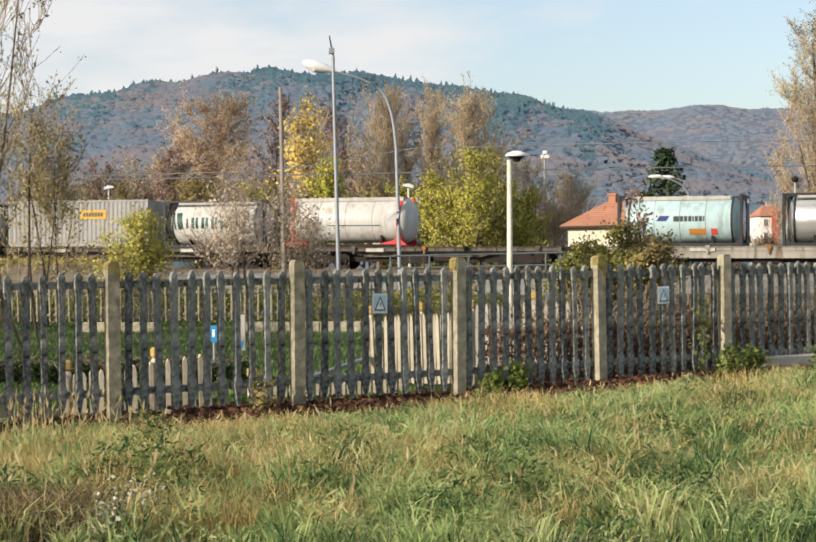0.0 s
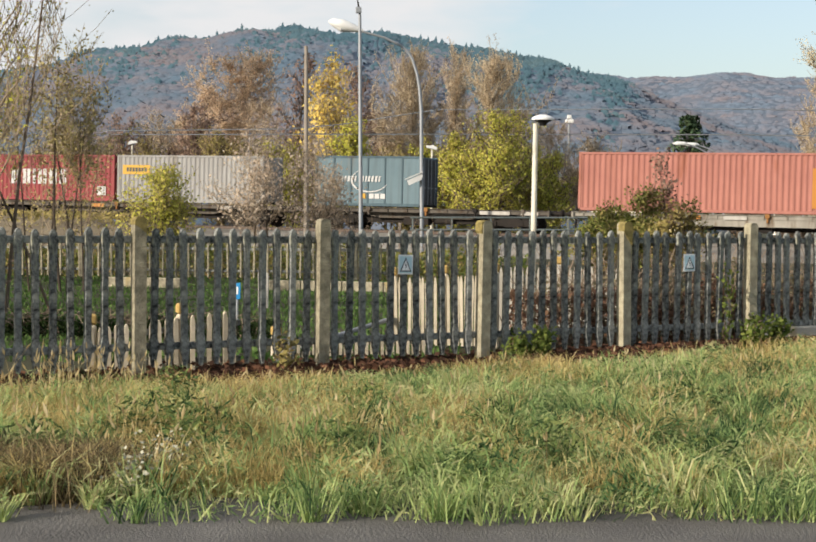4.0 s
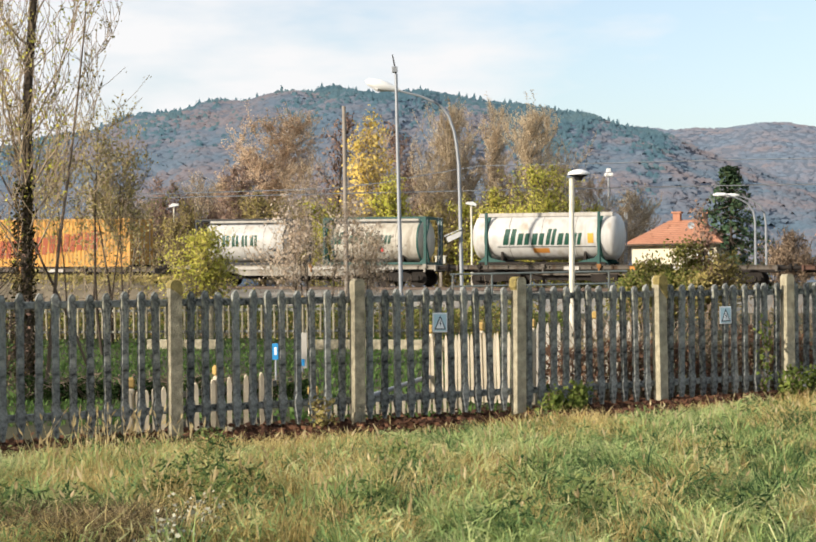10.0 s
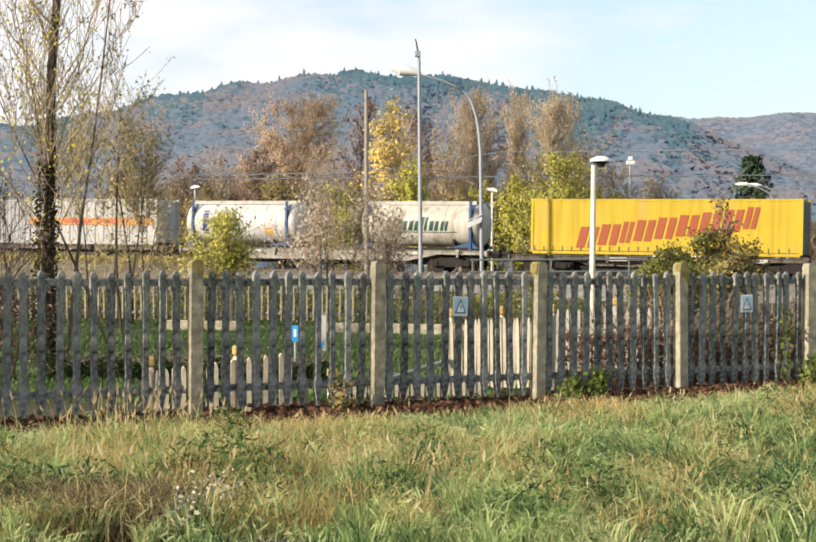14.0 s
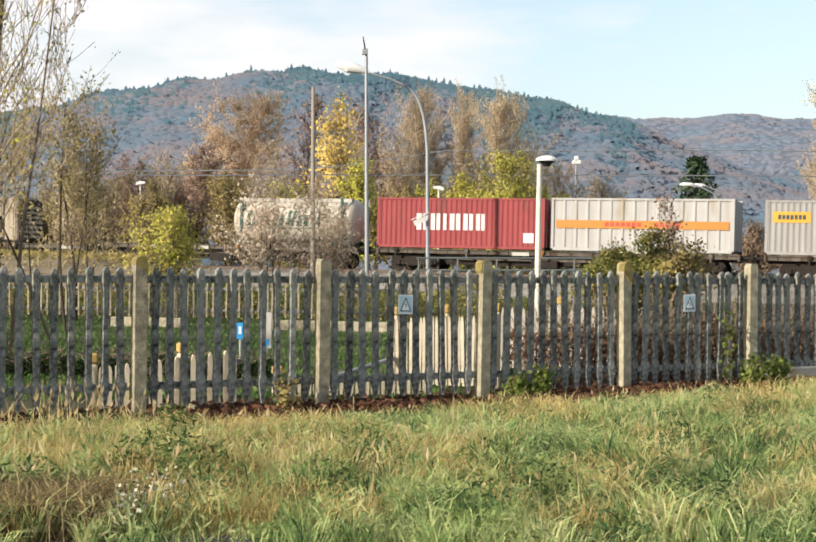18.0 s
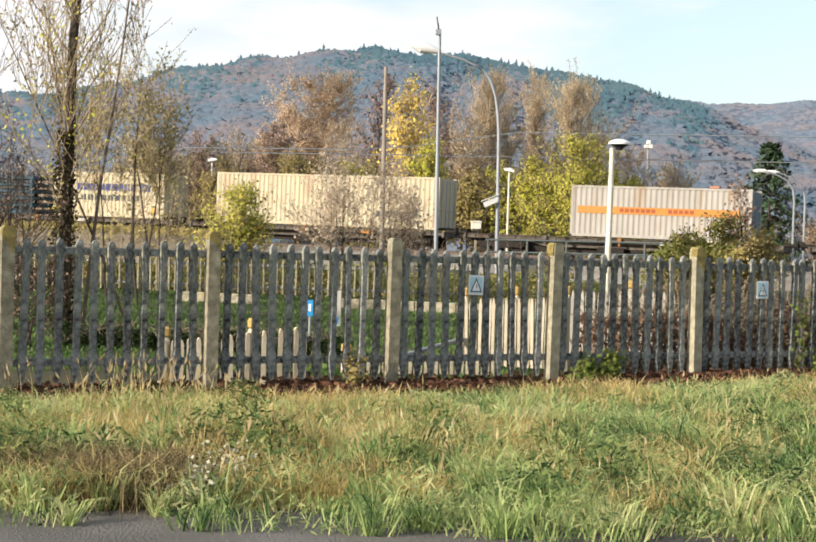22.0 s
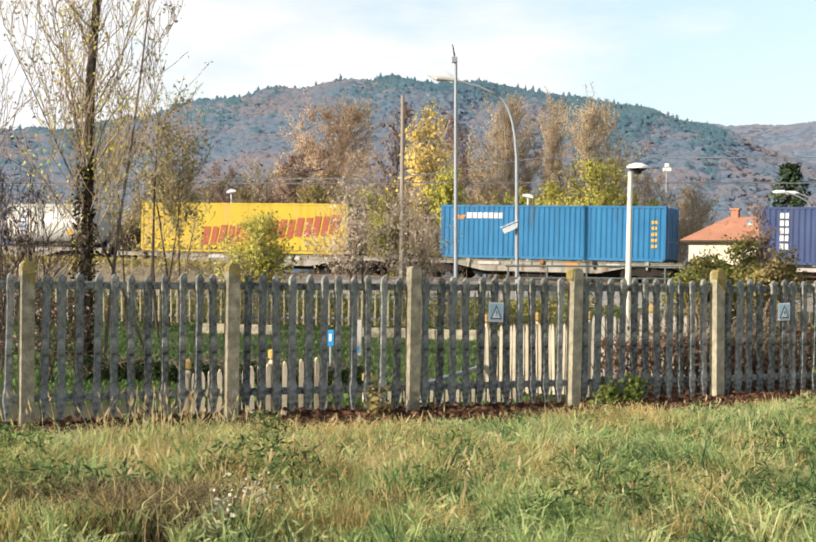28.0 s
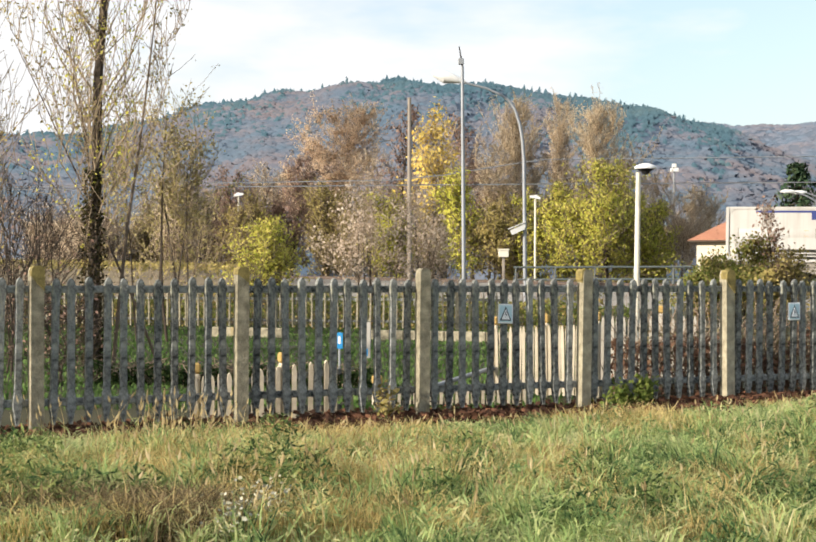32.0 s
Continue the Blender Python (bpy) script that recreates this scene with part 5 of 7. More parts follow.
def framed_side(c, L, H):
    g = Geo()
    g.box(-L / 2 + 0.16, -1.16, 0.62, L / 2 - 0.16, -1.10, H - 0.12, 0.01)
    g.box(-L / 2 + 0.16, 1.10, 0.62, L / 2 - 0.16, 1.16, H - 0.12, 0.01)
    part("side_panel", g, frame_white, c)
    for z in (0.30, 0.44):
        g = Geo()
        g.tube([(-L / 2 + 0.2, -1.10, z), (L / 2 - 0.2, -1.10, z)], 0.035, 8)
        part("pipe", g, frame_white, c)
    placard(c, "blue", -1.6, H - 0.28, 4.0, 0.10, y=-1.172, name="stripe", label="blue stripe")
    placard(c, "blue", 1.05, H - 0.62, 0.5, 0.34, y=-1.176)
    bars(c, "placard", "orange", 2.0, 1.25, (0.34,), 0.3, y=-1.17)
    bars(c, "placard", "lime", 1.5, 1.25, (0.28,), 0.3, y=-1.17)
    bars(c, "placard", "yellow", 0.7, 1.25, (0.24,), 0.28, y=-1.17)
    bars(c, "emblem", "dark", -0.5, 1.25, (0.3,), 0.26, y=-1.17, slant=0.6)
    bars(c, "placard", "dark", 1.6, 0.85, (0.42,), 0.26, y=-1.17)


def ribbed_unit(s, L, H, floor):
    """A long bulk unit under a brown cover held by arched ribs."""
    c = thing("bulk_container", "brown covered bulk container with arched ribs and a slatted end", "container", group="containers on the train")
    def arch(grow):
        w, z0, zs = 1.14 + grow, 0.16, H - 0.50
        out = [(-w, z0), (-w, zs)]
        out += [(-w + 0.5 * (1 - math.cos(a)) * 1.0, zs + (0.48 + grow) * math.sin(a)) for a in (0.4, 0.8, 1.2, 1.5708)]
        return out + [(-x, z) for x, z in reversed(out)]
    # black cover: the dark of the recessed grooves is put into its colour
    g = Geo()
    g.prism(arch(0), "x", -L / 2 + 0.1, L / 2 - 0.12)
    part("cover", g, black_rubber, c, "black cover that gives the ribs dark grooves")
    n = 9
    for i in range(n):
        w = (L - 0.3) / n
        x = -L / 2 + 0.12 + w * (i + 0.5)
        g = Geo()
        for grow_by, share in ((0.03, 0.46), (0.08, 0.42), (0.12, 0.34), (0.15, 0.22)):
            g.prism(arch(grow_by), "x", x - w * share, x + w * share)
        part("rib", g, tarp_brown, c)
    g = Geo()
    g.box(-L / 2, -1.2, 0.0, L / 2, 1.2, 0.16, 0.02)
    part("base_frame", g, dark_steel, c)
    for k in range(7):
        g = Geo()
        g.box(L / 2 - 0.11, -1.0, 0.28 + k * 0.28, L / 2 + 0.01, 1.0, 0.42 + k * 0.28, 0.02)
        part("slat", g, tarp_brown, c)
    g = Geo()
    g.box(L / 2 - 0.13, -1.06, 0.16, L / 2 - 0.09, 1.06, H - 0.3)
    part("end_wall", g, black_rubber, c)
    MOVING.append((c, s, floor))


def stacked_frames(s, L, floor):
    """A pile of blue collapsible racks, one on the other."""
    for k in range(6):
        c = thing("flat_rack", "blue and black collapsed flat rack in a stack", "flat rack", group="racks stacked on the wagon")
        h = 0.41
        for y in (-1.14, 1.14):
            g = Geo()
            g.box(-L / 2, y - 0.06, 0.02, L / 2, y + 0.06, 0.16, 0.015)
            g.box(-L / 2, y - 0.03, 0.24, L / 2, y + 0.03, 0.30, 0.01)
            part("side_beam", g, rack_blue, c)
            for i in range(5):
                x = -L / 2 + 0.14 + (L - 0.28) * i / 4
                part("spacer", Geo().box(x - 0.09, y - 0.055, 0.16, x + 0.09, y + 0.055, h + 0.02), rack_blue if i in (0, 4) else frame_black, c)
        g = Geo()
        g.box(-L / 2 + 0.05, -1.08, 0.10, L / 2 - 0.05, 1.08, 0.18)
        part("deck", g, frame_black, c)
        for x in (-1, 1):
            g = Geo()
            g.box(x * (L / 2 - 0.14) - 0.10, -1.07, 0.03, x * (L / 2 - 0.14) + 0.10, 1.07, 0.22, 0.02)
            part("end_beam", g, rack_blue, c)
        MOVING.append((c, s + 0.03 * (k % 3 - 1), floor + k * h))


build_train()

TRAVEL = ((0, 0.0), (1, 12.53), (2, 25.56), (3, 38.82), (4, 52.21), (5, 65.70), (6, 79.28), (8, 106.46), (10, 133.72), (12, 161.08), (14, 188.46), (16, 215.89), (18, 243.34), (20, 270.71), (22, 297.98), (24, 325.13), (25, 338.60), (26, 352.01), (27, 365.38), (28, 378.79), (30, 405.77), (32, 432.84))


def motions():
    """The train rolls past from one side to the other."""
    for ob, s, up in MOVING:
        walk(ob, [(t, on_track(s + d, 0.0, up)) for t, d in TRAVEL])

# ---- plants ----
HEDGE = foliage("hedge_leaves", ((0.09, 0.12, 0.03), (0.17, 0.19, 0.05), (0.30, 0.27, 0.09), (0.36, 0.24, 0.10)), 0.35, 0.9)
RUSSET = foliage("russet_leaves", ((0.25, 0.18, 0.125), (0.36, 0.265, 0.18), (0.48, 0.365, 0.255)), 0.35, 0.5)
GOLD = foliage("golden_leaves", ((0.66, 0.45, 0.09), (0.80, 0.60, 0.15), (0.88, 0.70, 0.24), (0.74, 0.52, 0.12)), 0.4, 0.8)
LIME = foliage("yellow_green_leaves", ((0.30, 0.33, 0.05), (0.46, 0.46, 0.075), (0.62, 0.58, 0.11), (0.74, 0.66, 0.17)), 0.35, 0.7)
YELLOW = foliage("yellowing_leaves", ((0.30, 0.34, 0.06), (0.48, 0.48, 0.085), (0.63, 0.57, 0.13), (0.76, 0.63, 0.19)), 0.42, 0.9)
WILLOW = foliage("willow_leaves", ((0.46, 0.41, 0.26), (0.60, 0.53, 0.36), (0.72, 0.65, 0.48)), 0.3, 0.5)
TAN = foliage("tan_leaves", ((0.64, 0.47, 0.32), (0.70, 0.53, 0.37), (0.76, 0.59, 0.42)), 0.5, 0.5)
FADED = foliage("faded_leaves", ((0.30, 0.25, 0.10), (0.46, 0.39, 0.17), (0.60, 0.51, 0.24)), 0.45, 0.7)
SEED = foliage("seed_heads", ((0.46, 0.36, 0.27), (0.64, 0.52, 0.40), (0.78, 0.67, 0.54)), 0.55, 0.8)
OLIVE = foliage("olive_leaves", ((0.20, 0.18, 0.06), (0.34, 0.28, 0.10), (0.48, 0.38, 0.16)), 0.35, 0.6)
# BROWN and STRAW are lightened: distance haze goes into the leaf colour
BROWN = foliage("brown_leaves", ((0.62, 0.49, 0.34), (0.68, 0.55, 0.39), (0.74, 0.61, 0.45)), 0.5, 0.5)
RUST = foliage("rust_leaves", ((0.22, 0.14, 0.11), (0.32, 0.21, 0.16), (0.42, 0.29, 0.21)), 0.35, 0.6)
STRAW = foliage("straw_leaves", ((0.62, 0.50, 0.33), (0.68, 0.56, 0.39), (0.74, 0.62, 0.45)), 0.5, 0.6)
GREEN = foliage("green_leaves", ((0.07, 0.11, 0.028), (0.16, 0.205, 0.05), (0.30, 0.33, 0.085)), 0.4, 0.8)
FIR = foliage("fir_needles", ((0.04, 0.075, 0.045), (0.065, 0.11, 0.06), (0.11, 0.15, 0.075)), 0.15, 0.8)


def grow(rng, height, spread, stem, limbs, twigs, upright=0.5, fork=0.15, levels=3, lean=0.0, taper=0.85, slim=(0.2, 0.36)):
    """A skeleton of limbs: [(points, radii, level)]. upright: how steeply the limbs climb; fork: where the limbs begin."""
    out = []

    def limb(p, way, length, r, level):
        n = (6, 6, 4, 4)[level]
        pts, rad = [p.copy()], [r]
        for i in range(n):
            jit = rng.normal(size=3) * (0.05, 0.25, 0.25, 0.2)[level]
            way = way + jit
            way[2] += 0.0 if level == 0 else 0.16 * upright
            way = way / np.linalg.norm(way)
            p = p + way * length / n
            pts.append(p.copy())
            rad.append(r * (1 - (taper if level == 0 else 0.85) * (i + 1) / n) + 0.002)
        out.append((pts, rad, level))
        if level + 1 >= levels:
            return
        count = limbs if level == 0 else twigs
        for k in range(count):
            t = fork + (1 - fork) * (k + rng.uniform(0, 1)) / count if level == 0 else rng.uniform(0.2, 1.0)
            f = t * n
            i = min(int(f), n - 1)
            q = pts[i] + (pts[i + 1] - pts[i]) * (f - i)
            az = rng.uniform(0, 2 * math.pi)
            side = np.array([math.cos(az), math.sin(az), 0.0])
            if level == 0:
                rise = upright * rng.uniform(0.8, 1.6)
                w = side + np.array([0, 0, rise])
                ln = spread * (1.15 - 0.55 * t) * rng.uniform(0.75, 1.2) * math.sqrt(1 + rise * rise) * 0.9
                ln = min(ln, (height * 1.06 - q[2]) * 1.3)
            else:
                w = way * 0.6 + side * 0.8 + np.array([0, 0, 0.5 * upright])
                ln = length * rng.uniform(0.28, 0.55)
            if ln > 0.05:
                limb(q, w / np.linalg.norm(w), ln, max(rad[i] * (rng.uniform(*slim) if level == 0 else rng.uniform(0.35, 0.6)), 0.004), level + 1)

    limb(np.zeros(3), np.array([lean, 0, 1.0]), height * 0.96, stem, 0)
    return out


def woody(name, label, category, xy, height, spread, stem, limbs, twigs, leaf, leaves, size, seed, twig_mat=None, upright=0.5, fork=0.15, base=0.0, stems=1, levels=3, lean=0.0, group="", thick=1.0, trunk_mat=None, taper=0.85, heads=0, slim=(0.2, 0.36)):
    """A tree or shrub: trunk with limbs, twigs, and a crown of single leaves with gaps. heads: the leaves stand in that many clusters."""
    rng = np.random.default_rng(seed)
    turn = 0 if lean else rng.uniform(0, 360)
    t = thing(name, label, category, pose(xy[0], xy[1], base, 0, 0, turn), group)
    trunk, boughs, fine, tips = Geo(), Geo(), Geo(), []
    for k in range(stems):
        h = height * (1 if k == 0 else rng.uniform(0.6, 0.97))
        off = np.array([0.0, 0, 0]) if k == 0 else np.array([*(rng.normal(size=2) * spread * 0.28), 0])
        for pts, rad, level in grow(rng, h, spread, stem * (1 if k == 0 else 0.7), limbs, twigs, upright, fork, levels, lean if k == 0 else rng.normal() * 0.12, taper, slim):
            pts = [p + off for p in pts]
            if level == 0:
                trunk.tube(pts, rad, 7, False)
            elif level == 1:
                boughs.tube(pts[:], [max(r, 0.006 * thick) for r in rad], 4, False)
            else:
                fine.tube([pts[0], pts[2], pts[-1]], [max(r * 0.8, 0.005 * thick) for r in (rad[0], rad[2], rad[-1])], 3, False)
            if level >= 1:
                tips += [pts[j] + (pts[j + 1] - pts[j]) * u for j in range(1 if level == 1 else 0, len(pts) - 1) for u in (0.3, 0.8)]
    part("trunk", trunk, trunk_mat or bark, t)
    if boughs.v:
        tagged(part("limbwork", boughs, twig_mat or twig_brown, t), kind="stuff")
    if fine.v:
        tagged(part("branchwork", fine, twig_mat or twig_brown, t, "fine leafless twigs"), kind="stuff")
    if leaf and leaves:
        tips = np.array(tips)
        if heads:
            tips = tips[rng.integers(0, len(tips), heads)]
        c = tips[rng.integers(0, len(tips), leaves)] + rng.normal(size=(leaves, 3)) * size * (1.5 if heads else 1.1)
        to = np.array(Matrix.Rotation(-radians(turn), 3, "Z") @ Vector((-0.5, -0.65, 0.4))) + rng.normal(size=(leaves, 3)) * 0.6
        v, f = tufts(rng, c, np.full(leaves, size), 1.15, 0.0, to / np.linalg.norm(to, axis=1)[:, None])
        mid = np.array([*tips.mean(0)[:2], tips[:, 2].max() * 0.55])
        crown = part("crown", cloud("crown", v, f, leaf, normals=around(rng, c, mid, tips.std(0) + 0.05)), None, t, "thin crown of autumn leaves")
        tagged(crown, kind="stuff")
    return t


def spruce(xy, height, width, seed):
    rng = np.random.default_rng(seed)
    t = thing("spruce", "dark green spruce behind the railway", "tree", pose(*xy, 0))
    g = Geo()
    g.tube([(0, 0, 0), (0, 0, height)], [0.16, 0.02], 7)
    cs = []
    for k in range(22):
        z = height * (0.12 + 0.88 * k / 22)
        r = width / 2 * (1 - k / 23) ** 0.85 * rng.uniform(0.8, 1.15)
        for j in range(8):
            a = rng.uniform(0, 6.283)
            tip = np.array([math.cos(a) * r, math.sin(a) * r, z - 0.25 * r])
            g.tube([(0, 0, z), tuple(tip)], [0.03, 0.01], 3, False)
            u = rng.uniform(0.15, 1.05, (20, 1))
            cs.append(np.array([0, 0, z]) * (1 - u) + tip * u + rng.normal(size=(20, 3)) * 0.13)
    part("trunk", g, bark, t)
    c = np.concatenate(cs)
    v, f = tufts(rng, c, np.full(len(c), 0.27), 1.6)
    tagged(part("crown", cloud("crown", v, f, FIR, normals=around(rng, c, np.array([0, 0, height * 0.4]), (1, 1, 3))), None, t, "dark needles"), kind="stuff")


def build_trees():
    # in front of the railway, beside the garden
    woody("tree", "tall slender leafless tree with upright shoots and a few yellow leaves", "tree", (-5.43, 25.0), 9.8, 1.45, 0.115, 46, 11, LIME, 2000, 0.055, 11, twig_pale, 1.25, 0.16, taper=0.62, slim=(0.09, 0.2))
    woody("tree", "leaning pale-stemmed tree with sparse yellow leaves", "tree", (-5.15, 25.4), 7.4, 1.2, 0.035, 16, 9, FADED, 1700, 0.055, 10, twig_pale, 1.2, 0.36, stems=3, lean=0.15, trunk_mat=twig_brown)
    woody("tree", "tall leafless tree with several upright stems", "tree", (-7.75, 26.0), 9.8, 1.2, 0.075, 30, 9, OLIVE, 600, 0.05, 12, twig_pale, 1.4, 0.12, trunk_mat=bark, slim=(0.14, 0.26))
    woody("tree", "tall leafless tree with pale upright shoots", "tree", (-7.15, 25.2), 9.0, 1.1, 0.055, 28, 9, OLIVE, 600, 0.05, 9, twig_pale, 1.4, 0.12, trunk_mat=bark)
    woody("tree", "leafless tree of many thin stems at the garden's edge", "tree", (-9.3, 29.0), 7.0, 1.2, 0.04, 10, 8, BROWN, 400, 0.05, 13, twig_pale, 1.1, 0.2, stems=3)
    woody("shrub", "tall brown-leaved shrub beside the slender tree", "shrub", (-5.5, 33.0), 5.2, 1.5, 0.035, 14, 8, FADED, 4200, 0.065, 14, twig_pale, 0.9, 0.46, stems=4)
    woody("shrub", "brown thicket in front of the railway", "shrub", (-9.4, 35.0), 3.2, 1.7, 0.03, 7, 5, BROWN, 400, 0.06, 16, twig_brown, 0.8, 0.05, stems=3)
    woody("shrub", "leafless bramble thicket near the fence", "shrub", (-7.0, 28.0), 3.2, 1.3, 0.03, 7, 5, RUST, 360, 0.05, 17, bark, 0.9, 0.1, stems=5)
    woody("shrub", "dark tangled bare shrub behind the fence", "shrub", (-6.1, 22.5), 2.6, 1.1, 0.022, 6, 6, RUST, 400, 0.05, 25, bark, 0.8, 0.05, stems=5)
    woody("shrub", "dark tangled bare shrub behind the fence", "shrub", (-5.0, 20.5), 1.3, 0.9, 0.02, 9, 8, RUST, 500, 0.05, 26, bark, 0.6, 0.05, stems=5)
    woody("shrub", "straw-coloured shrub in front of the bank", "shrub", (-6.4, 40.0), 4.4, 1.5, 0.05, 9, 6, FADED, 1500, 0.075, 18, twig_pale, 0.9, 0.05, stems=3)
    woody("shrub", "bright yellow-green shrub beside the railway bank", "shrub", (-5.9, 60.0), 3.4, 1.75, 0.05, 26, 9, YELLOW, 4600, 0.11, 19, twig_brown, 0.55, 0.12, stems=3)
    woody("shrub", "bare pale-brown shrub with dry seed heads", "shrub", (-1.9, 66.0), 5.0, 2.5, 0.06, 10, 6, SEED, 2300, 0.125, 20, twig_pale, 0.8, 0.08, stems=6, thick=1.4, heads=330)
    woody("shrub", "bare brown shrub beside a pole", "shrub", (0.3, 67.0), 4.4, 1.7, 0.05, 13, 7, SEED, 1300, 0.125, 21, twig_pale, 0.8, 0.08, stems=4, thick=1.4, heads=180)
    woody("shrub", "green shrub with yellow and rust leaves by the railing", "shrub", (10.0, 45.0), 2.5, 1.25, 0.04, 20, 8, HEDGE, 6500, 0.09, 22, twig_brown, 0.45, 0.08, stems=3)
    woody("shrub", "low olive-green shrub by the railing", "shrub", (8.9, 45.2), 1.95, 1.3, 0.03, 20, 8, HEDGE, 6500, 0.09, 28, twig_brown, 0.45, 0.06, stems=3)
    woody("shrub", "straggling rust-brown creeper above the green shrub", "shrub", (10.9, 45.2), 3.6, 0.8, 0.03, 14, 7, RUST, 500, 0.10, 23, twig_brown, 1.0, 0.2, stems=2)
    woody("shrub", "olive shrub beside the railing", "shrub", (11.2, 44.4), 2.1, 0.9, 0.03, 16, 8, OLIVE, 2400, 0.09, 24, twig_brown, 0.5, 0.08, stems=3)
    for i, (x, y, h, w) in enumerate(((-8.6, 26.5, 4.2, 1.0), (-10.2, 31.0, 5.2, 1.3), (-11.6, 34.0, 6.0, 1.5))):
        woody("shrub", "leafless brown shrub of thin upright stems", "shrub", (x, y), h, w, 0.025, 8, 5, BROWN, 300, 0.05, 120 + i, twig_brown, 1.2, 0.05, stems=5, group="leafless shrubs beside the garden")
    # behind the railway
    far = dict(thick=3.4)
    woody("tree", "large rounded tree with light brown leaves", "tree", (-8.0, 130), 15.1, 6.0, 0.22, 64, 12, TAN, 42000, 0.12, 31, twig_pale, 0.45, 0.18, **far)
    woody("tree", "dark red-brown tree behind the railway", "tree", (-9.2, 110), 9.6, 2.6, 0.15, 30, 9, RUST, 10000, 0.14, 32, twig_brown, 0.7, 0.1, stems=2, **far)
    woody("tree", "small dark leafless tree", "tree", (-1.4, 120), 14.6, 2.3, 0.17, 26, 8, RUST, 1300, 0.22, 33, bark, 0.8, 0.25, **far)
    woody("tree", "golden-yellow autumn tree behind the railway", "tree", (1.35, 100), 10.9, 2.7, 0.13, 34, 8, GOLD, 2000, 0.21, 34, twig_pale, 1.1, 0.42, heads=70, **far)
    woody("tree", "dark brown tree with bare top", "tree", (4.9, 126), 14.2, 2.2, 0.17, 28, 9, RUST, 2400, 0.18, 35, twig_brown, 0.9, 0.2, **far)
    woody("tree", "light brown feathery tree", "tree", (8.0, 125), 14.4, 4.0, 0.17, 48, 12, STRAW, 24000, 0.10, 36, twig_pale, 1.1, 0.15, **far)
    woody("tree", "tall narrow light brown poplar", "tree", (12.6, 130), 15.4, 1.7, 0.18, 44, 10, BROWN, 15000, 0.10, 37, twig_pale, 1.9, 0.12, **far)
    woody("tree", "broad light brown tree with bare shoots", "tree", (15.9, 125), 14.0, 4.2, 0.17, 50, 12, STRAW, 26000, 0.10, 38, twig_pale, 1.1, 0.12, **far)
    woody("tree", "yellow-green autumn tree beside the railway", "tree", (12.2, 95), 8.1, 3.2, 0.12, 34, 9, YELLOW, 15000, 0.145, 39, twig_brown, 0.6, 0.08, stems=3, **far)
    woody("tree", "yellow-green shrub behind the railway", "tree", (3.3, 97), 7.8, 1.9, 0.1, 26, 8, LIME, 5200, 0.16, 40, twig_brown, 0.9, 0.1, stems=2, **far)
    woody("shrub", "olive shrub behind the railway", "shrub", (5.9, 97), 5.6, 2.3, 0.09, 24, 8, OLIVE, 8000, 0.16, 41, twig_brown, 0.7, 0.08, stems=3, **far)
    woody("shrub", "yellow shrub behind the railway", "shrub", (9.2, 96), 6.6, 2.2, 0.09, 24, 8, YELLOW, 11000, 0.14, 42, twig_brown, 0.7, 0.08, stems=3, **far)
    woody("shrub", "yellow and olive shrub behind the railway", "shrub", (7.3, 97.5), 6.2, 2.2, 0.09, 24, 8, LIME, 7000, 0.14, 43, twig_brown, 0.7, 0.08, stems=3, **far)
    woody("shrub", "yellow shrub behind the railway", "shrub", (14.9, 97), 6.0, 1.8, 0.09, 22, 8, YELLOW, 8000, 0.14, 44, twig_brown, 0.7, 0.08, stems=3, **far)
    for i, (x, y, h, w, leaf) in enumerate(((-27, 112, 5.4, 3.2, BROWN), (-23, 108, 5.6, 3.0, BROWN), (-19.5, 112, 5.6, 2.8, OLIVE), (-16.5, 106, 7.6, 2.6, BROWN), (-13.8, 110, 8.4, 2.6, RUST), (-11.5, 104, 6.4, 2.4, OLIVE), (-6.2, 106, 7.2, 2.5, OLIVE), (-4.0, 104, 6.6, 2.3, OLIVE), (-1.6, 102, 6.4, 2.2, LIME), (0.8, 108, 6.0, 2.4, OLIVE), (16.5, 108, 4.6, 2.2, OLIVE), (20.5, 132, 6.6, 2.6, BROWN), (34.5, 116, 4.4, 2.0, RUSSET), (36.6, 112, 2.6, 1.6, RUSSET), (43.6, 120, 4.2, 1.8, RUSSET))):
        woody("shrub", "brown leafy thicket behind the railway", "shrub", (x, y), h, w, 0.09, 26, 9, leaf, 10000, 0.13, 60 + i, twig_brown, 0.8, 0.06, stems=4, group="thicket behind the railway", **far)
    woody("tree", "tall old willow with thin yellowish leaves", "tree", (53.2, 150), 25.0, 6.2, 0.62, 16, 20, WILLOW, 10000, 0.15, 86, twig_pale, 0.75, 0.52, thick=3.2, trunk_mat=bark)
    for i, (x, y, h, w) in enumerate(((52.0, 132, 19.0, 4.2), (46.6, 129, 15.2, 3.4), (58.0, 128, 17.0, 4.2), (49.0, 141, 11.4, 2.6), (50.0, 124, 11.0, 3.4), (56.0, 120, 12.0, 3.6))):
        woody("tree", "broad light brown leafless tree", "tree", (x, y), h, w, 0.22, 36, 10, STRAW if i in (1, 3) else RUSSET, 8000 if i in (1, 3) else 19000, 0.11, 81 + i, twig_pale, 1.0, 0.1, stems=2, group="bare trees beside the willow", **far)
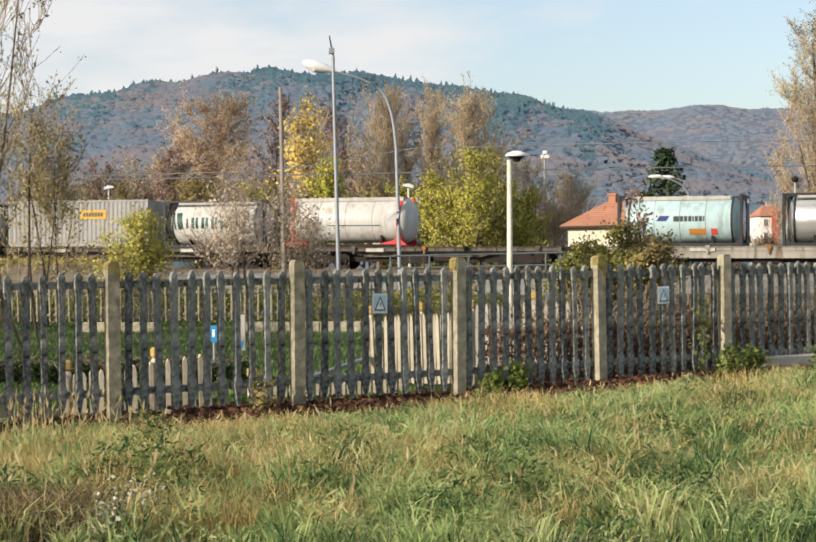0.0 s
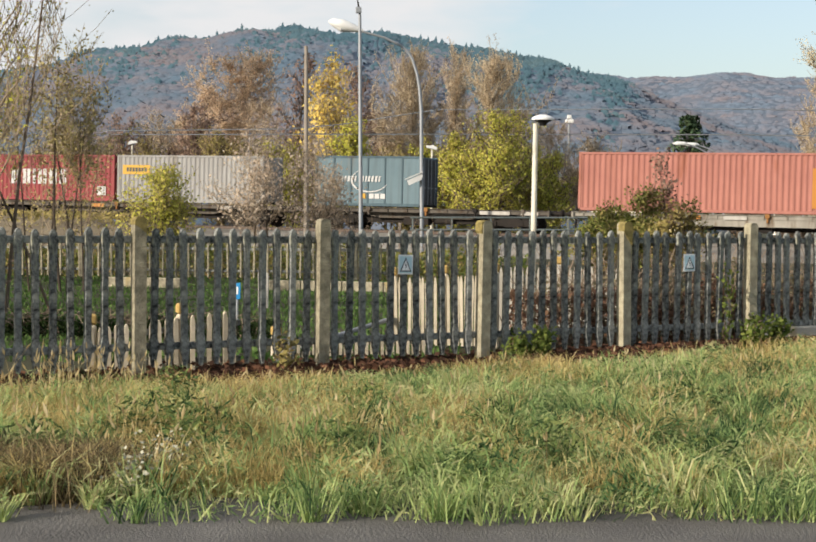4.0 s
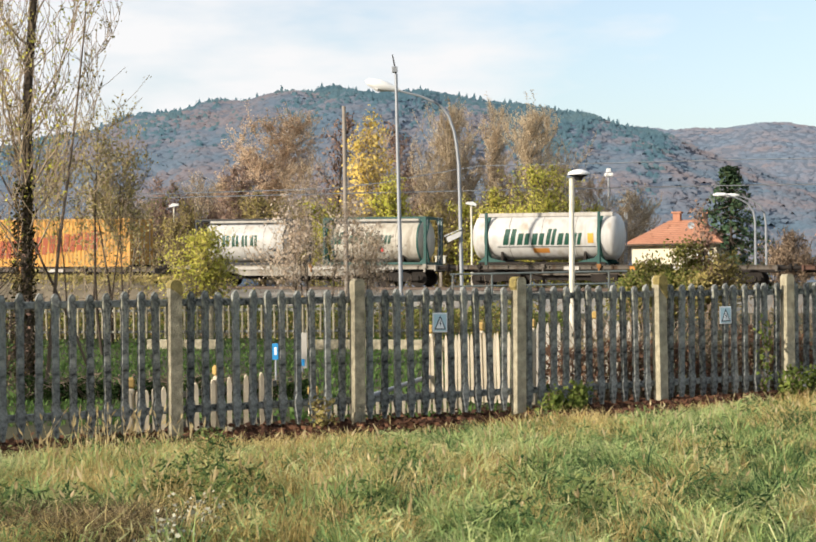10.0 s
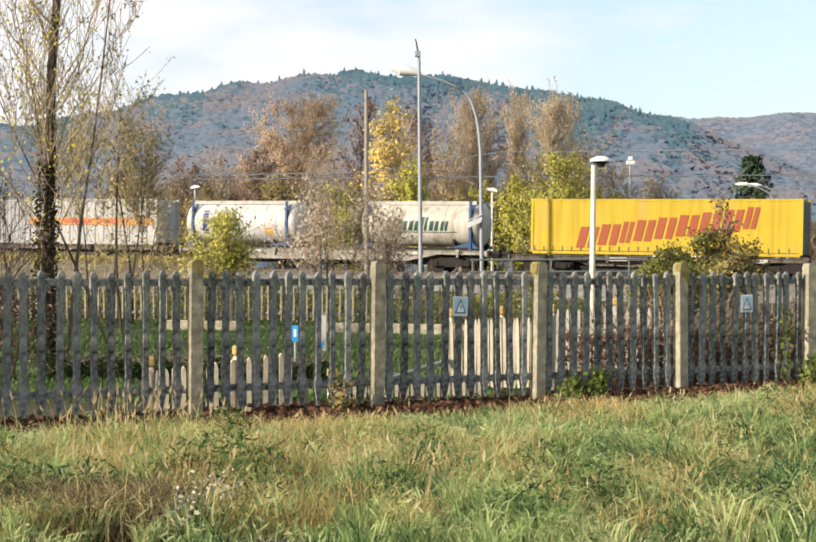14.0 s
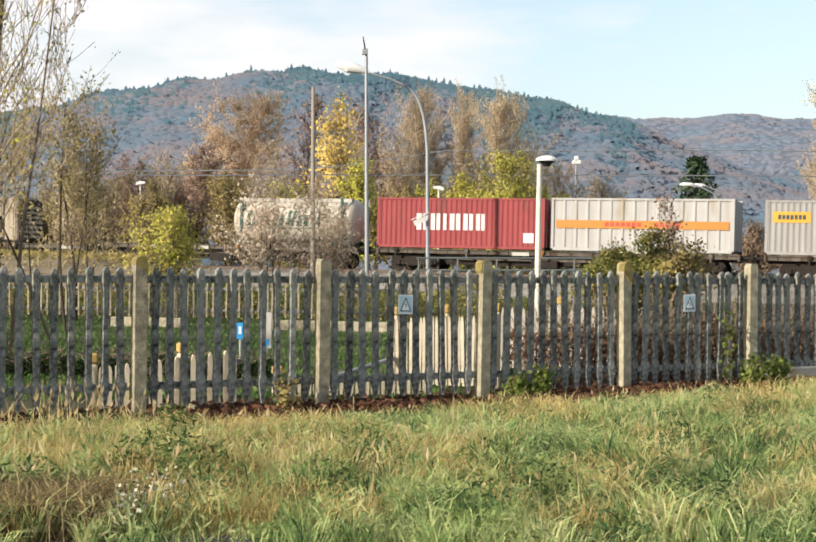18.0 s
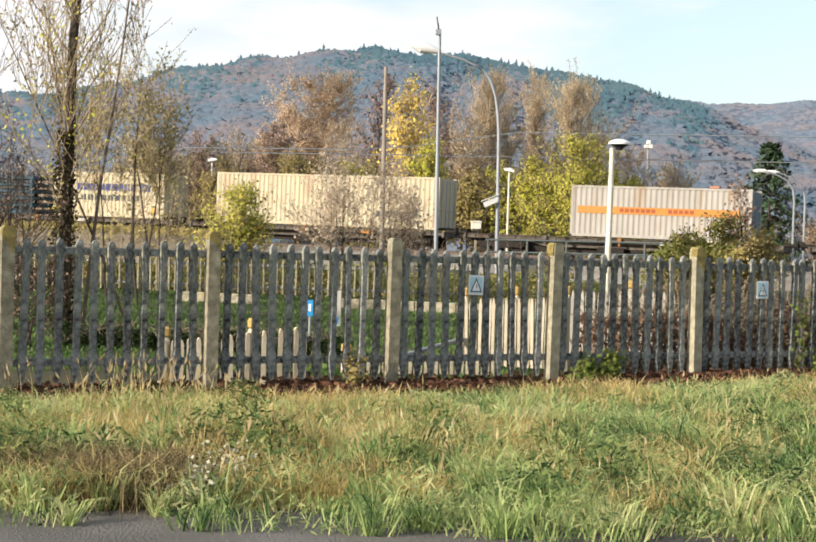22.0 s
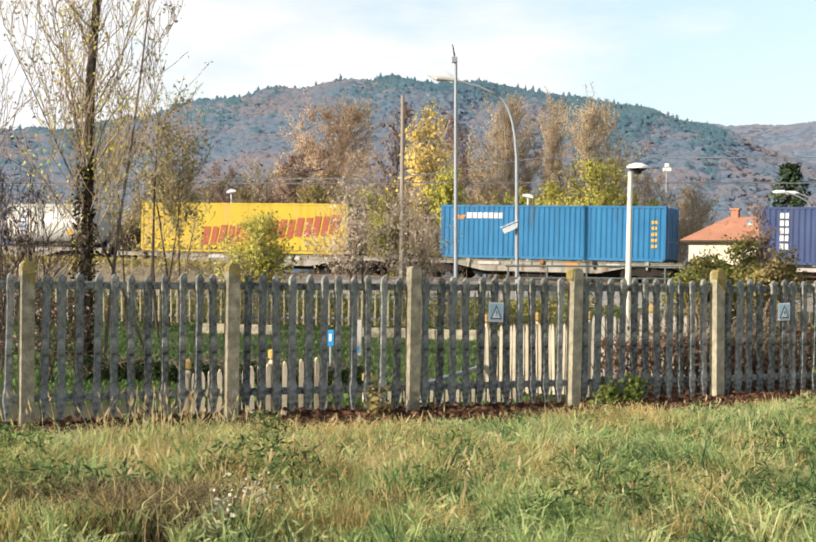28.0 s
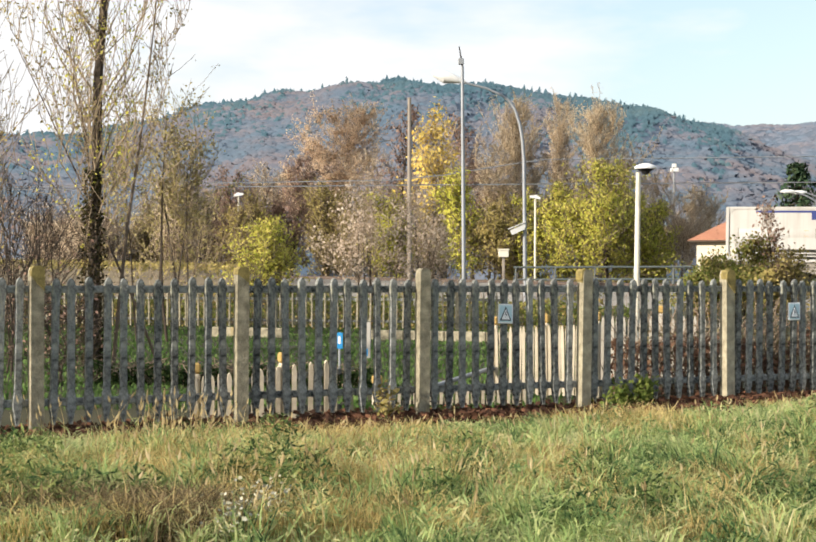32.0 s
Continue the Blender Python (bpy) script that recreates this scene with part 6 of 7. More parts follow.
    for i, (x, y, h, w) in enumerate(((-12.5, 128, 10.0, 3.2), (-3.4, 126, 10.8, 3.0), (2.6, 131, 12.0, 3.0), (6.3, 128, 12.2, 3.0), (10.4, 126, 11.6, 2.8), (14.2, 131, 12.4, 3.2), (18.4, 128, 10.8, 3.2), (22.4, 134, 9.6, 3.2), (26.5, 140, 9.0, 3.0), (-17.5, 126, 7.6, 3.2), (-22.5, 128, 7.0, 3.4))):
        woody("tree", "pale bare tree with fine twigs behind the railway", "tree", (x, y), h, w, 0.13, 34, 11, BROWN if i % 2 else STRAW, 12000, 0.09, 110 + i, twig_pale, 0.8, 0.12, stems=2, group="pale bare trees behind the railway", **far)
    ivy = thing("ivy", "dark ivy climbing the slender tree's trunk", "plant", pose(-5.43, 25.0, 0))
    rng = np.random.default_rng(77)
    n = 2600
    z = 3.3 * rng.uniform(0, 1, n) ** 1.25
    r = 0.11 + np.abs(rng.normal(0, 0.075, n)) * (1.25 - z / 4.2)
    az = rng.uniform(0, 2 * math.pi, n)
    c = np.stack([r * np.cos(az), r * np.sin(az), z], 1)
    v, f = tufts(rng, c, np.full(n, 0.06), 1.1)
    tagged(part("ivy_leaves", cloud("ivy_leaves", v, f, foliage("ivy_leaf", ((0.018, 0.022, 0.010), (0.045, 0.042, 0.02), (0.11, 0.075, 0.04)), 0.15, 2.0), normals=around(rng, c, np.array([0, 0, 1.6]), (1, 1, 40))), None, ivy), kind="stuff")
    g = Geo()
    for k in range(5):
        pts = [(0.12 * math.cos(k * 1.3 + j * 0.5), 0.12 * math.sin(k * 1.3 + j * 0.5), 0.45 * j) for j in range(7)]
        g.tube(pts, 0.012, 4, False)
    part("stem", g, bark, ivy)
    spruce((30.7, 120), 10.8, 9.6, 90)


build_trees()


def blades(rng, xy, z, height, width, lean):
    """Grass blades: three triangles each, bent over at the tip."""
    n = len(xy)
    az = rng.uniform(0, 2 * math.pi, n)
    side = np.stack([np.cos(az), np.sin(az), np.zeros(n)], 1) * (width * 0.5)[:, None]
    la = rng.uniform(0, 2 * math.pi, n)
    bend = np.stack([np.cos(la), np.sin(la), np.zeros(n)], 1) * (height * lean)[:, None]
    root = np.stack([xy[:, 0], xy[:, 1], z], 1)
    up = np.zeros((n, 3))
    up[:, 2] = height
    mid = root + up * 0.58 + bend * 0.32
    tip = root + up * (1 - 0.35 * lean)[:, None] + bend
    v = np.stack([root - side, root + side, mid - side * 0.8, mid + side * 0.8, tip], 1).reshape(-1, 3)
    k = (np.arange(n) * 5)[:, None]
    f = np.concatenate([k + [0, 1, 3], k + [0, 3, 2], k + [2, 3, 4]], 1).reshape(-1, 3)
    return v, f


def build_grass():
    rng = np.random.default_rng(21)
    def low(x, y, away):
        """The grass stays short beside the fence, but for its first bays."""
        along = (x - FENCE_A.x) * FENCE_U.x + (y - FENCE_A.y) * FENCE_U.y
        return np.where(along > -0.6, np.clip(0.22 + (-0.45 - away) * 0.42, 0.22, 1.0), np.clip(0.25 + (-0.4 - away) * 0.75, 0.25, 1.0))

    fresh = foliage("meadow_grass", ((0.68, 0.60, 0.35), (0.58, 0.59, 0.285), (0.47, 0.555, 0.22), (0.27, 0.385, 0.14), (0.045, 0.09, 0.04)), 0.42, 1.3, 0.55, 1.35)
    dry = foliage("dry_stalks", ((0.30, 0.21, 0.09), (0.52, 0.40, 0.19), (0.70, 0.58, 0.33)), 0.35, 0.8)
    n = 110000
    y = 7.6 + 12.4 * rng.uniform(0, 1, n) ** 0.85
    x = rng.uniform(-0.42, 0.56, n) * y
    away = (x - FENCE_A.x) * FENCE_N.x + (y - FENCE_A.y) * FENCE_N.y
    edge = 7.9 + 0.1 * np.sin(x * 4.1 + 1) + 0.62 * np.exp(-((x + 1.42) / 0.17) ** 4)
    verge = -0.32 - 0.22 * np.sin(x * 1.7) * np.sin(x * 4.3 + 1)
    keep = (away < verge) & (y > edge) & (rng.uniform(0, 1, n) < np.clip(0.66 + 0.32 * x, 0.32, 1.0))
    x, y, away = x[keep], y[keep], away[keep]
    clump = np.array([noise.noise(Vector((a * 1.6, b * 1.6, 4.0))) + 0.8 * noise.noise(Vector((a * 4.2, b * 4.2, 1.0))) for a, b in zip(x, y)])
    full = clump > -0.34
    x, y, away, clump = x[full], y[full], away[full], clump[full]
    h = rng.uniform(0.09, 0.29, len(x)) * (1 + 1.25 * np.clip(clump, -0.7, 1))
    h *= low(x, y, away)
    z = np.array([meadow_rise(a, b) for a, b in zip(x, y)]) - 0.01
    v, f = blades(rng, np.stack([x, y], 1), z, h, rng.uniform(0.006, 0.013, len(x)), rng.uniform(0.35, 1.5, len(x)))
    # tussocks whose blades lean outwards
    k = 900
    ty = 7.8 + 11.8 * rng.uniform(0, 1, k) ** 0.85
    tx = rng.uniform(-0.42, 0.56, k) * ty
    per = 70
    rr = np.abs(rng.normal(0, 0.07, (k, per))) * rng.uniform(0.6, 1.6, k)[:, None]
    aa = rng.uniform(0, 2 * math.pi, (k, per))
    bx, by = (tx[:, None] + rr * np.cos(aa)).ravel(), (ty[:, None] + rr * np.sin(aa)).ravel()
    th = (rng.uniform(0.18, 0.46, k)[:, None] * rng.uniform(0.55, 1.1, (k, per))).ravel()
    aw = (bx - FENCE_A.x) * FENCE_N.x + (by - FENCE_A.y) * FENCE_N.y
    ed = 7.9 + 0.62 * np.exp(-((bx + 1.42) / 0.17) ** 4)
    th *= low(bx, by, aw)
    keep = (aw < -0.45) & (by > ed)
    bx, by, th = bx[keep], by[keep], th[keep]
    bz = np.array([meadow_rise(p, q) for p, q in zip(bx, by)]) - 0.01
    v2, f2 = blades(rng, np.stack([bx, by], 1), bz, th, rng.uniform(0.006, 0.013, len(bx)), rng.uniform(0.5, 1.3, len(bx)))
    v, f = np.concatenate([v, v2]), np.concatenate([f, f2 + len(v)])
    tagged(new("meadow_grass", cloud("meadow_grass", v, f, fresh)), "rough green and straw-coloured meadow grass", "grass", kind="stuff")
    # short leaves and herbs between the blades, in clumps of their own
    herb = foliage("meadow_herbs", ((0.03, 0.07, 0.03), (0.08, 0.14, 0.055), (0.20, 0.295, 0.11), (0.41, 0.46, 0.20), (0.56, 0.51, 0.27)), 0.45, 1.6, 0.5, 1.2)
    m = 230000
    y = 7.7 + 12.2 * rng.uniform(0, 1, m) ** 0.85
    x = rng.uniform(-0.42, 0.56, m) * y
    away = (x - FENCE_A.x) * FENCE_N.x + (y - FENCE_A.y) * FENCE_N.y
    ed = 7.9 + 0.62 * np.exp(-((x + 1.42) / 0.17) ** 4)
    keep = (away < -0.36 - 0.2 * np.sin(x * 1.7) * np.sin(x * 4.3 + 1)) & (y > ed) & (rng.uniform(0, 1, m) < np.clip(0.7 + 0.3 * x, 0.45, 1.0))
    x, y, away = x[keep], y[keep], away[keep]
    mound = np.array([noise.noise(Vector((a * 2.4, b * 2.4, 6.0))) + 0.5 * noise.noise(Vector((a * 6, b * 6, 2.0))) for a, b in zip(x, y)])
    full = mound > -0.36
    x, y, away, mound = x[full], y[full], away[full], mound[full]
    top = np.clip(0.12 + 0.36 * mound, 0.015, 0.44) * low(x, y, away)
    c = np.stack([x, y, np.array([meadow_rise(a, b) for a, b in zip(x, y)]) + top * rng.uniform(0, 1, len(x)) ** 0.6], 1)
    hv, hf = tufts(rng, c, rng.uniform(0.010, 0.019, len(x)), 5.0)
    tagged(new("meadow_herbs", cloud("meadow_herbs", hv, hf, herb)), "short leafy herbs among the meadow grass", "grass", kind="stuff")
    # dry stalks with seed heads, thickest along the fence
    m = 22000
    y = rng.uniform(8.6, 19.5, m)
    x = rng.uniform(-0.42, 0.56, m) * y
    away = (x - FENCE_A.x) * FENCE_N.x + (y - FENCE_A.y) * FENCE_N.y
    along = (x - FENCE_A.x) * FENCE_U.x + (y - FENCE_A.y) * FENCE_U.y
    patch = np.array([noise.noise(Vector((a * 0.6, b * 0.6, 9.0))) for a, b in zip(x, y)])
    keep = (away < np.where(along > -0.6, -1.3, -0.55)) & (rng.uniform(0, 1, m) < np.where(along > -0.6, 0.06, np.where(away > -1.9, 0.75, 0.14)) * np.where(patch > -0.05, 1.0, 0.45) * np.clip(1.6 + x * 0.55, 0.08, 1.0))
    x, y, away, along = x[keep], y[keep], away[keep], along[keep]
    z = np.array([meadow_rise(a, b) for a, b in zip(x, y)])
    h = rng.uniform(0.26, 0.54, len(x)) * np.where(along > -0.6, np.clip(0.5 + 0.2 * (-away - 1.3), 0.5, 1.0), 1.0)
    v, f = blades(rng, np.stack([x, y], 1), z, h, np.full(len(x), 0.007), rng.uniform(0.05, 0.45, len(x)))
    tips = v.reshape(-1, 5, 3)[:, 4]
    # each head is a spike of crossed leaves that nods with its stalk
    mid = v.reshape(-1, 5, 3)[:, 2:4].mean(1)
    way = tips - mid
    way /= np.linalg.norm(way, axis=1)[:, None]
    long, wide = rng.uniform(0.05, 0.11, len(tips)), rng.uniform(0.006, 0.012, len(tips))
    quads = []
    for turn in (0.0, 1.57):
        az = rng.uniform(0, 0.6, len(tips)) + turn
        side = np.stack([np.cos(az), np.sin(az), np.zeros(len(tips))], 1) * wide[:, None]
        base, end = tips - way * (long * 0.4)[:, None], tips + way * (long * 0.6)[:, None]
        quads.append(np.stack([base, tips + side, end, tips - side], 1))
    hv = np.concatenate(quads).reshape(-1, 3)
    hf = np.arange(len(hv)).reshape(-1, 4)
    tagged(new("dry_grass", cloud("dry_grass", v, f, dry)), "dry brown grass stalks along the fence", "grass", kind="stuff")
    tagged(new("grass_seed", cloud("grass_seed", hv, hf, foliage("foxtails", ((0.30, 0.22, 0.12), (0.60, 0.48, 0.26), (0.84, 0.72, 0.46)), 0.5, 0.8))), "dry seed heads on tall stalks", "grass", kind="stuff")
    # patches of dead brown grass
    m = 130000
    y = rng.uniform(8.4, 18.5, m)
    x = rng.uniform(-0.42, 0.56, m) * y
    away = (x - FENCE_A.x) * FENCE_N.x + (y - FENCE_A.y) * FENCE_N.y
    patch = np.array([noise.noise(Vector((a * 0.75, b * 0.95, 19.0))) + 0.5 * noise.noise(Vector((a * 2.2, b * 2.2, 7.0))) for a, b in zip(x, y)])
    ed = 7.9 + 0.62 * np.exp(-((x + 1.42) / 0.17) ** 4)
    keep = (away < -0.2) & (patch + 0.30 * np.exp(-((x + 1.0) / 1.7) ** 2) > 0.12) & (y > ed)
    x, y, away = x[keep], y[keep], away[keep]
    z = np.array([meadow_rise(a, b) for a, b in zip(x, y)])
    v, f = blades(rng, np.stack([x, y], 1), z, rng.uniform(0.14, 0.38, len(x)) * np.clip(0.25 + (-0.4 - away) * 0.75, 0.25, 1.0), rng.uniform(0.005, 0.010, len(x)), rng.uniform(0.3, 1.3, len(x)))
    tagged(new("dead_grass", cloud("dead_grass", v, f, foliage("withered_grass", ((0.22, 0.15, 0.055), (0.55, 0.42, 0.17), (0.78, 0.64, 0.30)), 0.42, 1.5, 0.9))), "patches of dead straw-brown grass", "grass", kind="stuff")
    # fallen leaves under the fence
    k = 26000
    al, aw = rng.uniform(-8, 12, k), rng.normal(-0.15, 0.38, k)
    dense = rng.uniform(0, 1, k) < np.where(al < 9, 1.0, 0.45)
    al, aw = al[dense], aw[dense]
    c = np.stack([FENCE_A.x + FENCE_U.x * al + FENCE_N.x * aw, FENCE_A.y + FENCE_U.y * al + FENCE_N.y * aw, rng.uniform(0.01, 0.14, len(al))], 1)
    c[:, 2] += [meadow_rise(a, b) for a, b in c[:, :2]]
    v, f = tufts(rng, c, np.full(len(c), 0.07), 1.2, 0.5)
    tagged(new("fallen_leaves", cloud("fallen_leaves", v, f, foliage("leaf_litter", ((0.035, 0.024, 0.018), (0.075, 0.042, 0.03), (0.20, 0.10, 0.06)), 0.2, 1.5))), "dark red-brown fallen leaves heaped along the fence", "leaves", kind="stuff")
    # leafy mounds of dark herbs in the grass
    spots = [(-1.11, 10.7, 0.5), (-0.78, 10.4, 0.42), (-1.77, 9.5, 0.36), (-2.15, 9.3, 0.4), (-3.2, 10.0, 0.45), (-2.6, 9.7, 0.4), (-2.9, 11.2, 0.42), (-3.6, 12.6, 0.45), (-0.85, 9.75, 0.3), (0.36, 11.3, 0.36), (1.21, 10.4, 0.34), (1.45, 9.3, 0.36), (0.95, 8.75, 0.34), (2.9, 11.6, 0.36), (2.34, 8.9, 0.34), (0.16, 9.5, 0.3), (5.4, 14.0, 0.5), (6.6, 16.4, 0.5)]
    spots += [(rng.uniform(-0.36, 0.46) * q, q, rng.uniform(0.22, 0.42)) for q in rng.uniform(10.5, 15.5, 7)]
    cs = []
    for sx, sy, sr in spots:
        if (sx - FENCE_A.x) * FENCE_N.x + (sy - FENCE_A.y) * FENCE_N.y > -1.3:
            continue
        k = int(2100 * sr)
        d = rng.normal(size=(k, 3)) * [sr * 0.5, sr * 0.5, 1]
        up = np.clip(1 - (d[:, 0] ** 2 + d[:, 1] ** 2) / (sr * sr * 1.3), 0.1, 1) * rng.uniform(0.05, 1, k) * (0.24 + 0.42 * sr)
        cs.append(np.stack([sx + d[:, 0], sy + d[:, 1], meadow_rise(sx, sy) + up], 1))
    c = np.concatenate(cs)
    v, f = tufts(rng, c, rng.uniform(0.014, 0.030, len(c)), 2.8, 0.1)
    tagged(new("leafy_herbs", cloud("leafy_herbs", v, f, foliage("dark_herbs", ((0.02, 0.045, 0.02), (0.06, 0.10, 0.04), (0.16, 0.21, 0.07), (0.34, 0.37, 0.13)), 0.35, 2.2))), "dark leafy herbs in low mounds", "plants", kind="stuff")
    # a dark clump of withered stalks behind the bare notch
    k = 1500
    c = np.concatenate([rng.normal((fx, fy), (w, w), (k, 2)) for fx, fy, w in ((-1.30, 9.1, 0.20), (-1.72, 9.1, 0.24), (-1.45, 8.75, 0.16), (-2.1, 9.3, 0.2))])
    v, f = blades(rng, c, np.array([meadow_rise(a, b) for a, b in c]), rng.uniform(0.14, 0.42, len(c)), rng.uniform(0.005, 0.010, len(c)), rng.uniform(0.3, 1.4, len(c)))
    tagged(new("withered_stalks", cloud("withered_stalks", v, f, foliage("withered_stalks", ((0.03, 0.025, 0.018), (0.12, 0.09, 0.05), (0.42, 0.33, 0.18)), 0.3, 2.5, 0.9))), "dark clump of withered brown stalks", "grass", kind="stuff")
    # white flower heads near the path
    petals = surface("petals", (0.30, 0.30, 0.22), (0.46, 0.44, 0.34), 0.8, large=5, fine=20, bump=0.0)
    c = np.concatenate([np.stack([rng.normal(fx, 0.08, 110), rng.normal(fy, 0.16, 110), rng.uniform(0.12, 0.32, 110)], 1) for fx, fy in ((-0.90, 9.1), (-1.02, 8.5))])
    v, f = tufts(rng, c, rng.uniform(0.024, 0.042, len(c)), 1.0, 0.4)
    tagged(new("white_flowers", cloud("white_flowers", v, f, petals)), "small whitish flower heads in the grass", "flowers", kind="stuff")
    # lawn of the garden behind the fence
    k = 26000
    y = rng.uniform(17, 44, k)
    x = rng.uniform(-0.40, 0.12, k) * y
    away = (x - FENCE_A.x) * FENCE_N.x + (y - FENCE_A.y) * FENCE_N.y
    x, y = x[away > 0.6], y[away > 0.6]
    lawn = foliage("lawn_grass", ((0.055, 0.105, 0.028), (0.09, 0.155, 0.045), (0.14, 0.20, 0.07)), 0.3, 0.5)
    v, f = blades(rng, np.stack([x, y], 1), np.zeros(len(x)), rng.uniform(0.04, 0.10, len(x)), rng.uniform(0.02, 0.05, len(x)), rng.uniform(0.2, 0.9, len(x)))
    tagged(new("lawn_grass", cloud("lawn_grass", v, f, lawn)), "short green lawn in the garden", "grass", kind="stuff")
    for xy, h, s in (((2.25, 16.45), 0.28, 1), ((2.5, 16.5), 0.34, 2), ((5.0, 17.85), 0.9, 3), ((4.95, 16.75), 0.42, 5), ((5.35, 16.9), 0.36, 6), ((6.2, 17.1), 0.38, 9), ((-0.3, 15.2), 0.34, 4)):
        woody("weed", "leafy green weed growing at the fence", "plant", xy, h, 0.14, 0.006, 12, 4, OLIVE if s == 4 else GREEN, 150 if s in (3, 4) else 380, 0.05, 200 + s, twig_brown, 0.9, 0.05, base=meadow_rise(*xy), levels=2, group="weeds at the fence")


build_grass()

# ---- lamps, poles, wires ----
brown_pole = surface("pole_concrete", (0.20, 0.17, 0.14), (0.34, 0.30, 0.25), 0.9, large=1, fine=20, bump=0.3)
lamp_glass = surface("lamp_cover", (0.50, 0.50, 0.48), (0.66, 0.66, 0.64), 0.25, large=3, fine=20, bump=0.0)
ivory = surface("ivory_paint", (0.62, 0.58, 0.46), (0.76, 0.72, 0.60), 0.5, large=1.0, fine=15, bump=0.05, stain=(0.45, 0.40, 0.28), stain_at=0.64)


def park_lamp(xy, h, label, r=0.055, base=0.0, cap=0.25, mat=None):
    t = thing("lamp_post", label, "street lamp", pose(*xy, base, 0, 0.5, 0))
    g = Geo()
    g.tube([(0, 0, 0), (0, 0, h - 0.18)], [r * 1.25, r], 12)
    part("pole", g, mat or ivory, t)
    g = Geo()
    g.lathe([(h - 0.22, 0.07), (h - 0.16, 0.10), (h - 0.10, cap * 0.82)], "z", 20, (0.16, 0, 0))
    part("lamp_cover", g, black_rubber, t, "dark underside of the lamp")
    g = Geo()
    g.lathe([(h - 0.10, cap), (h - 0.06, cap), (h - 0.02, cap * 0.8), (h + 0.02, cap * 0.35), (h + 0.025, 0.02)], "z", 20, (0.16, 0, 0))
    part("hood", g, white_paint, t, "white dished hood", smooth=True)
    return t


def arm_lamp():
    t = thing("street_lamp", "tall grey street lamp with curved arm and a small camera", "street lamp", pose(4.27, 58.0, 0))
    g = Geo()
    pts = [(0, 0, 0), (-0.05, 0, 4.0), (-0.08, 0, 6.0), (-0.15, 0, 6.8), (-0.25, 0, 7.38), (-0.45, 0, 7.98), (-0.66, 0, 8.28), (-0.94, 0, 8.50), (-1.55, 0, 8.77), (-2.45, 0, 9.0)]
    g.tube(pts, [0.085, 0.075, 0.07, 0.065, 0.06, 0.058, 0.055, 0.05, 0.045, 0.04], 12)
    part("pole", g, galvanised, t, smooth=True)
    g = Geo()
    g.lathe([(-1.34, 0.03), (-1.22, 0.14), (-0.8, 0.22), (-0.35, 0.16), (0.05, 0.06)], "x", 14, (0, 0, 0))
    head = part("lamp_head", g, white_paint, t, "white drop-shaped lamp head", at=pose(-2.4, 0, 9.02, 0, 15, 0), smooth=True)
    g = Geo()
    g.lathe([(-1.14, 0.05), (-0.8, 0.17), (-0.4, 0.06)], "x", 12, (0, 0, -0.11))
    part("lamp_cover", g, lamp_glass, head)
    g = Geo()
    g.prism([(-0.62, 3.24), (-0.54, 3.06), (-0.06, 3.28), (-0.02, 3.46), (-0.10, 3.50)], "y", -0.24, -0.02)
    g.prism([(-0.70, 3.27), (-0.02, 3.56), (-0.02, 3.60), (-0.70, 3.31)], "y", -0.28, 0.02)
    c = part("camera_housing", g, lamp_glass, t, "white weatherproof camera housing")
    g = Geo()
    g.tube([(0, 0, 3.1), (-0.1, -0.12, 3.32)], 0.03, 8)
    part("bracket", g, galvanised, c)


def mast():
    t = thing("mast", "slim galvanised mast with a small aerial on top", "mast", pose(1.86, 57.0, 0, 0, -0.7, 0))
    g = Geo()
    g.tube([(0, 0, 0), (0, 0, 5.0), (0, 0, 9.5)], [0.085, 0.075, 0.06], 12)
    part("pole", g, galvanised, t, smooth=True)
    g = Geo()
    g.tube([(0, 0, 9.5), (-0.06, 0, 9.9), (-0.12, 0, 10.25)], [0.04, 0.03, 0.02], 6)
    part("aerial", g, dark_steel, t, "thin dark aerial")
    g = Geo()
    g.box(-0.16, -0.1, 9.55, 0.06, 0.08, 9.78, 0.02)
    part("sensor_box", g, galvanised, t)


def far_lamp(x, y, h, flip=1):
    t = thing("lamp_post", "small white lamp post behind the railway", "street lamp", pose(x, y, 0), group="lamp posts behind the railway")
    g = Geo()
    g.tube([(0, 0, 0), (0, 0, h)], [0.07, 0.055], 8)
    part("pole", g, ivory, t)
    g = Geo()
    g.prism([(-0.30, -0.02), (0.34, 0.10), (0.34, 0.22), (-0.05, 0.26), (-0.30, 0.12)], "y", -0.16, 0.16)
    part("lamp_head", g, white_paint, t, at=pose(0, 0, h, 0, 0, 0 if flip > 0 else 180))


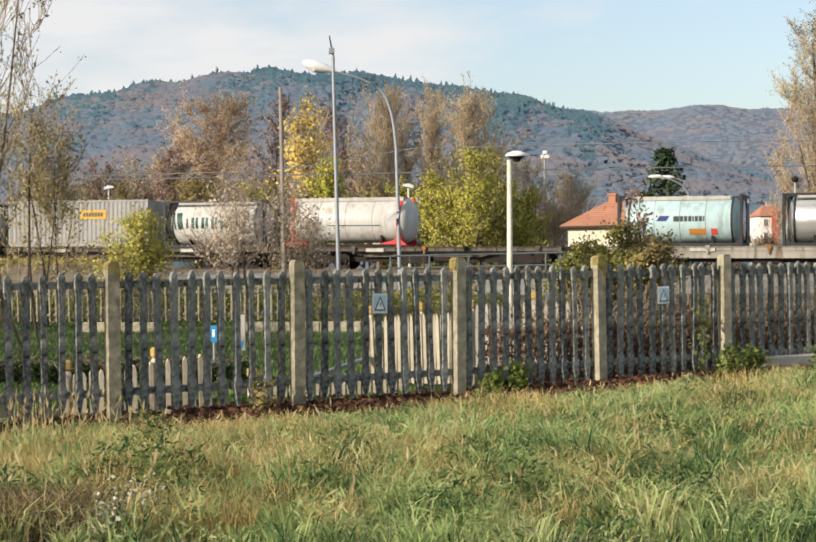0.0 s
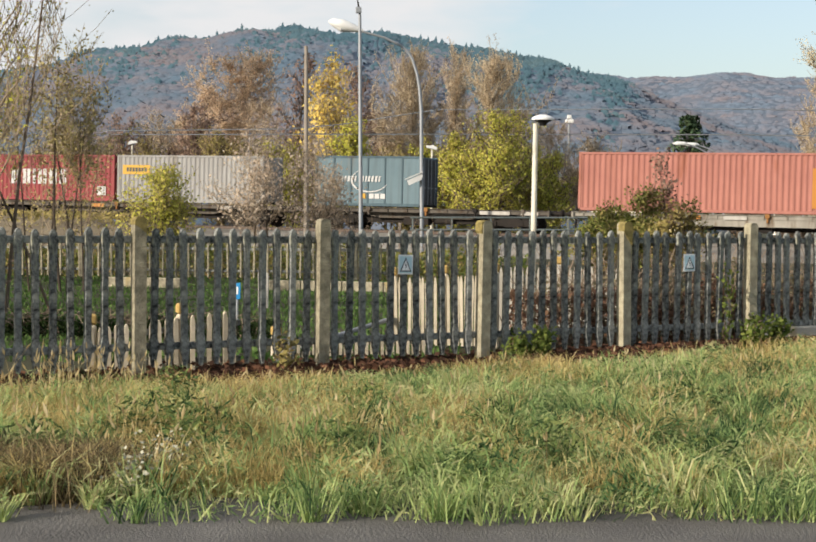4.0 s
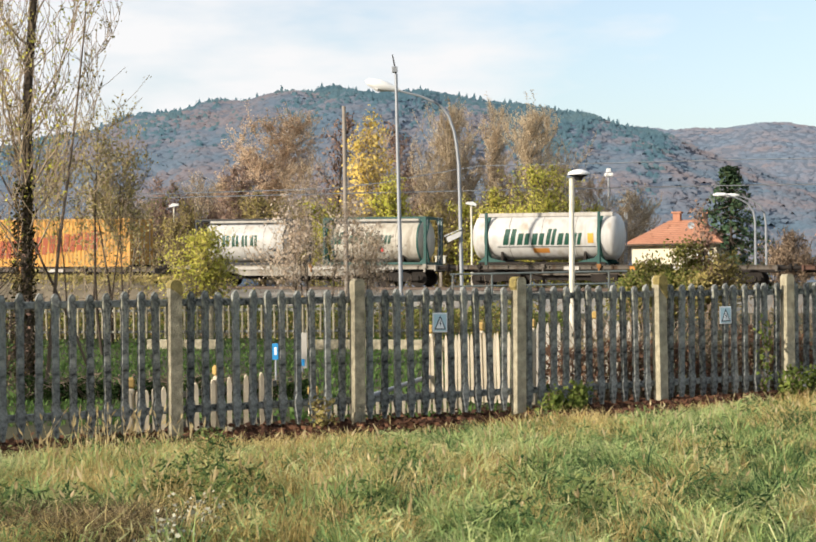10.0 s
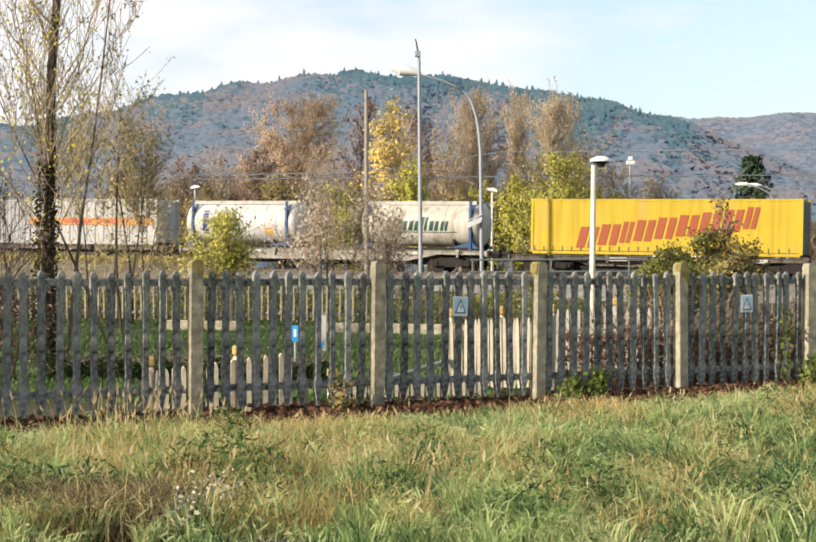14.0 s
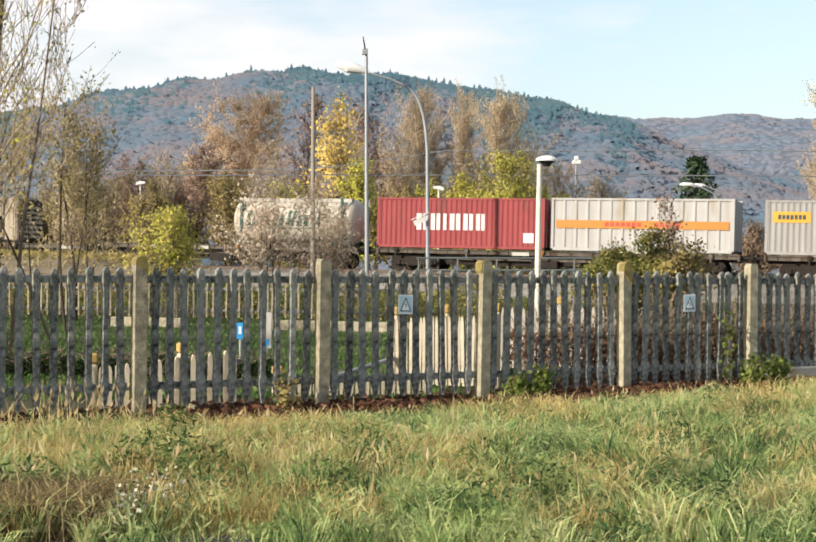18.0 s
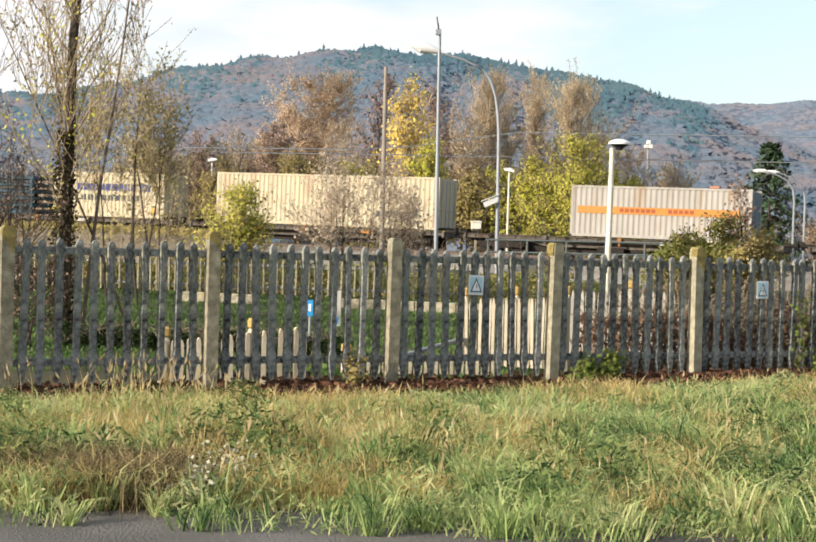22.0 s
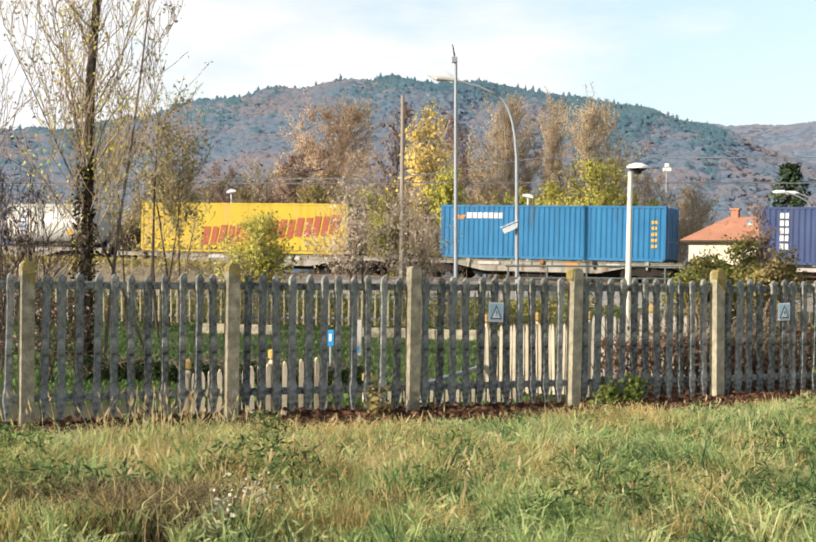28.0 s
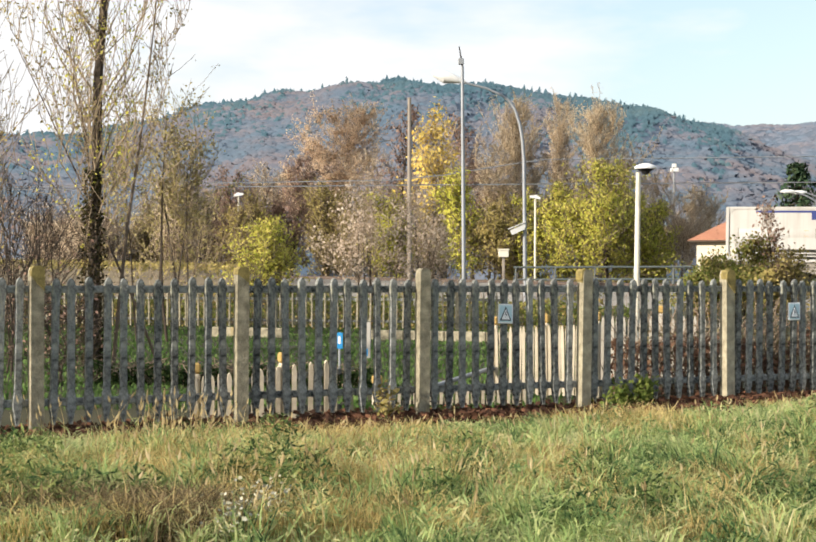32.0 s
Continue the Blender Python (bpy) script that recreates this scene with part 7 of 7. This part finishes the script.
def twin_lamps():
    for x, y in ((28.6, 105.0), (29.65, 106.0)):
        t = thing("street_lamp", "pale street lamp with a curved arm behind the railway", "street lamp", pose(x, y, 0), group="curved street lamps")
        g = Geo()
        g.tube([(0, 0, 0), (0, 0, 5.4), (-0.12, 0, 6.2), (-0.5, 0, 6.75), (-1.1, 0, 7.1), (-2.0, 0, 7.4)], [0.10, 0.08, 0.075, 0.07, 0.06, 0.05], 8)
        part("pole", g, galvanised, t)
        g = Geo()
        g.lathe([(-3.0, 0.03), (-2.7, 0.15), (-2.2, 0.14), (-1.9, 0.05)], "x", 10, (0, 0, 0))
        part("lamp_head", g, white_paint, t, at=Matrix.Translation((0, 0, 7.42)))


def flood_mast():
    t = thing("floodlight_mast", "slim grey mast with a cluster of floodlights", "mast", pose(24.2, 140, 0))
    g = Geo()
    g.tube([(0, 0, 0), (0, 0, 11.2)], [0.16, 0.10], 8)
    part("pole", g, galvanised, t)
    for i, (a, z) in enumerate(((-0.17, 11.3), (0.23, 11.32), (0.02, 11.72))):
        g = Geo()
        g.box(a - 0.2, -0.2, z - 0.17, a + 0.2, 0.15, z + 0.2, 0.05)
        part("floodlight", g, white_paint, t)


def cap_post():
    t = thing("post", "thick grey post with a round cap beside the railway", "post", pose(32.9, 95, 0))
    g = Geo()
    g.tube([(0, 0, 0), (0, 0, 6.4)], [0.12, 0.10], 12)
    part("pole", g, galvanised, t)
    g = Geo()
    g.lathe([(6.4, 0.11), (6.5, 0.20), (6.62, 0.24), (6.72, 0.2), (6.83, 0.02)], "z", 14)
    part("cap", g, dark_steel, t)


def wires():
    t = thing("power_mast", "concrete power mast with dark insulators", "mast", pose(37.0, 95, 0))
    g = Geo()
    g.tube([(0, 0, 0), (0, 0, 8.6)], [0.24, 0.17], 10)
    part("pole", g, brown_pole, t)
    for z in (7.0, 8.2):
        g = Geo()
        g.tube([(0, -0.1, z), (-0.75, -0.1, z + 0.02)], 0.05, 6)
        for k in range(4):
            g.lathe([(-0.8 - k * 0.11, 0.06), (-0.78 - k * 0.11, 0.13), (-0.74 - k * 0.11, 0.13), (-0.72 - k * 0.11, 0.06)], "x", 10, (0, -0.1, z))
        part("insulator", g, black_rubber, t, "dark ribbed insulator")
    for i, (z0, z1, zm) in enumerate(((7.25, 8.9, 7.7), (6.95, 7.4, 7.3))):
        for k, y in enumerate((97.0, 98.6)):
            w = thing("overhead_wire", "thin dark overhead wire along the railway", "wire", group="overhead wires")
            g = Geo()
            pts = []
            for j in range(41):
                u = j / 40
                x = -60 + 130 * u
                sag = 4 * ((x + 60) / 130 * 3 % 1) * (1 - (x + 60) / 130 * 3 % 1)
                zz = float(np.interp(x, (-60, -20, 0, 8, 27, 70), ((6.6, 7.2, 7.75, 9.1, 9.3, 9.6) if i == 0 else (6.6, 7.0, 7.4, 7.5, 7.6, 7.9)))) - 0.12 * sag + k * 0.12
                pts.append((x, y, zz))
            g.tube(pts, 0.03, 5, False)
            part("cable", g, dark_steel if k else galvanised, w)


park_lamp((4.9, 33.16), 4.02, "tall ivory lamp post with a white dished hood")
arm_lamp()
mast()
t = thing("utility_pole", "brown concrete utility pole in front of the railway", "pole", pose(-0.28, 70.0, 0, 0, -0.3, 0))
part("pole", Geo().tube([(0, 0, 0), (0, 0, 9.8)], [0.12, 0.085], 10), brown_pole, t)
far_lamp(-12.5, 105, 6.9)
far_lamp(7.36, 92, 6.15, -1)
twin_lamps()
flood_mast()
cap_post()
wires()


def railing():
    t = thing("railing", "grey-green tubular steel railing in front of the railway", "railing", pose(3.6, 55.0, 0))
    paint_green = paint("railing_paint", (0.08, 0.10, 0.10), (0.15, 0.175, 0.17), 0.5, (0.2, 0.14, 0.1), 0.62)
    for z in (1.35, 1.80):
        part("top_rail" if z > 1.5 else "middle_rail", Geo().tube([(0, 0, z), (7.4, 0, z + 0.06)], 0.035, 8), paint_green, t)
    for i in range(6):
        part("post", Geo().tube([(0.1 + i * 1.45, 0, 0), (0.1 + i * 1.45, 0, 1.82 + i * 0.01)], 0.035, 8), paint_green, t)
    b = thing("cabinet_post", "pale post with a wider box on top", "post", pose(5.3, 90.0, 0))
    part("post", Geo().box(-0.08, -0.08, 0, 0.08, 0.08, 2.6, 0.02), brown_pole, b)
    part("box", Geo().box(-0.30, -0.25, 2.55, 0.30, 0.25, 2.95, 0.03).box(-0.34, -0.28, 2.95, 0.34, 0.28, 3.05, 0.02), ivory, b)


railing()


# ---- houses ----
def tiled_roof(parent, x0, x1, y0, y1, z0, z1, mat, hip=0.25, name="roof"):
    """A hipped roof with a ridge along x, in courses of tiles."""
    g = Geo()
    xm0, xm1, ym = x0 + (x1 - x0) * hip, x1 - (x1 - x0) * hip, (y0 + y1) / 2
    steps = 12
    for k in range(steps):
        a, b = k / steps, (k + 1) / steps
        def ring(u, lift):
            return [(x0 + (xm0 - x0) * u, y0 + (ym - y0) * u, z0 + (z1 - z0) * u + lift), (x1 + (xm1 - x1) * u, y0 + (ym - y0) * u, z0 + (z1 - z0) * u + lift), (x1 + (xm1 - x1) * u, y1 + (ym - y1) * u, z0 + (z1 - z0) * u + lift), (x0 + (xm0 - x0) * u, y1 + (ym - y1) * u, z0 + (z1 - z0) * u + lift)]
        lo, hi = ring(a, 0.05), ring(b, 0.0)
        base = ring(a, 0.0)
        for i in range(4):
            j = (i + 1) % 4
            g.add([lo[i], lo[j], hi[j], hi[i]], [(0, 1, 2, 3)])
            g.add([base[i], base[j], lo[j], lo[i]], [(0, 1, 2, 3)])
    return part(name, g, mat, parent)


def window(parent, x, y, z, w, h, ny=-1):
    f = Geo()
    f.box(x - w / 2, y - 0.05, z, x - w / 2 + 0.08, y + 0.03, z + h).box(x + w / 2 - 0.08, y - 0.05, z, x + w / 2, y + 0.03, z + h)
    f.box(x - w / 2, y - 0.05, z, x + w / 2, y + 0.03, z + 0.08).box(x - w / 2, y - 0.05, z + h - 0.08, x + w / 2, y + 0.03, z + h)
    f.box(x - 0.03, y - 0.05, z, x + 0.03, y + 0.03, z + h)
    o = part("window", f, white_paint, parent)
    pane = surface("window_glass", (0.03, 0.035, 0.04), (0.06, 0.07, 0.08), 0.12, large=1, fine=5, bump=0.0)
    part("pane", Geo().box(x - w / 2 + 0.07, y - 0.02, z + 0.07, x + w / 2 - 0.07, y + 0.01, z + h - 0.07), pane, o)
    part("sill", Geo().box(x - w / 2 - 0.08, y - 0.14, z - 0.08, x + w / 2 + 0.08, y + 0.02, z), pale_concrete, o)


def build_houses():
    roof_tile = surface("roof_tile", (0.32, 0.145, 0.09), (0.46, 0.235, 0.15), 0.85, large=0.6, fine=6, bump=0.5, stain=(0.22, 0.10, 0.06), stain_at=0.6)
    plaster = surface("cream_plaster", (0.62, 0.55, 0.40), (0.74, 0.68, 0.54), 0.9, large=0.4, fine=12, bump=0.1)
    h = thing("house", "cream house with a hipped orange tile roof behind the railway", "house", pose(26.0, 120, 0, 0, 0, -27))
    part("wall", Geo().box(-3.5, 0, 0, 3.5, 7, 4.35), plaster, h)
    tiled_roof(h, -4.1, 4.1, -0.6, 7.6, 4.3, 6.35, roof_tile, 0.36)
    part("chimney", Geo().box(-0.9, 3.2, 5.6, -0.3, 3.8, 6.9).box(-1.0, 3.1, 6.9, -0.2, 3.9, 7.05), roof_tile, h)
    part("chimney", Geo().box(1.6, 3.0, 5.4, 2.0, 3.4, 6.8).box(1.5, 2.9, 6.8, 2.1, 3.5, 6.9), roof_tile, h)
    for x in (2.4,):
        window(h, x, -0.01, 2.4, 1.0, 1.3)
    part("eaves_board", Geo().box(-4.0, -0.62, 4.18, 4.0, -0.5, 4.32), bark, h, "dark wooden eaves board")
    part("satellite_dish", Geo().lathe([(0, 0.03), (-0.04, 0.18), (-0.08, 0.28), (-0.07, 0.28), (-0.02, 0.17), (0.02, 0.03)], "y", 18, (1.5, -0.2, 5.75)), galvanised, h, "white dish aerial")
    # the villas farther off
    white_wall = surface("white_plaster", (0.66, 0.63, 0.55), (0.78, 0.76, 0.70), 0.9, large=0.4, fine=12, bump=0.1)
    red_plaster = surface("red_plaster", (0.34, 0.10, 0.07), (0.44, 0.15, 0.10), 0.9, large=0.4, fine=10, bump=0.1)
    v = thing("villa", "white villa with a red central gable far behind the railway", "house", pose(86.2, 260, 0))
    part("wall", Geo().box(-2.6, 0, 0, 2.6, 6, 8.8), white_wall, v)
    part("gable", Geo().prism([(-0.6, 0), (0.6, 0), (0.6, 9.7), (0, 10.4), (-0.6, 9.7)], "y", -0.4, 0.3), red_plaster, v, "red gabled bay")
    tiled_roof(v, -3.0, 3.0, -0.4, 6.4, 8.8, 10.8, roof_tile, 0.3)
    part("chimney", Geo().box(-0.6, 2.6, 9.6, 0.2, 3.4, 11.2).box(-0.7, 2.5, 11.2, 0.3, 3.5, 11.35), pale_concrete, v)
    for x in (-1.6, 1.6):
        for z in (4.6, 7.0):
            window(v, x, -0.02, z, 0.9, 1.3)
    v = thing("villa", "low white house far behind the railway", "house", pose(95.5, 262, 0))
    part("wall", Geo().box(-4.5, 0, 0, 4.5, 8, 7.4), white_wall, v)
    tiled_roof(v, -5, 5, -0.5, 8.5, 7.4, 9.2, roof_tile, 0.3)
    for x in (-2.8, -0.2, 2.4):
        window(v, x, -0.02, 4.8, 1.1, 1.3)
    # the yellow building close by
    yellow = surface("yellow_plaster", (0.62, 0.38, 0.10), (0.72, 0.47, 0.16), 0.9, large=0.5, fine=18, bump=0.15, stain=(0.50, 0.30, 0.09), stain_at=0.64)
    b = thing("station_building", "small yellow plastered building with white corner and grey roof", "building", pose(10.42, 27.0, -0.05, 0, 0, -25))
    part("wall", Geo().box(0.0, 0, 0, 7.5, 6, 2.95), yellow, b)
    part("corner_trim", Geo().box(-0.03, -0.03, 0, 0.27, 0.25, 2.78, 0.01), white_paint, b, "white corner pilaster")
    part("gable", Geo().prism([(0, 2.9), (7.5, 2.9), (3.75, 4.75)], "y", 0.0, 6.0), yellow, b)
    slope = (4.75 - 2.95) / 3.75
    part("roof", Geo().prism([(-0.48, 2.72), (3.75, 2.72 + 4.23 * slope * 1.0), (8.0, 2.72), (8.0, 2.86), (3.75, 2.90 + 4.23 * slope), (-0.48, 2.86)], "y", -0.45, 6.4), surface("roof_grey", (0.10, 0.10, 0.10), (0.2, 0.2, 0.2), 0.8, large=1, fine=12, bump=0.3), b)
    part("verge_board", Geo().prism([(-0.50, 2.70), (3.75, 2.70 + 4.25 * slope), (3.75, 2.84 + 4.25 * slope), (-0.50, 2.84)], "y", -0.49, -0.455), white_paint, b, "white verge board")
    part("wall_lamp", Geo().tube([(0.0, -0.05, 2.42), (-0.25, -0.05, 2.46)], 0.03, 8).lathe([(-0.66, 0.03), (-0.62, 0.055), (-0.3, 0.06), (-0.2, 0.03)], "x", 10, (0, -0.05, 2.47)), white_paint, b, "white lamp on a bracket")
    part("plinth", Geo().box(-0.05, -0.05, 0, 7.5, 0.0, 0.35, 0.01), pale_concrete, b)


build_houses()


# ---- the garden behind the fence ----
# lighter copy of pale_concrete: the sun on these fences goes into the colour
sunlit_cream_concrete = surface("sunlit_cream_concrete", (0.40, 0.345, 0.25), (0.68, 0.60, 0.46), 0.9, large=5.0, fine=50, bump=0.4, stain=(0.42, 0.28, 0.10), stain_at=0.60, per_object=0.5)
ochre_paint = surface("ochre_stain", (0.34, 0.22, 0.07), (0.52, 0.36, 0.13), 0.9, large=9.0, fine=50, bump=0.4)


def low_fence(name, label, a, b, h0, h1, pitch, mat, w, post_every, seed, base=0.0):
    a, b = Vector((*a, base)), Vector((*b, base))
    way = (b - a).normalized()
    side = Vector((-way.y, way.x, 0))
    L = (b - a).length
    m = Matrix(((way.x, side.x, 0, a.x), (way.y, side.y, 0, a.y), (0, 0, 1, base), (0, 0, 0, 1)))
    t = thing(name, label, "fence", m)
    rng = random.Random(seed)
    g = Geo()
    g.prism([(-w, 0.0), (w, 0.0), (w, 0.88), (w * 0.55, 0.97), (0, 1.0), (-w * 0.55, 0.97), (-w, 0.88)], "y", -0.03, 0.024)
    me = g.mesh("picket", mat)
    n = int(L / pitch)
    for i in range(n):
        u = i / n
        h = h0 + (h1 - h0) * u
        part("picket", me, None, t, at=pose(L * u, -0.045, 0.03 + rng.uniform(-0.01, 0.01), 0, rng.uniform(-1.2, 1.2), rng.uniform(-4, 4)) @ Matrix.Diagonal((1, 1, h, 1)))
    for f in (0.22, 0.83):
        part("rail", Geo().prism([(-0.02, -0.03), (0.02, -0.03), (0.02, 0.03), (-0.02, 0.03)], "x", 0, L), concrete, t, at=Matrix.Translation((0, 0, f * h0)) @ pose(0, 0, 0, 0, -math.degrees(math.atan((h1 - h0) * f / L)), 0))
    k = int(L / post_every) + 1
    for i in range(k):
        u = min(i * post_every / L, 1)
        h = h0 + (h1 - h0) * u
        p = part("post", Geo().box(-0.055, -0.055, 0, 0.055, 0.055, h + 0.06, 0.02), mat, t, at=pose(L * u, 0.0, 0))
        part("post_cap", Geo().box(-0.060, -0.060, h + 0.06, 0.060, 0.060, h + 0.17, 0.02), ochre_paint, p, "ochre-stained post top")
    return t


low_fence("low_fence", "low pale concrete picket fence with ochre-topped posts in the garden", (-2.32, 15.66), (-0.80, 16.10), 0.46, 0.63, 0.085, sunlit_cream_concrete, 0.024, 0.95, 7)
low_fence("paling_fence", "sunlit close-set pale paling fence in the garden", (1.01, 19.30), (2.35, 19.05), 0.86, 0.93, 0.056, sunlit_cream_concrete, 0.019, 0.66, 9)
low_fence("paling_fence", "pale paling fence half hidden by brambles", (2.55, 21.6), (4.5, 21.2), 0.95, 0.98, 0.075, pale_concrete, 0.024, 1.0, 12)
low_fence("edging_fence", "row of short pale stakes edging the lawn", (-0.45, 17.55), (1.35, 17.85), 0.21, 0.23, 0.062, sunlit_cream_concrete, 0.017, 2.5, 11)
low_fence("far_fence", "slender pale picket fence at the garden's far side", (-13.0, 40.5), (2.2, 37.2), 0.88, 0.92, 0.17, post_concrete, 0.02, 2.4, 8, 0.15)


def build_garden():
    rng = np.random.default_rng(33)
    # hedge at the far side of the garden and brambles near the fence
    for name, label, leaf, a, b, h, depth, n, size, z0, cat in (
            ("hedge", "brown autumn hedge along the far side of the garden", foliage("hedge_leaves", ((0.09, 0.065, 0.04), (0.18, 0.135, 0.08), (0.30, 0.23, 0.145)), 0.35, 0.6), (-16, 44.5), (5, 40.0), 1.5, 0.8, 13000, 0.09, 0.0, "hedge"),
            ("low_hedge", "low dark green box hedge across the lawn", foliage("box_leaves", ((0.012, 0.025, 0.01), (0.03, 0.05, 0.018), (0.06, 0.085, 0.03)), 0.2, 2.0), (-4.6, 20.9), (-0.5, 20.2), 0.34, 0.3, 6000, 0.05, 0.0, "hedge"),
            ("hedge", "dark green hedge behind the far fence", GREEN, (-14, 45.5), (6, 41.5), 1.05, 0.7, 8000, 0.09, 0.0, "hedge"),
            ("brambles", "rust-brown brambles behind the fence", foliage("bramble_leaves", ((0.07, 0.04, 0.03), (0.14, 0.08, 0.055), (0.24, 0.145, 0.09)), 0.35, 0.8), (2.45, 18.9), (8.6, 22.6), 0.95, 0.6, 6600, 0.06, 0.0, "brambles"),
            ("brambles", "olive and straw brambles behind the fence", foliage("dry_bramble_leaves", ((0.10, 0.09, 0.05), (0.20, 0.17, 0.095), (0.34, 0.28, 0.17)), 0.35, 0.8), (3.0, 19.6), (9.2, 23.0), 1.15, 0.7, 4000, 0.055, 0.0, "brambles")):
        u = rng.uniform(0, 1, n)
        hh = np.array([0.75 + 0.5 * noise.noise(Vector((k * 9, h, 3))) for k in u]) * h
        c = np.stack([a[0] + (b[0] - a[0]) * u, a[1] + (b[1] - a[1]) * u + rng.normal(size=n) * depth * 0.4, z0 + hh * rng.uniform(0, 1, n) ** 0.8], 1)
        v, f = tufts(rng, c, np.full(n, size), 1.2)
        tagged(new(name, cloud(name, v, f, leaf)), label, cat, kind="stuff")
        g = Geo()
        for i in range(160):
            k = rng.uniform()
            x, y = a[0] + (b[0] - a[0]) * k, a[1] + (b[1] - a[1]) * k
            g.tube([(x, y, 0), (x + rng.normal() * 0.12, y + rng.normal() * 0.1, h * 0.6), (x + rng.normal() * 0.3, y + rng.normal() * 0.2, h * rng.uniform(0.85, 1.2))], [0.012, 0.008, 0.004], 3, False)
        tagged(part("bramble_stems" if cat == "brambles" else "hedge_stems", g, twig_brown), "thin brown stems", cat, kind="stuff")
    # dry weeds on the bank in front of the railway
    n = 9000
    s, ac = rng.uniform(-62, -4, n), rng.normal(-9.8, 1.5, n)
    c = np.array([on_track(a, b, 0.42 - 0.06 * abs(b + 9.6) ** 1.6).translation for a, b in zip(s, ac)])
    c[:, 2] += rng.uniform(0, 0.35, n) ** 1.3
    v, f = tufts(rng, c, np.full(n, 0.13), 2.2)
    tagged(new("bank_weeds", cloud("bank_weeds", v, f, OLIVE)), "dry olive weeds on the low bank", "weeds", kind="stuff")
    # things in the garden
    blue = surface("sign_blue", (0.02, 0.20, 0.45), (0.04, 0.27, 0.55), 0.4, large=4, fine=20, bump=0.0)
    s = thing("garden_sign", "small bright blue sign on a post", "sign", pose(-1.22, 24.0, 0, 0, 0, -10))
    part("post", Geo().tube([(0.0, 0, 0), (0.0, 0, 0.62)], 0.02, 8), galvanised, s)
    part("plate", Geo().box(-0.055, -0.025, 0.36, 0.055, -0.012, 0.62, 0.003), blue, s)
    part("arrow", Geo().box(-0.02, -0.030, 0.44, 0.02, -0.027, 0.56), white_paint, s)
    s = thing("garden_board", "narrow pale grey board on a post with a small blue mark", "sign", pose(-0.87, 26.0, 0, 0, 0, -8))
    part("post", Geo().tube([(0, 0, 0), (0, 0, 0.15)], 0.03, 8), galvanised, s)
    part("board", Geo().box(-0.09, -0.02, 0.10, 0.09, 0.02, 0.72, 0.004), plate_paint, s)
    part("mark", Geo().box(-0.045, -0.026, 0.14, 0.045, -0.022, 0.26), blue, s)
    s = thing("marker_post", "short white post with an orange cap and blue foot", "post", pose(1.08, 21.0, 0))
    part("post", Geo().box(-0.05, -0.05, 0.33, 0.05, 0.05, 0.80, 0.01), white_paint, s)
    part("cap", Geo().box(-0.05, -0.05, 0.80, 0.05, 0.05, 0.90, 0.015), ink_orange, s)
    part("foot", Geo().box(-0.05, -0.05, 0.0, 0.05, 0.05, 0.33, 0.01), blue, s)
    # a low pale kerb and a trough by the lawn
    k = thing("garden_kerb", "low pale concrete kerb beside the lawn", "kerb", pose(-5.0, 36.4, 0, 0, 0, -19))
    for i in (0, 1, 4, 5, 6, 7):
        part("kerb_stone", Geo().box(i * 1.0, 0, 0, i * 1.0 + 0.98, 0.16, 0.24, 0.015), post_concrete, k)
    p = thing("garden_pipe", "grey metal pipe lying slantwise behind the fence", "pipe", pose(0.0, 0, 0))
    part("pipe", Geo().tube([(-0.15, 18.05, 0.10), (1.0, 19.2, 0.37)], 0.03, 8), galvanised, p)
    # the gravel path in the foreground
    g = Geo()
    nx = 60
    vs = []
    for i in range(nx + 1):
        x = -14 + 30 * i / nx
        vs += [(x, 3.0, 0.012), (x, 8.75 + 0.12 * math.sin(x * 2.7), 0.012)]
    g.add(vs, [(2 * i, 2 * i + 2, 2 * i + 3, 2 * i + 1) for i in range(nx)])
    tagged(part("path", g, surface("path_gravel", (0.07, 0.065, 0.06), (0.18, 0.17, 0.155), 0.95, large=1.2, fine=60, bump=0.8)), "grey gravel path at the meadow's edge", "path", kind="structure")


build_garden()


motions()
